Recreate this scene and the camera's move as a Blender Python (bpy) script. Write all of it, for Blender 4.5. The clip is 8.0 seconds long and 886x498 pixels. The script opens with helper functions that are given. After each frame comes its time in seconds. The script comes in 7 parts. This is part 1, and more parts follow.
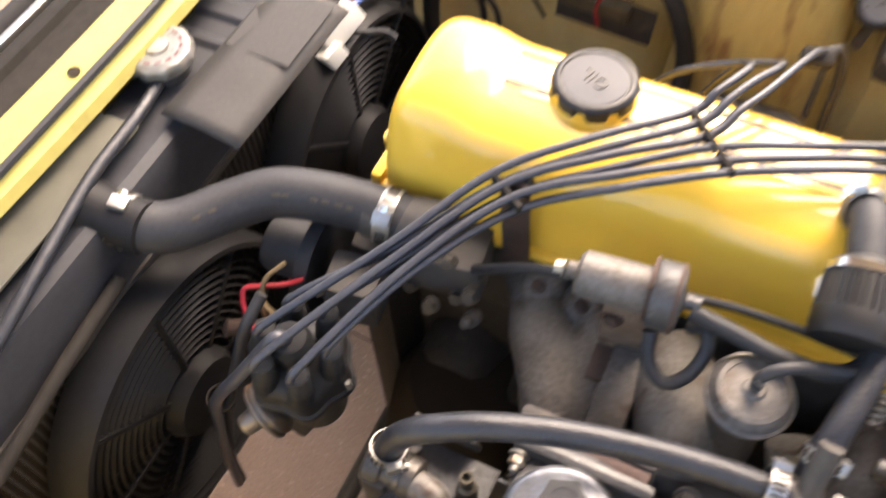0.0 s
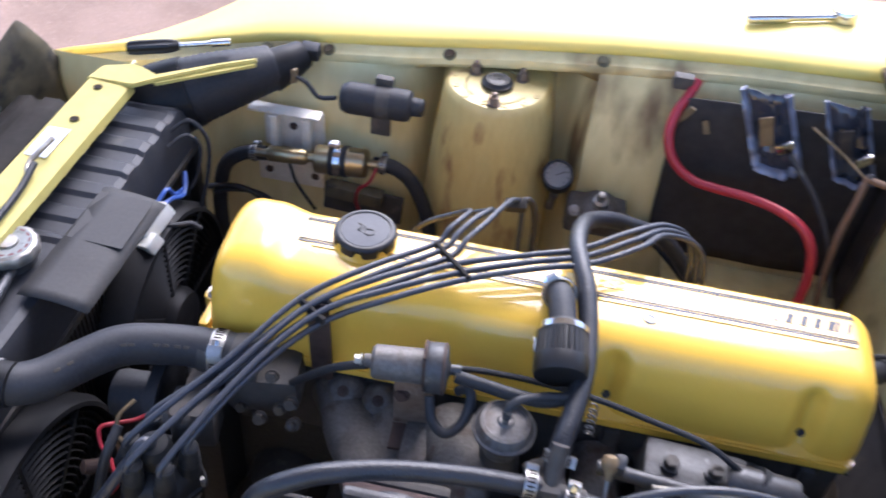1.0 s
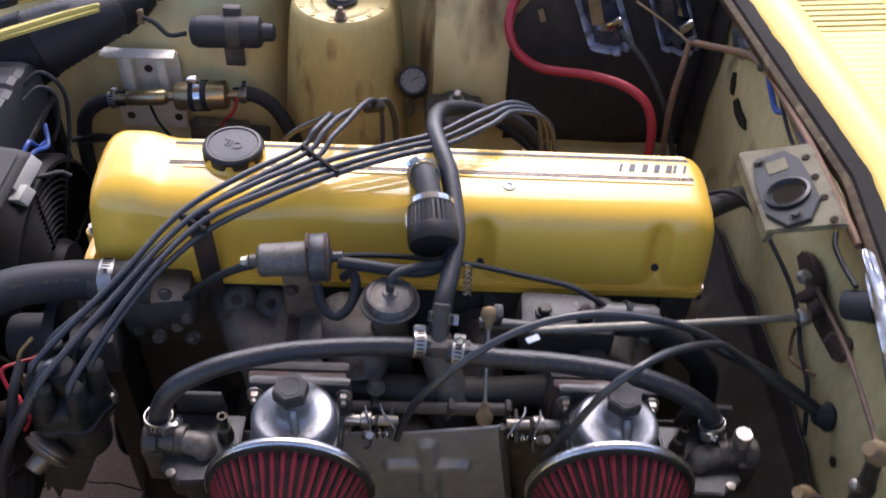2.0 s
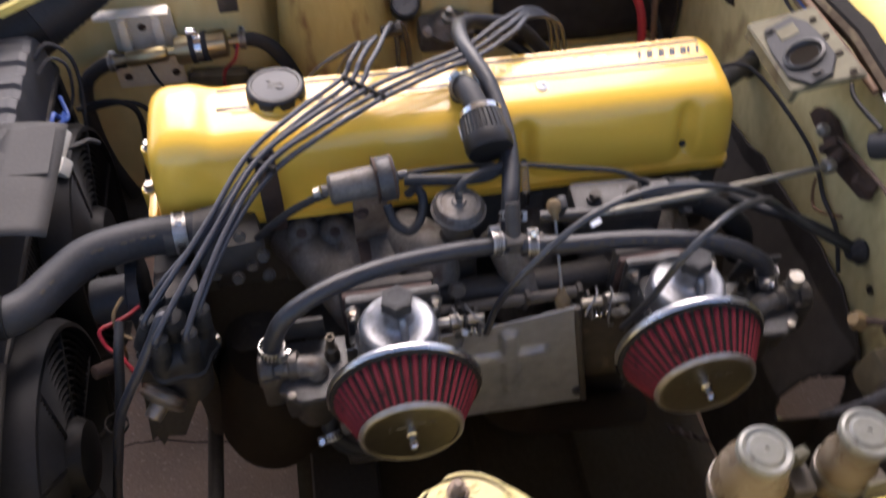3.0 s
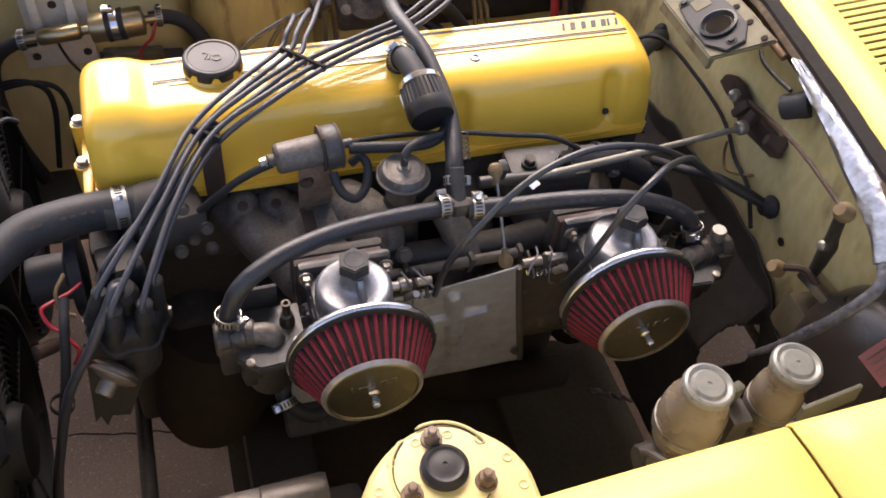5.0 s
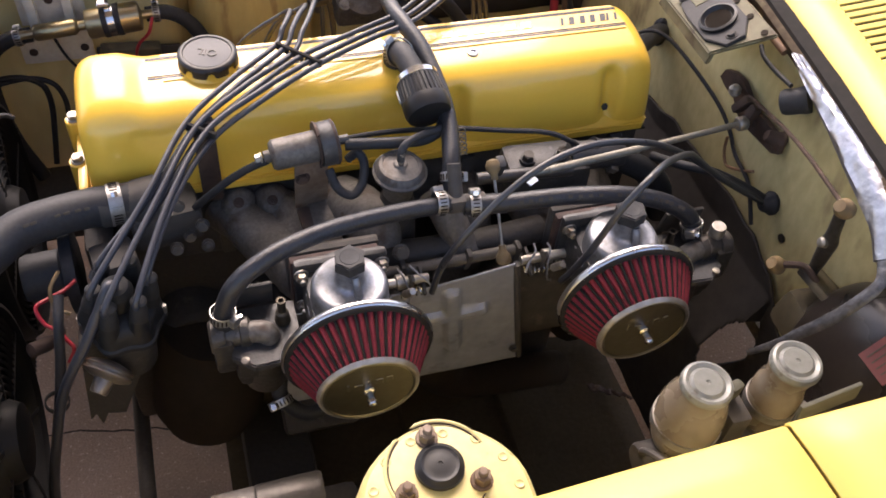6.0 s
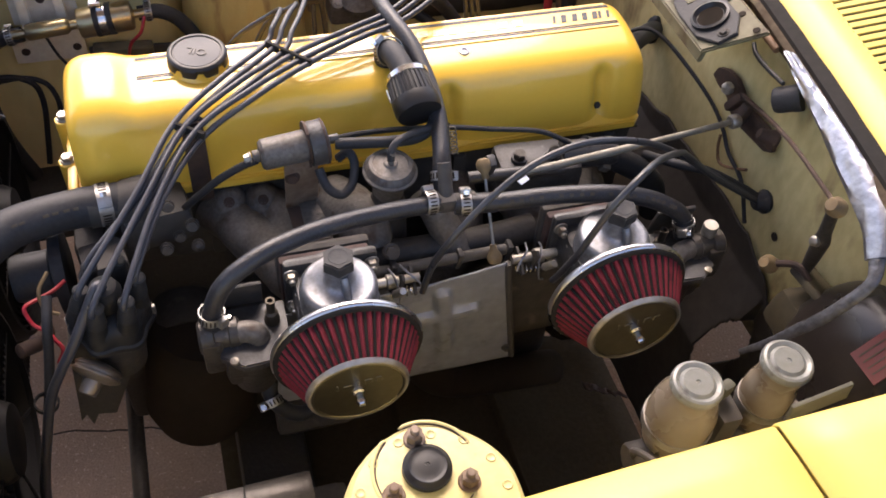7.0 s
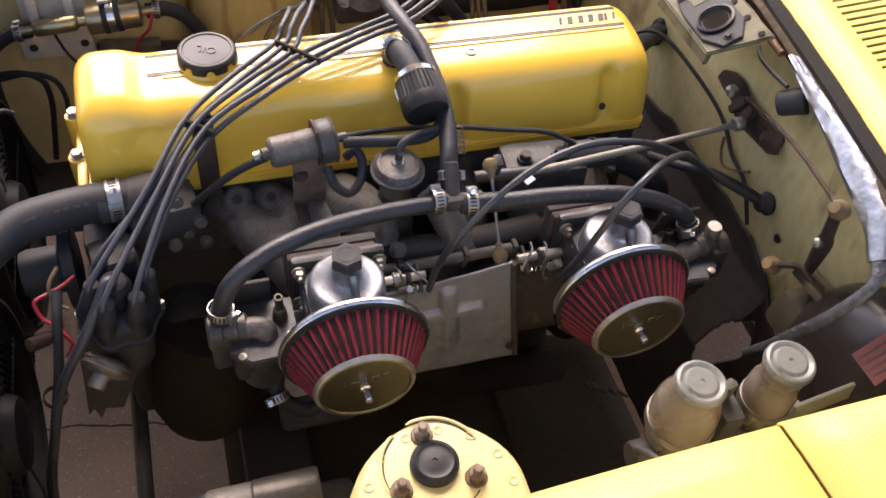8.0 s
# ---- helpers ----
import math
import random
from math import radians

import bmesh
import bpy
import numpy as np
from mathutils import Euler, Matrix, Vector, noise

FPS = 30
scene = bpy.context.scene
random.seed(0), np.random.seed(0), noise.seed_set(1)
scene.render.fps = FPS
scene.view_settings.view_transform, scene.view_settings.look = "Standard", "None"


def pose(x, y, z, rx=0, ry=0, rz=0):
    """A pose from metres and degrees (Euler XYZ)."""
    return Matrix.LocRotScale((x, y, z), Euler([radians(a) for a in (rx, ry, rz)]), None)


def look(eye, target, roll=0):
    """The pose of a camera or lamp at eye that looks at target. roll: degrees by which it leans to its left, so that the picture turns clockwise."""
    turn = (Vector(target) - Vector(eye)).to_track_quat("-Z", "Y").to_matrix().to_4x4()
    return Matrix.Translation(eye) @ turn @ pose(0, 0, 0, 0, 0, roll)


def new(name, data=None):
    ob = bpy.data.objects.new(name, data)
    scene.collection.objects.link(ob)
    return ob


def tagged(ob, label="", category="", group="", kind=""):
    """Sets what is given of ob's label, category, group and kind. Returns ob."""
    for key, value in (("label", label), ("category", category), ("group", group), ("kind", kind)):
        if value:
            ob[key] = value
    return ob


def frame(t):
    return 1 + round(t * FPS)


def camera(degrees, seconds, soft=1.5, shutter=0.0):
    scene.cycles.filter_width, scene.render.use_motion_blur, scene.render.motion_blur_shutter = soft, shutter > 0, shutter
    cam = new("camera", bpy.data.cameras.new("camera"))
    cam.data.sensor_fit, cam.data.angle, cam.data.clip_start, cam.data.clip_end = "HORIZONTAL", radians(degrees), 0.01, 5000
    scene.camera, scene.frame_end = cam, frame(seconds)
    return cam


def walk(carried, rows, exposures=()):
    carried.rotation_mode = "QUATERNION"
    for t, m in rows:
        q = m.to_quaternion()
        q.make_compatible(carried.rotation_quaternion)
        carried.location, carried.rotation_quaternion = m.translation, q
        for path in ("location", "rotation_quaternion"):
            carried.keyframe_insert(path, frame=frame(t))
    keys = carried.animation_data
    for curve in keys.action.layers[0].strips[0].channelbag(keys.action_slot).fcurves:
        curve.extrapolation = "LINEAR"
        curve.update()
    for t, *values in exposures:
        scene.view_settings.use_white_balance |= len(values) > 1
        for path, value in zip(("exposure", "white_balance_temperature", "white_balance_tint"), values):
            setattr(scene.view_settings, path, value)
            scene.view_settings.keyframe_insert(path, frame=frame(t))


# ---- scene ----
EXPOSURES = [(0.0, 2.80, 7600, 17), (0.5, 2.62, 6550, 17), (1.0, 2.05, 5500, 19), (1.5, 1.54, 5650, 22), (3.0, 1.66, 6450, 21), (4.5, 1.90, 6950, 21), (8.0, 1.90, 6950, 21)]
cam = camera(52.2, 8.0, soft=1.75, shutter=0.6)
PATH = [
    (0, (-0.054, -0.368, 1.32), (-0.585, 0.581, -0.358), -4.1),
    (0.2, (-0.046, -0.394, 1.352), (-0.541, 0.657, -0.276), -0.2),
    (0.4, (-0.042, -0.444, 1.38), (-0.487, 0.731, -0.175), 2.7),
    (0.5, (-0.045, -0.487, 1.39), (-0.421, 0.794, -0.1), 4.4),
    (0.6, (-0.018, -0.502, 1.403), (-0.374, 0.834, -0.042), 3.0),
    (0.8, (-0.001, -0.545, 1.419), (-0.27, 0.892, 0.053), 4.1),
    (1, (-0.007, -0.579, 1.437), (-0.192, 0.886, 0.088), 5.7),
    (1.2, (0.007, -0.607, 1.441), (-0.101, 0.881, 0.109), 5.3),
    (1.5, (0.016, -0.626, 1.436), (0.022, 0.812, 0.046), 4.9),
    (1.7, (0.023, -0.64, 1.433), (0.07, 0.783, 0.028), 4.9),
    (2.8, (-0.06, -0.711, 1.448), (0.081, 0.643, -0.016), -0.6),
    (3, (-0.122, -0.71, 1.458), (0.097, 0.578, -0.057), -0.0),
    (3.2, (-0.161, -0.721, 1.455), (0.161, 0.517, -0.082), 2.1),
    (3.5, (-0.178, -0.738, 1.455), (0.238, 0.488, -0.07), 4.3),
    (4, (-0.189, -0.743, 1.45), (0.269, 0.452, -0.087), 6.3),
    (4.5, (-0.198, -0.74, 1.453), (0.266, 0.474, -0.068), 6.8),
    (5, (-0.199, -0.735, 1.454), (0.277, 0.486, -0.057), 6.8),
    (6.5, (-0.183, -0.731, 1.449), (0.279, 0.482, -0.072), 6.4),
    (7, (-0.178, -0.731, 1.449), (0.284, 0.482, -0.072), 6.3),
    (7.5, (-0.18, -0.733, 1.449), (0.284, 0.483, -0.069), 6.4),
    (8, (-0.189, -0.734, 1.455), (0.278, 0.476, -0.068), 7.0),
]
walk(cam, [(t, look(eye, target, roll)) for t, eye, target, roll in PATH], EXPOSURES)

# ---- light ----
world = bpy.data.worlds.new("world")
scene.world = world
world.use_nodes = True
SUN_ELEVATION, SUN_ROTATION = 48.0, 4.0
sky = world.node_tree.nodes.new("ShaderNodeTexSky")
sky.sky_type, sky.sun_disc = "NISHITA", False
sky.sun_elevation, sky.sun_rotation = radians(SUN_ELEVATION), radians(SUN_ROTATION)
sky.dust_density, sky.air_density, sky.ozone_density = 3.0, 1.0, 0.3
back = world.node_tree.nodes["Background"]
back.inputs["Strength"].default_value = 0.15
world.node_tree.links.new(sky.outputs[0], back.inputs["Color"])
sun_data = bpy.data.lights.new("sun", "SUN")
sun_data.energy, sun_data.angle, sun_data.color = 1.0, radians(40), (1.0, 0.965, 0.90)
sun = new("sun", sun_data)
_e, _r = radians(SUN_ELEVATION), radians(SUN_ROTATION)
sun.matrix_world = look((9 * math.sin(_r) * math.cos(_e), 9 * math.cos(_r) * math.cos(_e), 9 * math.sin(_e)), (0, 0, 0))

# ---- materials ----


def mat(name, base, second=None, rough=0.5, metal=0.0, scale=30.0, large=4.0, mix=0.5, bump=0.1, coat=0.0, stain=None, stain_at=0.62,
        stain_scale=9.0, rough_var=0.12, stretch=(1, 1, 1), spec=0.5, coat_rough=0.06):
    """A surface with grain at two scales, stains with edges of their own, and uneven gloss."""
    m = bpy.data.materials.new(name)
    m.use_nodes = True
    n, l = m.node_tree.nodes, m.node_tree.links
    p = n["Principled BSDF"]
    p.inputs["Metallic"].default_value = metal
    p.inputs["Specular IOR Level"].default_value = spec
    p.inputs["Coat Weight"].default_value = coat
    p.inputs["Coat Roughness"].default_value = coat_rough
    co = n.new("ShaderNodeTexCoord")
    mp = n.new("ShaderNodeMapping")
    mp.inputs["Scale"].default_value = stretch
    l.new(co.outputs["Object"], mp.inputs["Vector"])

    def noise_node(s, detail):
        k = n.new("ShaderNodeTexNoise")
        k.inputs["Scale"].default_value, k.inputs["Detail"].default_value = s, detail
        l.new(mp.outputs[0], k.inputs["Vector"])
        return k

    fine, broad = noise_node(scale, 6), noise_node(large, 4)
    add = n.new("ShaderNodeMath")
    add.operation = "MULTIPLY_ADD"
    add.inputs[1].default_value, add.inputs[2].default_value = 0.5, 0.0
    l.new(fine.outputs["Fac"], add.inputs[0])
    add2 = n.new("ShaderNodeMath")
    add2.operation = "MULTIPLY_ADD"
    add2.inputs[1].default_value = 0.5
    l.new(broad.outputs["Fac"], add2.inputs[0])
    l.new(add.outputs[0], add2.inputs[2])
    ramp = n.new("ShaderNodeMapRange")
    ramp.inputs["From Min"].default_value, ramp.inputs["From Max"].default_value = 0.36, 0.64
    ramp.inputs["To Max"].default_value = mix
    l.new(add2.outputs[0], ramp.inputs["Value"])
    mx = n.new("ShaderNodeMix")
    mx.data_type = "RGBA"
    mx.inputs["A"].default_value = (*base, 1)
    mx.inputs["B"].default_value = (*(second or [c * 0.7 for c in base]), 1)
    l.new(ramp.outputs[0], mx.inputs["Factor"])
    colour = mx.outputs["Result"]
    if stain:
        st = noise_node(stain_scale, 8)
        sr = n.new("ShaderNodeMapRange")
        sr.inputs["From Min"].default_value, sr.inputs["From Max"].default_value = stain_at, stain_at + 0.12
        l.new(st.outputs["Fac"], sr.inputs["Value"])
        m2 = n.new("ShaderNodeMix")
        m2.data_type = "RGBA"
        m2.inputs["B"].default_value = (*stain, 1)
        l.new(colour, m2.inputs["A"])
        l.new(sr.outputs[0], m2.inputs["Factor"])
        colour = m2.outputs["Result"]
    l.new(colour, p.inputs["Base Color"])
    rr = n.new("ShaderNodeMapRange")
    rr.inputs["To Min"].default_value = max(0.02, rough - rough_var)
    rr.inputs["To Max"].default_value = min(1, rough + rough_var)
    l.new(broad.outputs["Fac"], rr.inputs["Value"])
    l.new(rr.outputs[0], p.inputs["Roughness"])
    if bump:
        b = n.new("ShaderNodeBump")
        b.inputs["Strength"].default_value, b.inputs["Distance"].default_value = bump, 0.002
        l.new(fine.outputs["Fac"], b.inputs["Height"])
        l.new(b.outputs[0], p.inputs["Normal"])
    return m


M = {}
M["cover"] = mat("yellow_enamel", (0.75, 0.458, 0.056), (0.71, 0.425, 0.048), 0.36, 0, 220, 6, 0.6, 0.02, coat=0.75, rough_var=0.05, coat_rough=0.03, spec=0.28)
M["strip_mark"] = mat("rubbed_pale_print", (0.62, 0.47, 0.16), (0.55, 0.46, 0.24), 0.30, 0.3, 200, 60, 0.9, 0.05)
M["rod"] = mat("dull_zinc_rod", (0.21, 0.20, 0.165), (0.13, 0.115, 0.085), 0.5, 0.4, 160, 30, 0.9, 0.1, stain=(0.09, 0.06, 0.035), stain_at=0.64, stain_scale=60)
M["body"] = mat("pale_yellow_paint", (0.44, 0.37, 0.112), (0.37, 0.305, 0.088), 0.60, 0, 60, 5, 0.8, 0.06, stain=(0.17, 0.105, 0.040), stain_at=0.66, stretch=(1, 1, 0.45), spec=0.2)
M["tower"] = mat("rust_streaked_paint", (0.62, 0.53, 0.235), (0.54, 0.445, 0.175), 0.36, 0, 120, 9, 0.8, 0.04, stain=(0.20, 0.115, 0.045), stain_at=0.66, stretch=(1, 1, 0.3), stain_scale=60)
M["bay"] = mat("dusty_bay_paint", (0.70, 0.60, 0.30), (0.56, 0.455, 0.21), 0.55, 0, 40, 5, 0.9, 0.08, stain=(0.19, 0.125, 0.058), stain_at=0.62, stretch=(1, 1, 0.35), stain_scale=9, spec=0.4)
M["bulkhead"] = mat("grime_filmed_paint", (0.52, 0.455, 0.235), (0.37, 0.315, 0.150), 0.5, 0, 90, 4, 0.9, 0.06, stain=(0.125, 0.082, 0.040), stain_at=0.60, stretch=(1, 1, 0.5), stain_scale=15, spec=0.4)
M["ledge"] = mat("rust_bitten_paint", (0.085, 0.064, 0.040), (0.042, 0.029, 0.019), 0.8, 0, 120, 16, 0.95, 0.3, stain=(0.17, 0.14, 0.08), stain_at=0.62, stain_scale=30, spec=0.15)
M["fender"] = mat("polished_yellow_paint", (0.73, 0.56, 0.135), (0.70, 0.535, 0.122), 0.46, 0, 200, 3, 0.5, 0.02, coat=0.10, rough_var=0.08, spec=0.35)
M["rubber"] = mat("black_rubber", (0.0135, 0.0142, 0.0165), (0.024, 0.0248, 0.0275), 0.56, 0, 260, 16, 0.8, 0.12, stain=(0.056, 0.052, 0.047), stain_at=0.67, stain_scale=70, spec=0.25)
M["hose"] = mat("dusty_grey_hose", (0.0195, 0.0200, 0.0225), (0.034, 0.0345, 0.037), 0.58, 0, 260, 18, 0.85, 0.12, stain=(0.075, 0.070, 0.064), stain_at=0.68, stain_scale=34, spec=0.28)
M["fuel"] = mat("black_fuel_hose", (0.0115, 0.0125, 0.0160), (0.021, 0.0225, 0.0275), 0.40, 0, 420, 60, 0.9, 0.35, spec=0.42)
M["lead"] = mat("grey_ignition_lead", (0.0235, 0.0252, 0.0325), (0.037, 0.039, 0.048), 0.40, 0, 240, 20, 0.8, 0.05, stain=(0.08, 0.079, 0.08), stain_at=0.68, stain_scale=90, spec=0.42)
M["plastic"] = mat("black_plastic", (0.0085, 0.0083, 0.0088), (0.0150, 0.0145, 0.0148), 0.52, 0, 200, 14, 0.8, 0.06, stain=(0.034, 0.031, 0.028), stain_at=0.67, stain_scale=34, spec=0.16)
M["tank"] = mat("worn_black_nylon", (0.019, 0.0198, 0.0235), (0.032, 0.033, 0.037), 0.50, 0, 200, 14, 0.8, 0.06, stain=(0.055, 0.052, 0.047), stain_at=0.67, stain_scale=34, spec=0.30)
M["cap"] = mat("moulded_black_cap", (0.0095, 0.0092, 0.0095), (0.016, 0.0155, 0.016), 0.42, 0, 200, 16, 0.6, 0.04, spec=0.35)
M["matte"] = mat("dull_black_nylon", (0.016, 0.0142, 0.0125), (0.030, 0.0265, 0.023), 0.8, 0, 90, 10, 0.6, 0.1, spec=0.12)
M["alu"] = mat("cast_aluminium", (0.066, 0.067, 0.070), (0.037, 0.036, 0.036), 0.48, 0.5, 260, 26, 0.9, 0.25, stain=(0.135, 0.135, 0.137), stain_at=0.65, stain_scale=70)
M["polish"] = mat("satin_aluminium", (0.265, 0.275, 0.30), (0.175, 0.18, 0.192), 0.44, 0.8, 300, 40, 0.9, 0.14, rough_var=0.12, stain=(0.12, 0.118, 0.115), stain_at=0.60, stain_scale=60)
M["rim"] = mat("bright_rolled_steel", (0.58, 0.58, 0.58), (0.40, 0.40, 0.40), 0.28, 1.0, 60, 26, 0.8, 0.04, rough_var=0.1)
M["band"] = mat("dull_zinc_band", (0.34, 0.335, 0.325), (0.25, 0.24, 0.225), 0.42, 0.85, 200, 40, 0.9, 0.05)
M["chrome"] = mat("chrome", (0.66, 0.66, 0.66), (0.44, 0.43, 0.42), 0.18, 1.0, 90, 34, 0.9, 0.08)
M["steel"] = mat("dull_steel", (0.36, 0.35, 0.33), (0.20, 0.17, 0.13), 0.45, 0.8, 90, 20, 0.9, 0.1, stain=(0.15, 0.08, 0.035), stain_at=0.64, stain_scale=50)
M["grime"] = mat("grimy_iron", (0.038, 0.035, 0.0325), (0.074, 0.065, 0.056), 0.70, 0.2, 70, 14, 0.9, 0.4, stain=(0.13, 0.108, 0.085), stain_at=0.64, stain_scale=30)
M["manifold"] = mat("dirty_manifold_casting", (0.125, 0.115, 0.105), (0.058, 0.050, 0.043), 0.56, 0.3, 240, 30, 0.9, 0.35, stain=(0.050, 0.028, 0.017), stain_at=0.585, stain_scale=38)
M["insulator"] = mat("oil_dark_red_fibre", (0.060, 0.030, 0.024), (0.035, 0.021, 0.018), 0.75, 0, 200, 40, 0.9, 0.2)
M["branch"] = mat("dusty_inlet_casting", (0.120, 0.110, 0.099), (0.054, 0.047, 0.040), 0.66, 0.2, 260, 30, 0.9, 0.5, stain=(0.046, 0.027, 0.017), stain_at=0.58, stain_scale=34)
M["cable"] = mat("glossy_black_cable", (0.0175, 0.0185, 0.022), (0.029, 0.0305, 0.035), 0.32, 0, 300, 40, 0.8, 0.05, spec=0.55)
M["far_tower"] = mat("rust_stained_paint", (0.55, 0.435, 0.165), (0.45, 0.335, 0.115), 0.45, 0, 120, 9, 0.8, 0.05, stain=(0.24, 0.125, 0.045), stain_at=0.585, stretch=(1, 1, 0.35), stain_scale=26)
M["black_metal"] = mat("oily_black_metal", (0.027, 0.0242, 0.0222), (0.044, 0.039, 0.0345), 0.60, 0.05, 160, 14, 0.9, 0.4, spec=0.24, stain=(0.070, 0.060, 0.049), stain_at=0.65, stain_scale=50)
M["rust"] = mat("rusty_steel", (0.068, 0.040, 0.029), (0.036, 0.024, 0.019), 0.78, 0.3, 90, 22, 0.9, 0.4, stain=(0.16, 0.115, 0.085), stain_at=0.64, stain_scale=50)
M["shield"] = mat("heat_shield_plate", (0.285, 0.295, 0.322), (0.19, 0.195, 0.21), 0.50, 0.35, 70, 9, 0.85, 0.08, stain=(0.082, 0.074, 0.067), stain_at=0.595, stain_scale=20)
M["filter"] = mat("oiled_red_gauze", (0.165, 0.019, 0.027), (0.100, 0.012, 0.017), 0.78, 0, 600, 60, 0.9, 0.35, stain=(0.040, 0.010, 0.011), stain_at=0.60, stain_scale=60, spec=0.2)
M["plate"] = mat("brushed_filter_plate", (0.150, 0.138, 0.108), (0.115, 0.105, 0.080), 0.30, 0.95, 120, 20, 0.8, 0.04, rough_var=0.06)
M["wrap"] = mat("greyed_foil_tail", (0.115, 0.115, 0.122), (0.050, 0.049, 0.051), 0.42, 0.6, 160, 90, 1.0, 0.8)
M["gold"] = mat("zinc_yellow_passivate", (0.37, 0.315, 0.165), (0.30, 0.235, 0.16), 0.34, 0.9, 160, 24, 0.9, 0.03)
M["plated"] = mat("tarnished_plating", (0.74, 0.70, 0.60), (0.60, 0.54, 0.44), 0.36, 0.2, 160, 22, 0.9, 0.06, stain=(0.17, 0.09, 0.05), stain_at=0.68, stain_scale=40)
M["red"] = mat("red_cable_sheath", (0.34, 0.018, 0.030), (0.28, 0.014, 0.024), 0.45, 0, 90, 10, 0.6, 0.05)
M["blue"] = mat("blue_wire", (0.04, 0.09, 0.32), None, 0.4, 0, 90, 10, 0.5, 0.03)
M["white"] = mat("white_plastic", (0.62, 0.62, 0.58), (0.48, 0.47, 0.42), 0.4, 0, 60, 12, 0.7, 0.04)
M["brown"] = mat("brown_taped_loom", (0.17, 0.09, 0.045), (0.10, 0.06, 0.035), 0.7, 0, 90, 30, 0.8, 0.3)
M["foil"] = mat("crinkled_foil_wrap", (0.36, 0.37, 0.405), (0.21, 0.215, 0.24), 0.36, 0.9, 130, 60, 1.0, 0.4)
M["tape"] = mat("grey_cloth_tape", (0.027, 0.0255, 0.0245), (0.040, 0.0375, 0.035), 0.62, 0, 260, 14, 0.9, 0.1, spec=0.25, stain=(0.075, 0.068, 0.058), stain_at=0.65, stain_scale=26)
M["reservoir"] = mat("yellowed_translucent_plastic", (0.195, 0.165, 0.125), (0.118, 0.088, 0.058), 0.28, 0, 40, 16, 0.9, 0.05, stain=(0.165, 0.062, 0.024), stain_at=0.55, stain_scale=16)
M["reservoir_cap"] = mat("aged_cream_cap", (0.195, 0.200, 0.182), (0.135, 0.137, 0.118), 0.30, 0, 160, 30, 0.95, 0.05, stain=(0.085, 0.08, 0.064), stain_at=0.62, stain_scale=90)
M["tan"] = mat("aged_plastic_ball_joint", (0.19, 0.135, 0.070), (0.115, 0.078, 0.040), 0.55, 0, 60, 30, 0.9, 0.1, spec=0.3)
M["flash_rust"] = mat("lightly_rusted_steel", (0.23, 0.175, 0.13), (0.125, 0.078, 0.050), 0.60, 0.3, 90, 30, 0.95, 0.25, stain=(0.085, 0.042, 0.022), stain_at=0.56, stain_scale=44)
M["floor"] = mat("worn_brown_concrete", (0.29, 0.20, 0.150), (0.175, 0.118, 0.085), 0.9, 0, 260, 3.5, 0.95, 1.0, stain=(0.40, 0.30, 0.24), stain_at=0.615, stain_scale=170, spec=0.2)
M["bucket"] = mat("mud_caked_paint", (0.105, 0.086, 0.046), (0.048, 0.037, 0.021), 0.75, 0, 40, 16, 0.95, 0.5, stain=(0.026, 0.021, 0.014), stain_at=0.54, stain_scale=24)
M["dust"] = mat("faded_dusty_print", (0.072, 0.060, 0.046), (0.055, 0.047, 0.038), 0.8, 0, 200, 40, 0.9, 0.05, spec=0.15)
# bluish grey puts the sky's reflection into the cap disc's colour
M["top_disc"] = mat("sky_tinted_plastic", (0.024, 0.0265, 0.034), (0.034, 0.0365, 0.045), 0.48, 0, 200, 20, 0.7, 0.03, spec=0.32)
M["servo"] = mat("glossy_black_paint", (0.018, 0.0145, 0.0125), (0.026, 0.021, 0.018), 0.30, 0, 120, 12, 0.8, 0.03, spec=0.32, stain=(0.05, 0.038, 0.027), stain_at=0.66, stain_scale=34)
M["knob"] = mat("worn_black_bakelite", (0.017, 0.0175, 0.019), (0.036, 0.036, 0.037), 0.60, 0, 120, 30, 0.9, 0.25, spec=0.25)
M["boot"] = mat("dusty_boot_rubber", (0.0125, 0.0128, 0.014), (0.025, 0.0245, 0.0245), 0.66, 0, 180, 60, 0.9, 0.3, spec=0.2)
M["capsule"] = mat("tarnished_tin", (0.20, 0.17, 0.14), (0.10, 0.076, 0.056), 0.45, 0.6, 90, 24, 0.9, 0.1, stain=(0.13, 0.055, 0.026), stain_at=0.55, stain_scale=34)
M["bowl"] = mat("oil_browned_casting", (0.062, 0.055, 0.048), (0.034, 0.030, 0.026), 0.46, 0.45, 220, 26, 0.95, 0.3, stain=(0.13, 0.12, 0.108), stain_at=0.67, stain_scale=60)
M["nipple"] = mat("dull_brass", (0.062, 0.052, 0.038), (0.036, 0.030, 0.023), 0.50, 0.7, 90, 30, 0.9, 0.1)
M["latch"] = mat("chipped_yellow_paint", (0.135, 0.121, 0.070), (0.088, 0.076, 0.042), 0.6, 0, 60, 12, 0.95, 0.08, stain=(0.046, 0.027, 0.014), stain_at=0.54, stain_scale=34, spec=0.25)
M["dist"] = mat("dust_filmed_bakelite", (0.0088, 0.0088, 0.0095), (0.017, 0.0165, 0.0165), 0.50, 0, 90, 26, 0.9, 0.12, spec=0.2)
# brown that carries hazy shade in its colour, for the sheet underneath
M["under_shade"] = mat("hazy_shade_brown", (0.050, 0.037, 0.022), (0.034, 0.025, 0.015), 0.85, 0, 120, 8, 0.95, 0.5, spec=0.10, stain=(0.060, 0.045, 0.030), stain_at=0.66, stain_scale=26)
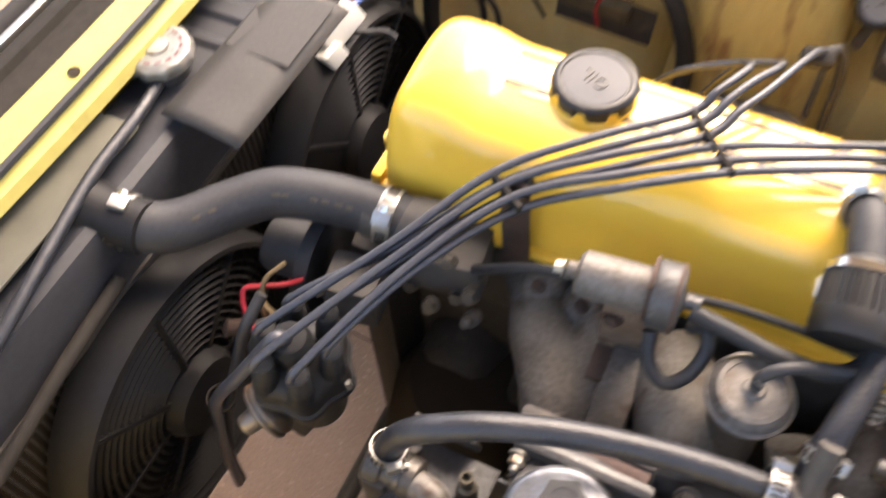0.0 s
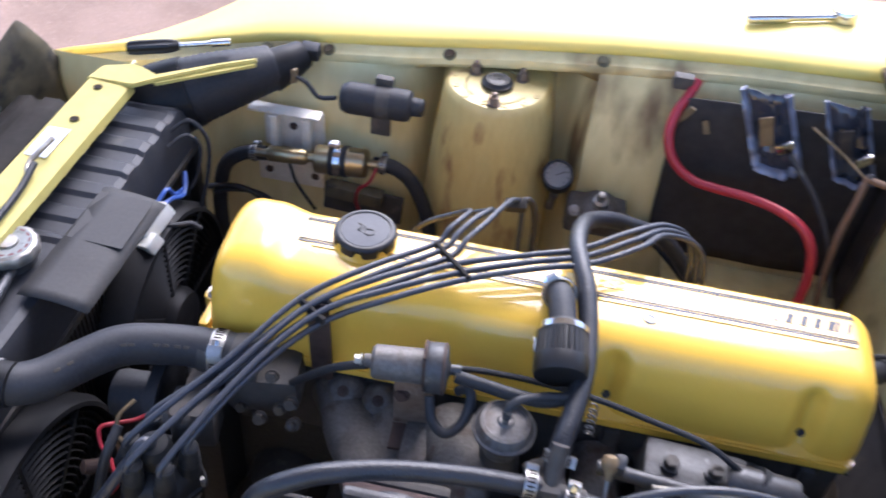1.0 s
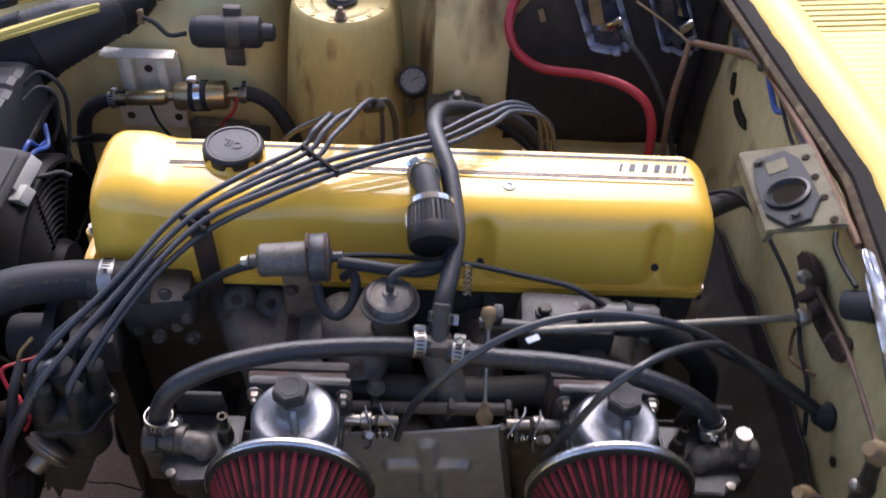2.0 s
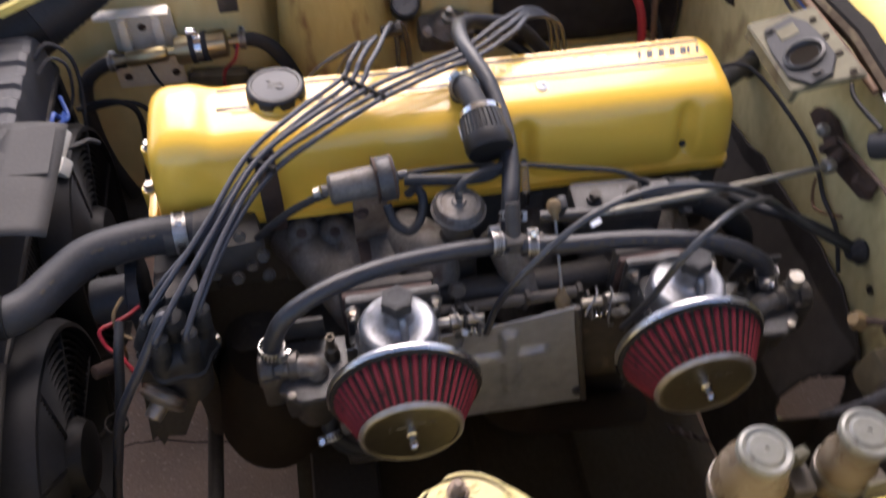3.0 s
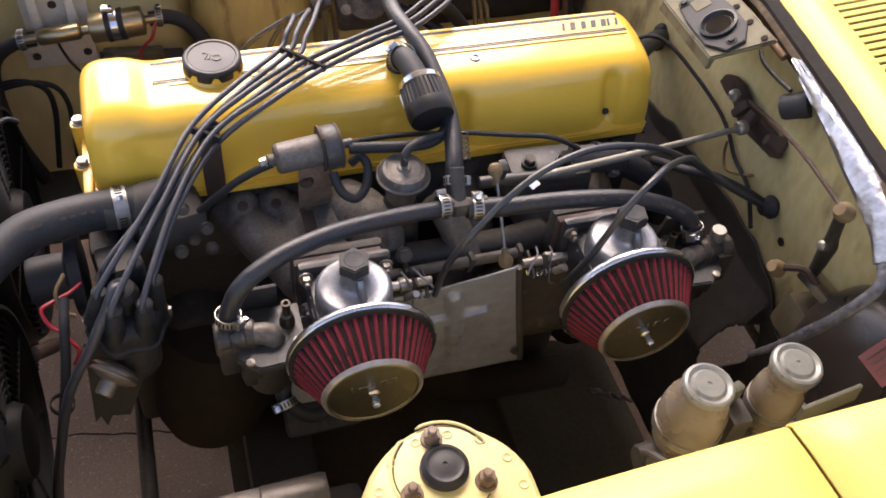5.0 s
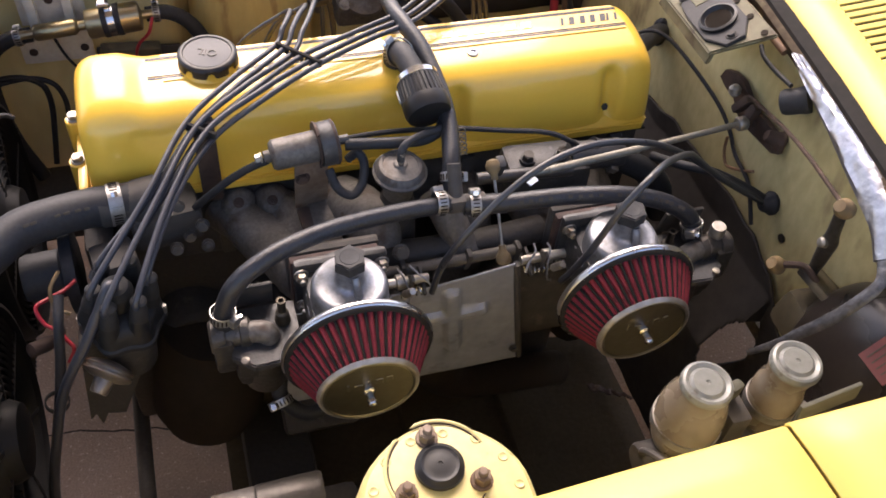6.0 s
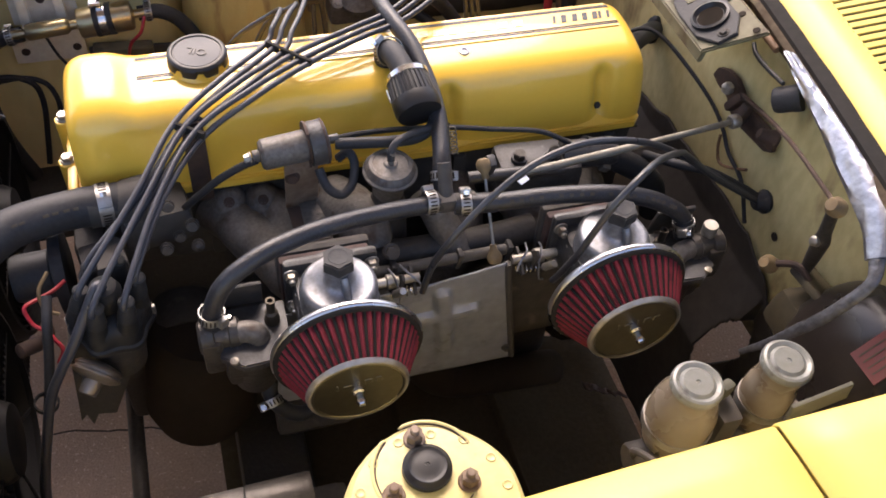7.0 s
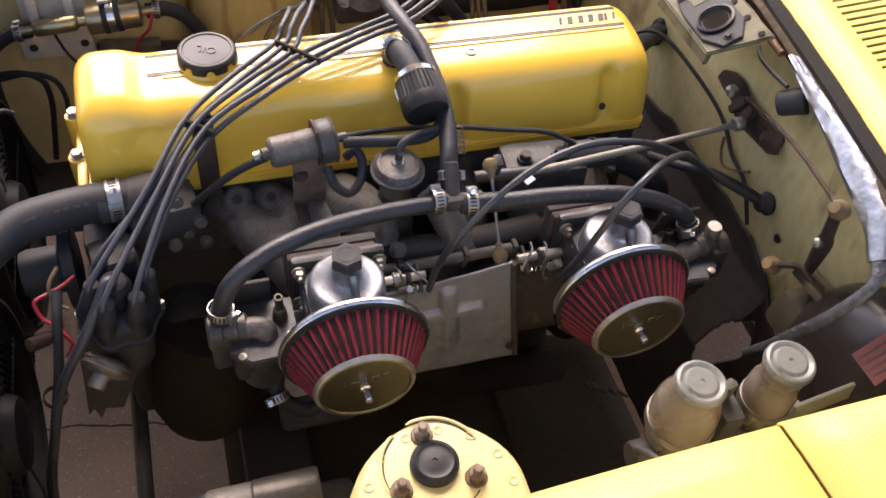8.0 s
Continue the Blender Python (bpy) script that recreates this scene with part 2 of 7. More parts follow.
# near-black with a warm haze lift, standing in for deep shade
M["dark_gap"] = mat("deep_shade_black", (0.024, 0.0185, 0.0138), (0.037, 0.029, 0.0215), 0.9, 0, 60, 10, 0.5, 0.1, spec=0.1)
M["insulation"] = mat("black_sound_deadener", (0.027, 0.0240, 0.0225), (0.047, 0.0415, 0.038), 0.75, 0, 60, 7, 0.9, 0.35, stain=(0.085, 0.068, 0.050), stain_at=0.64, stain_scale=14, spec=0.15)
M["clear"] = mat("crumpled_clear_plastic", (0.040, 0.044, 0.060), (0.026, 0.028, 0.038), 0.18, 0, 40, 26, 0.95, 0.9, spec=0.6)
# pale blue grey for the highlights painted along the film's edges
M["seam"] = mat("blue_grey_fold_glint", (0.20, 0.22, 0.29), (0.12, 0.13, 0.18), 0.2, 0.1, 60, 30, 0.9, 0.5, spec=0.7)
M["dial"] = mat("dial_face", (0.15, 0.155, 0.155), (0.11, 0.115, 0.118), 0.3, 0, 60, 20, 0.6, 0.02, coat=0.6)
M["apron"] = mat("dark_olive_paint", (0.078, 0.076, 0.054), (0.046, 0.044, 0.032), 0.7, 0, 50, 8, 0.9, 0.2)
M["plain"] = mat("plain_blocker_grey", (0.42, 0.40, 0.37), (0.33, 0.31, 0.28), 0.9, 0, 20, 1.5, 0.8, 0.3)
M["leaf"] = mat("green_leaf", (0.05, 0.10, 0.035), (0.08, 0.13, 0.05), 0.5, 0, 60, 10, 0.8, 0.1)
M["label_red"] = mat("faded_red_label", (0.115, 0.022, 0.020), (0.085, 0.026, 0.023), 0.6, 0, 90, 20, 0.8, 0.03)
M["sticker"] = mat("pale_blue_sticker", (0.50, 0.54, 0.62), (0.62, 0.62, 0.60), 0.4, 0, 60, 30, 0.8, 0.02)

# ---- building helpers ----
BASE = {}


def thing(name, at, label, category, group="", kind=""):
    ob = new(name)
    ob.empty_display_size = 0.02
    ob.location = at
    BASE[ob] = Vector(at)
    return tagged(ob, label, category, group, kind)


def part(name, bm, material, parent=None, label="", smooth=38, solid=0.0):
    """Links a bmesh, made in world metres, as one mesh under its thing or part."""
    base = BASE[parent] if parent else Vector((0, 0, 0))
    bmesh.ops.recalc_face_normals(bm, faces=bm.faces)
    bm.transform(Matrix.Translation(-base))
    me = bpy.data.meshes.new(name)
    bm.to_mesh(me)
    bm.free()
    me.materials.append(material)
    me.shade_smooth()
    me.set_sharp_from_angle(angle=radians(smooth))
    ob = new(name, me)
    BASE[ob] = base
    if parent:
        ob.parent = parent
    if solid:
        s = ob.modifiers.new("thickness", "SOLIDIFY")
        s.thickness, s.offset = solid, 0
    if label:
        tagged(ob, label)
    return ob


def solo(name, bm, material, label, category, group="", kind="", smooth=38, solid=0.0):
    return tagged(part(name, bm, material, None, "", smooth, solid), label, category, group, kind)


def spline(pts, per=8):
    """Points of a smooth curve through pts."""
    p = [Vector(q) for q in pts]
    p = [p[0] * 2 - p[1], *p, p[-1] * 2 - p[-2]]
    out = []
    for i in range(1, len(p) - 2):
        a, b, c, d = p[i - 1:i + 3]
        for k in range(per):
            t = k / per
            out.append(0.5 * ((2 * b) + (c - a) * t + (2 * a - 5 * b + 4 * c - d) * t * t + (3 * b - a - 3 * c + d) * t ** 3))
    out.append(p[-2])
    return out


def loft(bm, rings, closed=True, cap=True):
    rows = [[bm.verts.new(v) for v in r] for r in rings]
    for a, b in zip(rows[:-1], rows[1:]):
        n = len(a)
        for i in range(n if closed else n - 1):
            j = (i + 1) % n
            bm.faces.new((a[i], a[j], b[j], b[i]))
    if cap and closed:
        bm.faces.new(rows[0][::-1])
        bm.faces.new(rows[-1])
    return bm


def tube(pts, r, seg=12, per=8, bm=None, ribs=0.0, flat=1.0):
    """A round tube along a smooth curve. r: one radius or one a point; ribs: height of its corrugations."""
    bm = bm or bmesh.new()
    c = spline(pts, per) if per > 1 else [Vector(p) for p in pts]
    n = len(c)
    radii = [r] * n if not isinstance(r, (list, tuple)) else [float(np.interp(i / (n - 1) * (len(r) - 1), range(len(r)), r)) for i in range(n)]
    t = (c[1] - c[0]).normalized()
    u = t.orthogonal().normalized()
    rings = []
    for i in range(n):
        t2 = (c[min(i + 1, n - 1)] - c[max(i - 1, 0)]).normalized()
        u = (u - t2 * u.dot(t2)).normalized()
        v = t2.cross(u)
        rr = radii[i] + (ribs if ribs and i % 2 else 0)
        rings.append([c[i] + (u * math.cos(a) + v * math.sin(a) * flat) * rr for a in (2 * math.pi * k / seg for k in range(seg))])
    return loft(bm, rings)


def frame_at(at, axis, turn=0.0):
    """A pose at a place whose z runs along axis."""
    q = Vector(axis).normalized().to_track_quat("Z", "Y").to_matrix().to_4x4()
    return Matrix.Translation(at) @ q @ pose(0, 0, 0, 0, 0, turn)


def lathe(profile, m, seg=28, bm=None, wobble=None, ring=False):
    """Turns (radius, height) pairs round the z of the pose m; wobble(angle, radius, height) gives another radius; ring: an open-centred ring."""
    bm = bm or bmesh.new()
    rows = []
    for r, h in profile:
        r = max(r, 0.0002)
        row = []
        for k in range(seg):
            a = 2 * math.pi * k / seg
            q = wobble(a, r, h) if wobble else r
            row.append(m @ Vector((q * math.cos(a), q * math.sin(a), h)))
        rows.append(row)
    if not ring:
        return loft(bm, rows)
    grid = [[bm.verts.new(v) for v in r] for r in rows]
    for a, b in zip(grid, grid[1:] + grid[:1]):
        for i in range(seg):
            j = (i + 1) % seg
            bm.faces.new((a[i], a[j], b[j], b[i]))
    return bm


def box(m, size, bevel=0.0, bm=None, seg=2):
    """A box of that size centred at the pose m (or place), with rounded edges."""
    own = bmesh.new()
    m = m if isinstance(m, Matrix) else Matrix.Translation(m)
    bmesh.ops.create_cube(own, size=1.0)
    bmesh.ops.scale(own, vec=size, verts=own.verts)
    if bevel:
        bmesh.ops.bevel(own, geom=own.edges[:], offset=bevel, segments=seg, affect="EDGES", profile=0.6)
    own.transform(m)
    if bm is None:
        return own
    return merge(bm, own)


def merge(bm, other):
    me = bpy.data.meshes.new("join")
    other.to_mesh(me)
    other.free()
    bm.from_mesh(me)
    bpy.data.meshes.remove(me)
    return bm


def prism(poly, m, depth, bevel=0.0, bm=None):
    """A flat outline, in the xy of the pose m, pushed up by depth."""
    own = bmesh.new()
    lo = [own.verts.new((x, y, 0)) for x, y in poly]
    hi = [own.verts.new((x, y, depth)) for x, y in poly]
    n = len(poly)
    own.faces.new(lo[::-1])
    own.faces.new(hi)
    for i in range(n):
        own.faces.new((lo[i], lo[(i + 1) % n], hi[(i + 1) % n], hi[i]))
    if bevel:
        bmesh.ops.recalc_face_normals(own, faces=own.faces)
        edges = [e for e in own.edges if all(abs(v.co.z - depth) < 1e-7 for v in e.verts)]
        bmesh.ops.bevel(own, geom=edges, offset=bevel, segments=2, affect="EDGES")
    own.transform(m)
    return merge(bm, own) if bm else own


def hexagon(r):
    return [(r * math.cos(math.pi / 3 * k), r * math.sin(math.pi / 3 * k)) for k in range(6)]


def disc(r, n=20):
    return [(r * math.cos(2 * math.pi * k / n), r * math.sin(2 * math.pi * k / n)) for k in range(n)]


def bolt(m, r, h, parent, material, washer=1.35, stud=0.0, name="bolt"):
    bm = prism(hexagon(r), m @ pose(0, 0, r * 0.25), h, r * 0.14)
    lathe([(r * washer, 0), (r * washer, r * 0.2), (r * washer * 0.92, r * 0.3)], m, 18, bm)
    if stud:
        lathe([(r * 0.55, h), (r * 0.55, h + stud), (r * 0.42, h + stud + r * 0.15)], m, 14, bm)
    return part(name, bm, material, parent)


def hose_clamp(m, r, width, name="hose_clamp", label="bright steel worm-drive clamp gripping a rubber hose", group="hose clamps"):
    """A worm-drive clamp round the z of the pose m, its screw at the pose's +x."""
    t = thing(name, m.translation, label, "hose clamp", group)
    w = width / 2
    bm = lathe([(r, -w), (r + 0.0009, -w * 1.02), (r + 0.0012, -w * 0.8), (r + 0.0012, w * 0.8), (r + 0.0009, w * 1.02), (r, w)], m, 40, ring=True)
    band = part("band", bm, M["band"], t)
    bm = bmesh.new()
    n = int(2 * math.pi * r / 0.0034)
    for k in range(n):
        a = 2 * math.pi * k / n
        if abs(math.sin(a / 2)) > 0.28:
            box(m @ pose(math.cos(a) * (r + 0.0011), math.sin(a) * (r + 0.0011), 0, 0, 0, math.degrees(a)), (0.0012, 0.0014, width * 0.62), 0, bm)
    part("perforation", bm, M["dark_gap"], band)
    hs = max(0.0042, r * 0.22)
    part("housing", box(m @ pose(r + hs * 0.7, 0, 0), (hs * 1.3, hs * 2.4, width * 1.02), 0.001), M["band"], t)
    bm = prism(hexagon(hs * 0.8), m @ pose(r + hs * 0.8, hs * 1.1, 0, -90), hs * 1.1, 0.0004)
    part("screw", bm, M["chrome"], t)
    return t


def lay(z, x, y):
    return Vector((x, y, z))

# ---- ground and added light blockers ----


def run(a, b, n):
    return [a + (b - a) * k / (n - 1) for k in range(n)]


bm = bmesh.new()
bmesh.ops.create_grid(bm, x_segments=24, y_segments=24, size=30)
for v in bm.verts:
    v.co.z = -0.004 if v.co.length < 3 else -0.004 + 0.03 * noise.noise(v.co * 0.3)
ground = solo("ground", bm, M["floor"], "worn reddish brown concrete yard under the car", "ground", kind="structure")

BASE[ground] = Vector((0, 0, 0))
for n, (ya, yb, seed) in enumerate(((0.20, 0.10, 1), (-0.35, -0.2, 5))):
    line_pts = [Vector((x, ya + (yb - ya) * (x + 1.2) / 1.6 + 0.05 * noise.noise((x * 5, seed, 0)) + 0.012 * noise.noise((x * 24, seed, 2)), -0.0032)) for x in run(-1.2, 0.4, 90)]
    rows = [[q + Vector((0, -w, 0)), q + Vector((0, w, 0))] for q, w in ((q, 0.0015 + 0.002 * abs(noise.noise(q * 14))) for q in line_pts)]
    part("crack", loft(bmesh.new(), rows, closed=False, cap=False), M["dark_gap"], ground, "thin dark crack in the concrete")

# unseen roof and walls, added to narrow the sky light on the bay
roof_slab = box((0.1, 0.00, 2.55), (6.8, 1.50, 0.06))
solo("sky_blocker_roof", roof_slab, M["plain"], "unseen roof slab added to block overhead sky light", "roof", kind="structure")
solo("blocker_west", box((-3.25, -0.30, 1.25), (0.12, 2.0, 2.54)), M["plain"], "unseen wall added to shut out light from the end", "wall", kind="structure")
solo("blocker_east", box((3.45, -0.30, 1.25), (0.12, 2.0, 2.54)), M["plain"], "unseen wall added to shut out light from the end", "wall", kind="structure")

# ---- car body ----


def lip_height(x):
    return float(np.interp(x, [-1.0, -0.74, -0.41, -0.2, -0.09, 0.07, 0.21, 0.38, 0.6, 1.2],
                           [0.60, 0.690, 0.775, 0.803, 0.820, 0.840, 0.852, 0.860, 0.875, 0.89]))


car = thing("car_body", (0, 0, 0), "pale yellow car body around an open, dusty engine bay", "car body")


def fender_panel(side, y0, x0, x1, lift=0.0):
    """The outer wing from the bay's edge over its crown and down to the sill."""
    rings = []
    for x in run(x0, x1, max(4, int((x1 - x0) / 0.05))):
        z = lip_height(x) + 0.012 + lift
        fall = 0.20 * max(0.0, min(1.0, (-x - 0.45) / 0.4))
        row = []
        for dy, dz in ((0.0, -0.016), (0.0, -0.004), (0.003, 0.0), (0.03, 0.005), (0.08, 0.011), (0.14, 0.012), (0.20, 0.0), (0.255, -0.04), (0.295, -0.11), (0.32, -0.22), (0.33, -0.36), (0.325, -0.64)):
            row.append(Vector((x, side * (y0 + dy), z + dz - fall * min(1, dy / 0.2))))
        rings.append(row)
    return loft(bmesh.new(), rings, closed=False, cap=False)


part("fender", fender_panel(1, 0.505, -0.95, 1.1), M["fender"], car, "glossy yellow wing panel", 50, 0.003)
part("fender", fender_panel(-1, 0.486, -0.95, 0.196), M["fender"], car, "glossy yellow wing panel", 50, 0.003)
part("inspection_lid", fender_panel(-1, 0.485, 0.1985, 1.1, 0.0015), M["fender"], car, "glossy yellow lid set into the wing", 50, 0.003)
part("inspection_gutter", box((0.198, -0.65, 0.830), (0.014, 0.33, 0.012), 0.002), M["dark_gap"], car)


def inner_wall(side, y0, x0, x1, deep=1.0):
    rings = []
    for x in run(x0, x1, int((x1 - x0) / 0.03)):
        z = lip_height(x)
        row = [(0.03, 0.18), (-0.03, 0.40), (-0.045, 0.56), (-0.045, 0.67), (-0.036, 0.72), (-0.012, z - 0.034), (-0.008, z - 0.024), (-0.012, z - 0.018), (-0.010, z - 0.011), (-0.003, z - 0.008), (0.0, z)]
        bay = max(0.0, min(1.0, (0.125 - abs(x + 0.086)) / 0.03))
        rings.append([Vector((x, side * (y0 + a * deep + 0.003 * noise.noise((x * 6, b * 6, side)) + (0.10 * bay if 0.45 < b < z - 0.03 else 0)), b)) for a, b in row])
    return loft(bmesh.new(), rings, closed=False, cap=False)


part("inner_fender", inner_wall(1, 0.503, -0.80, 0.45), M["bay"], car, "stained pale yellow inner wing", 50, 0.002)
part("inner_fender", inner_wall(-1, 0.486, -0.80, 0.45, 0.12), M["bay"], car, "stained pale yellow inner wing", 50, 0.002)


def tower_ring(cx, cy, side, r, out, z, n=22):
    pts = [Vector((cx - r, cy + side * out, z))]
    pts += [Vector((cx + r * math.copysign(abs(math.cos(a)) ** 1.18, math.cos(a)), cy - side * r * 0.98 * math.sin(a), z)) for a in (math.pi - math.pi * k / n for k in range(n + 1))]
    pts += [Vector((cx + r, cy + side * out, z))]
    return pts


def strut_tower(cx, cy, side, nuts, cap_r, ring_y, paint):
    z = 0.785
    prof = [(0.105, 0.30), (0.098, 0.45), (0.090, 0.60), (0.082, 0.70), (0.0755, 0.755), (0.0725, 0.773), (0.070, 0.781), (0.066, 0.785), (0.052, 0.786)]
    rings = [tower_ring(cx, cy, side, r, 0.10, h) for r, h in prof]
    t = part("strut_tower", loft(bmesh.new(), rings), paint, car, "pale yellow strut tower with a rust-marked domed top", 40)
    for a0, a1 in ((20, 108), (128, 205), (262, 318)):
        arc = [Vector((cx + 0.0415 * math.cos(radians(a)), ring_y + side * -0.0415 * math.sin(radians(a)), z + 0.0006)) for a in run(a0, a1, 16)]
        # thin rust-brown arc paints the shadow along the pressed step
        part("step_shadow", tube(arc, [0.0003] + [0.0009] * 14 + [0.0003], 8, 2), M["rust"], t, "dark line painted as the pressed step's shadow")
        arc = [Vector((cx + 0.0435 * math.cos(radians(a)), ring_y + side * -0.0435 * math.sin(radians(a)), z + 0.0004)) for a in run(a0, a1, 16)]
        part("pressed_step", tube(arc, [0.0004] + [0.0018] * 14 + [0.0004], 8, 2), paint, t)
    bm = lathe([(cap_r * 1.18, 0), (cap_r * 1.16, 0.004), (cap_r * 1.06, 0.0048), (cap_r, 0.0068), (cap_r * 0.90, 0.0080), (cap_r * 0.80, 0.0074), (cap_r * 0.74, 0.0072), (cap_r * 0.5, 0.0078), (cap_r * 0.12, 0.0080), (cap_r * 0.1, 0.0070), (0, 0.0070)], pose(cx, ring_y, z + 0.003), 36)
    part("dust_cap", bm, M["cap"], t, "domed black rubber dust cap")
    for x, y in nuts:
        bolt(pose(x, y, z + 0.001, 0, 0, 17), 0.0072, 0.0105, t, M["flash_rust"], 1.30, 0.006, "nut")
    for k in range(7):
        a = math.radians(200 + k * 27) if side < 0 else math.radians(20 + k * 27)
        a = -a
        bm = lathe([(0.0046, -0.001), (0.0043, 0.0006), (0.0036, 0.0010), (0.0028, 0.0004), (0, 0.0002)], pose(cx + 0.059 * math.cos(a), cy + 0.059 * math.sin(a) * 0.96, z + 0.0006), 14)
        part("spot_weld", bm, paint, t)
    return t


strut_tower(-0.053, -0.447, -1, [(-0.056, -0.393), (-0.023, -0.4395), (-0.084, -0.437)], 0.0172, -0.4215, M["tower"])
strut_tower(-0.088, 0.474, 1, [(-0.121, 0.489), (-0.057, 0.490), (-0.086, 0.419)], 0.0185, 0.466, M["far_tower"])

# firewall with its pressings
rings = []
for z in run(0.30, 0.872, 40):
    row = []
    for y in run(-0.55, 0.55, 88):
        x = 0.437 + 0.006 * max(0, 0.78 - z) * 4 * (0.5 + 0.5 * math.cos(y * 22)) + 0.003 * noise.noise((y * 5, z * 5, 3))
        if abs(y - 0.02) < 0.22 and z < 0.60:
            x -= 0.05 * min(1, (0.60 - z) / 0.12) * min(1, (0.22 - abs(y - 0.02)) / 0.06)
        row.append(Vector((x, y, z)))
    rings.append(row)
def pierce(bm, y, z, ry, rz):
    """Cuts a ragged opening through a sheet that faces along x."""
    gone = []
    for f in bm.faces:
        c = f.calc_center_median()
        if ((c.y - y) / ry) ** 2 + ((c.z - z) / rz) ** 2 < 1 + 0.22 * noise.noise((c.y * 40, c.z * 40, 2)):
            gone.append(f)
    bmesh.ops.delete(bm, geom=gone, context="FACES")
    return bm


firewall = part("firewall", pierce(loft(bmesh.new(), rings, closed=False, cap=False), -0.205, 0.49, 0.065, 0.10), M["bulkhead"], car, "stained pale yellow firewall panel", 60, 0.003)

# out-of-view floor pan, added to keep light off the ground behind
part("shade_floor_pan", box((0.84, 0.0, 0.20), (0.33, 1.30, 0.03), 0.008), M["bucket"], car, "unseen underbody floor pan added to shade the ground")

# cowl: front flange, louvred panel, rubber seal
def cowl_edge(y):
    """How far the cowl's front edge bows forward at y."""
    return float(np.interp(y, [-0.60, -0.40, -0.241, -0.172, -0.108, 0.0, 0.175, 0.259, 0.354, 0.463, 0.60], [-0.075, -0.046, -0.026, -0.017, -0.010, 0.0, -0.021, -0.031, -0.043, -0.049, -0.055]))


rings = [[Vector((x + cowl_edge(y), y, z)) for x, z in ((0.438, 0.872), (0.436, 0.881), (0.439, 0.8835), (0.455, 0.8835))] for y in run(-0.50, 0.50, 50)]
part("cowl_flange", loft(bmesh.new(), rings, closed=False, cap=False), M["ledge"], car, "rust-bitten drip flange under the seal", 50, 0.002)
strip = []
for k in range(160):
    y = -0.52 + 1.04 * k / 159
    d = cowl_edge(y)
    rag = 0.002 * noise.noise((y * 30, 0, 1)) + 0.0035 * max(0, noise.noise((y * 22, 3, 2)))
    strip.append([Vector((x + d, y, z)) for x, z in ((0.442, 0.884), (0.4435, 0.8885), (0.452, 0.8900 + 0.3 * rag), (0.4610 - rag, 0.8895), (0.4625 - rag, 0.885))])
part("weatherstrip", loft(bmesh.new(), strip), M["matte"], car, "ragged black rubber weatherstrip along the cowl")
bm = bmesh.new()
loft(bm, [[Vector((x + cowl_edge(y), y, z)) for x, z in ((0.4625, 0.868), (0.4635, 0.878), (0.470, 0.885), (0.484, 0.893), (0.505, 0.903))] for y in run(-0.60, 0.60, 60)], closed=False, cap=False)
loft(bm, [[Vector((x + cowl_edge(y), y, z)) for x, z in ((0.602, 0.9105), (0.69, 0.917), (0.80, 0.925), (0.95, 0.93))] for y in run(-0.60, 0.60, 60)], closed=False, cap=False)
cowl = part("cowl_panel", bm, M["fender"], car, "glossy yellow louvred cowl panel", 50, 0.002)
tilt = math.degrees(math.atan2(0.9105 - 0.903, 0.602 - 0.505))
for k in range(-52, 53):
    y = k * 0.0115
    slotted = -0.175 < y < 0.01 or 0.235 < y < 0.325
    part("louvre", box(pose(0.5535 + cowl_edge(y), y, 0.9067 if slotted else 0.9062, 9 if slotted else 0, -tilt, 0), (0.100, 0.0070 if slotted else 0.0118, 0.0024), 0.0007, None, 1), M["fender"], cowl)
part("cowl_well", loft(bmesh.new(), [[Vector((x + cowl_edge(y), y, z)) for x, z in ((0.488, 0.86), (0.488, 0.893), (0.60, 0.899), (0.60, 0.86))] for y in run(-0.59, 0.59, 40)]), M["dark_gap"], car)

# radiator support: beam, corner braces
bm = bmesh.new()
prof = [(-0.582, 0.770), (-0.584, 0.798), (-0.580, 0.802), (-0.536, 0.800), (-0.530, 0.797), (-0.528, 0.786), (-0.533, 0.784), (-0.537, 0.790), (-0.574, 0.792), (-0.576, 0.770)]
rings = []
for y in run(-0.46, 0.31, 18):
    rings.append([Vector((x - 0.012 * (y / 0.3) ** 2 * (y < 0), y, z - 0.01 * max(0, (-y - 0.2)))) for x, z in prof])
loft(bm, rings)
support = part("radiator_support", bm, M["body"], car, "pale yellow radiator support rail")
bm = bmesh.new()
prism([(-0.584, 0.300), (-0.524, 0.300), (-0.502, 0.322), (-0.438, 0.376), (-0.40, 0.402), (-0.402, 0.4075), (-0.441, 0.3825), (-0.507, 0.332), (-0.540, 0.348), (-0.578, 0.332)], pose(0, 0, 0.7985), 0.005, 0.0015, bm)
prism([(-0.508, 0.322), (-0.503, 0.318), (-0.40, 0.398), (-0.405, 0.402)], pose(0, 0, 0.7945), 0.004, 0, bm)
part("corner_brace", bm, M["body"], support)
for x, y in ((-0.560, -0.045), (-0.562, 0.285), (-0.556, 0.215), (-0.55, -0.30)):
    part("bolt_hole", lathe([(0.0055, 0), (0.0055, 0.0006), (0, 0.0006)], pose(x, y, 0.8022), 14), M["dark_gap"], support)
part("front_panel", box((-0.572, 0, 0.60), (0.004, 0.80, 0.345), 0.001), M["bay"], support)
part("edging", tube([(-0.541, -0.44, 0.806), (-0.542, -0.2, 0.8065), (-0.5405, 0.0, 0.807), (-0.543, 0.07, 0.807), (-0.548, 0.115, 0.812)], 0.0038, 8, 6), M["rubber"], support, "black rubber-edged cable lying on the rail")
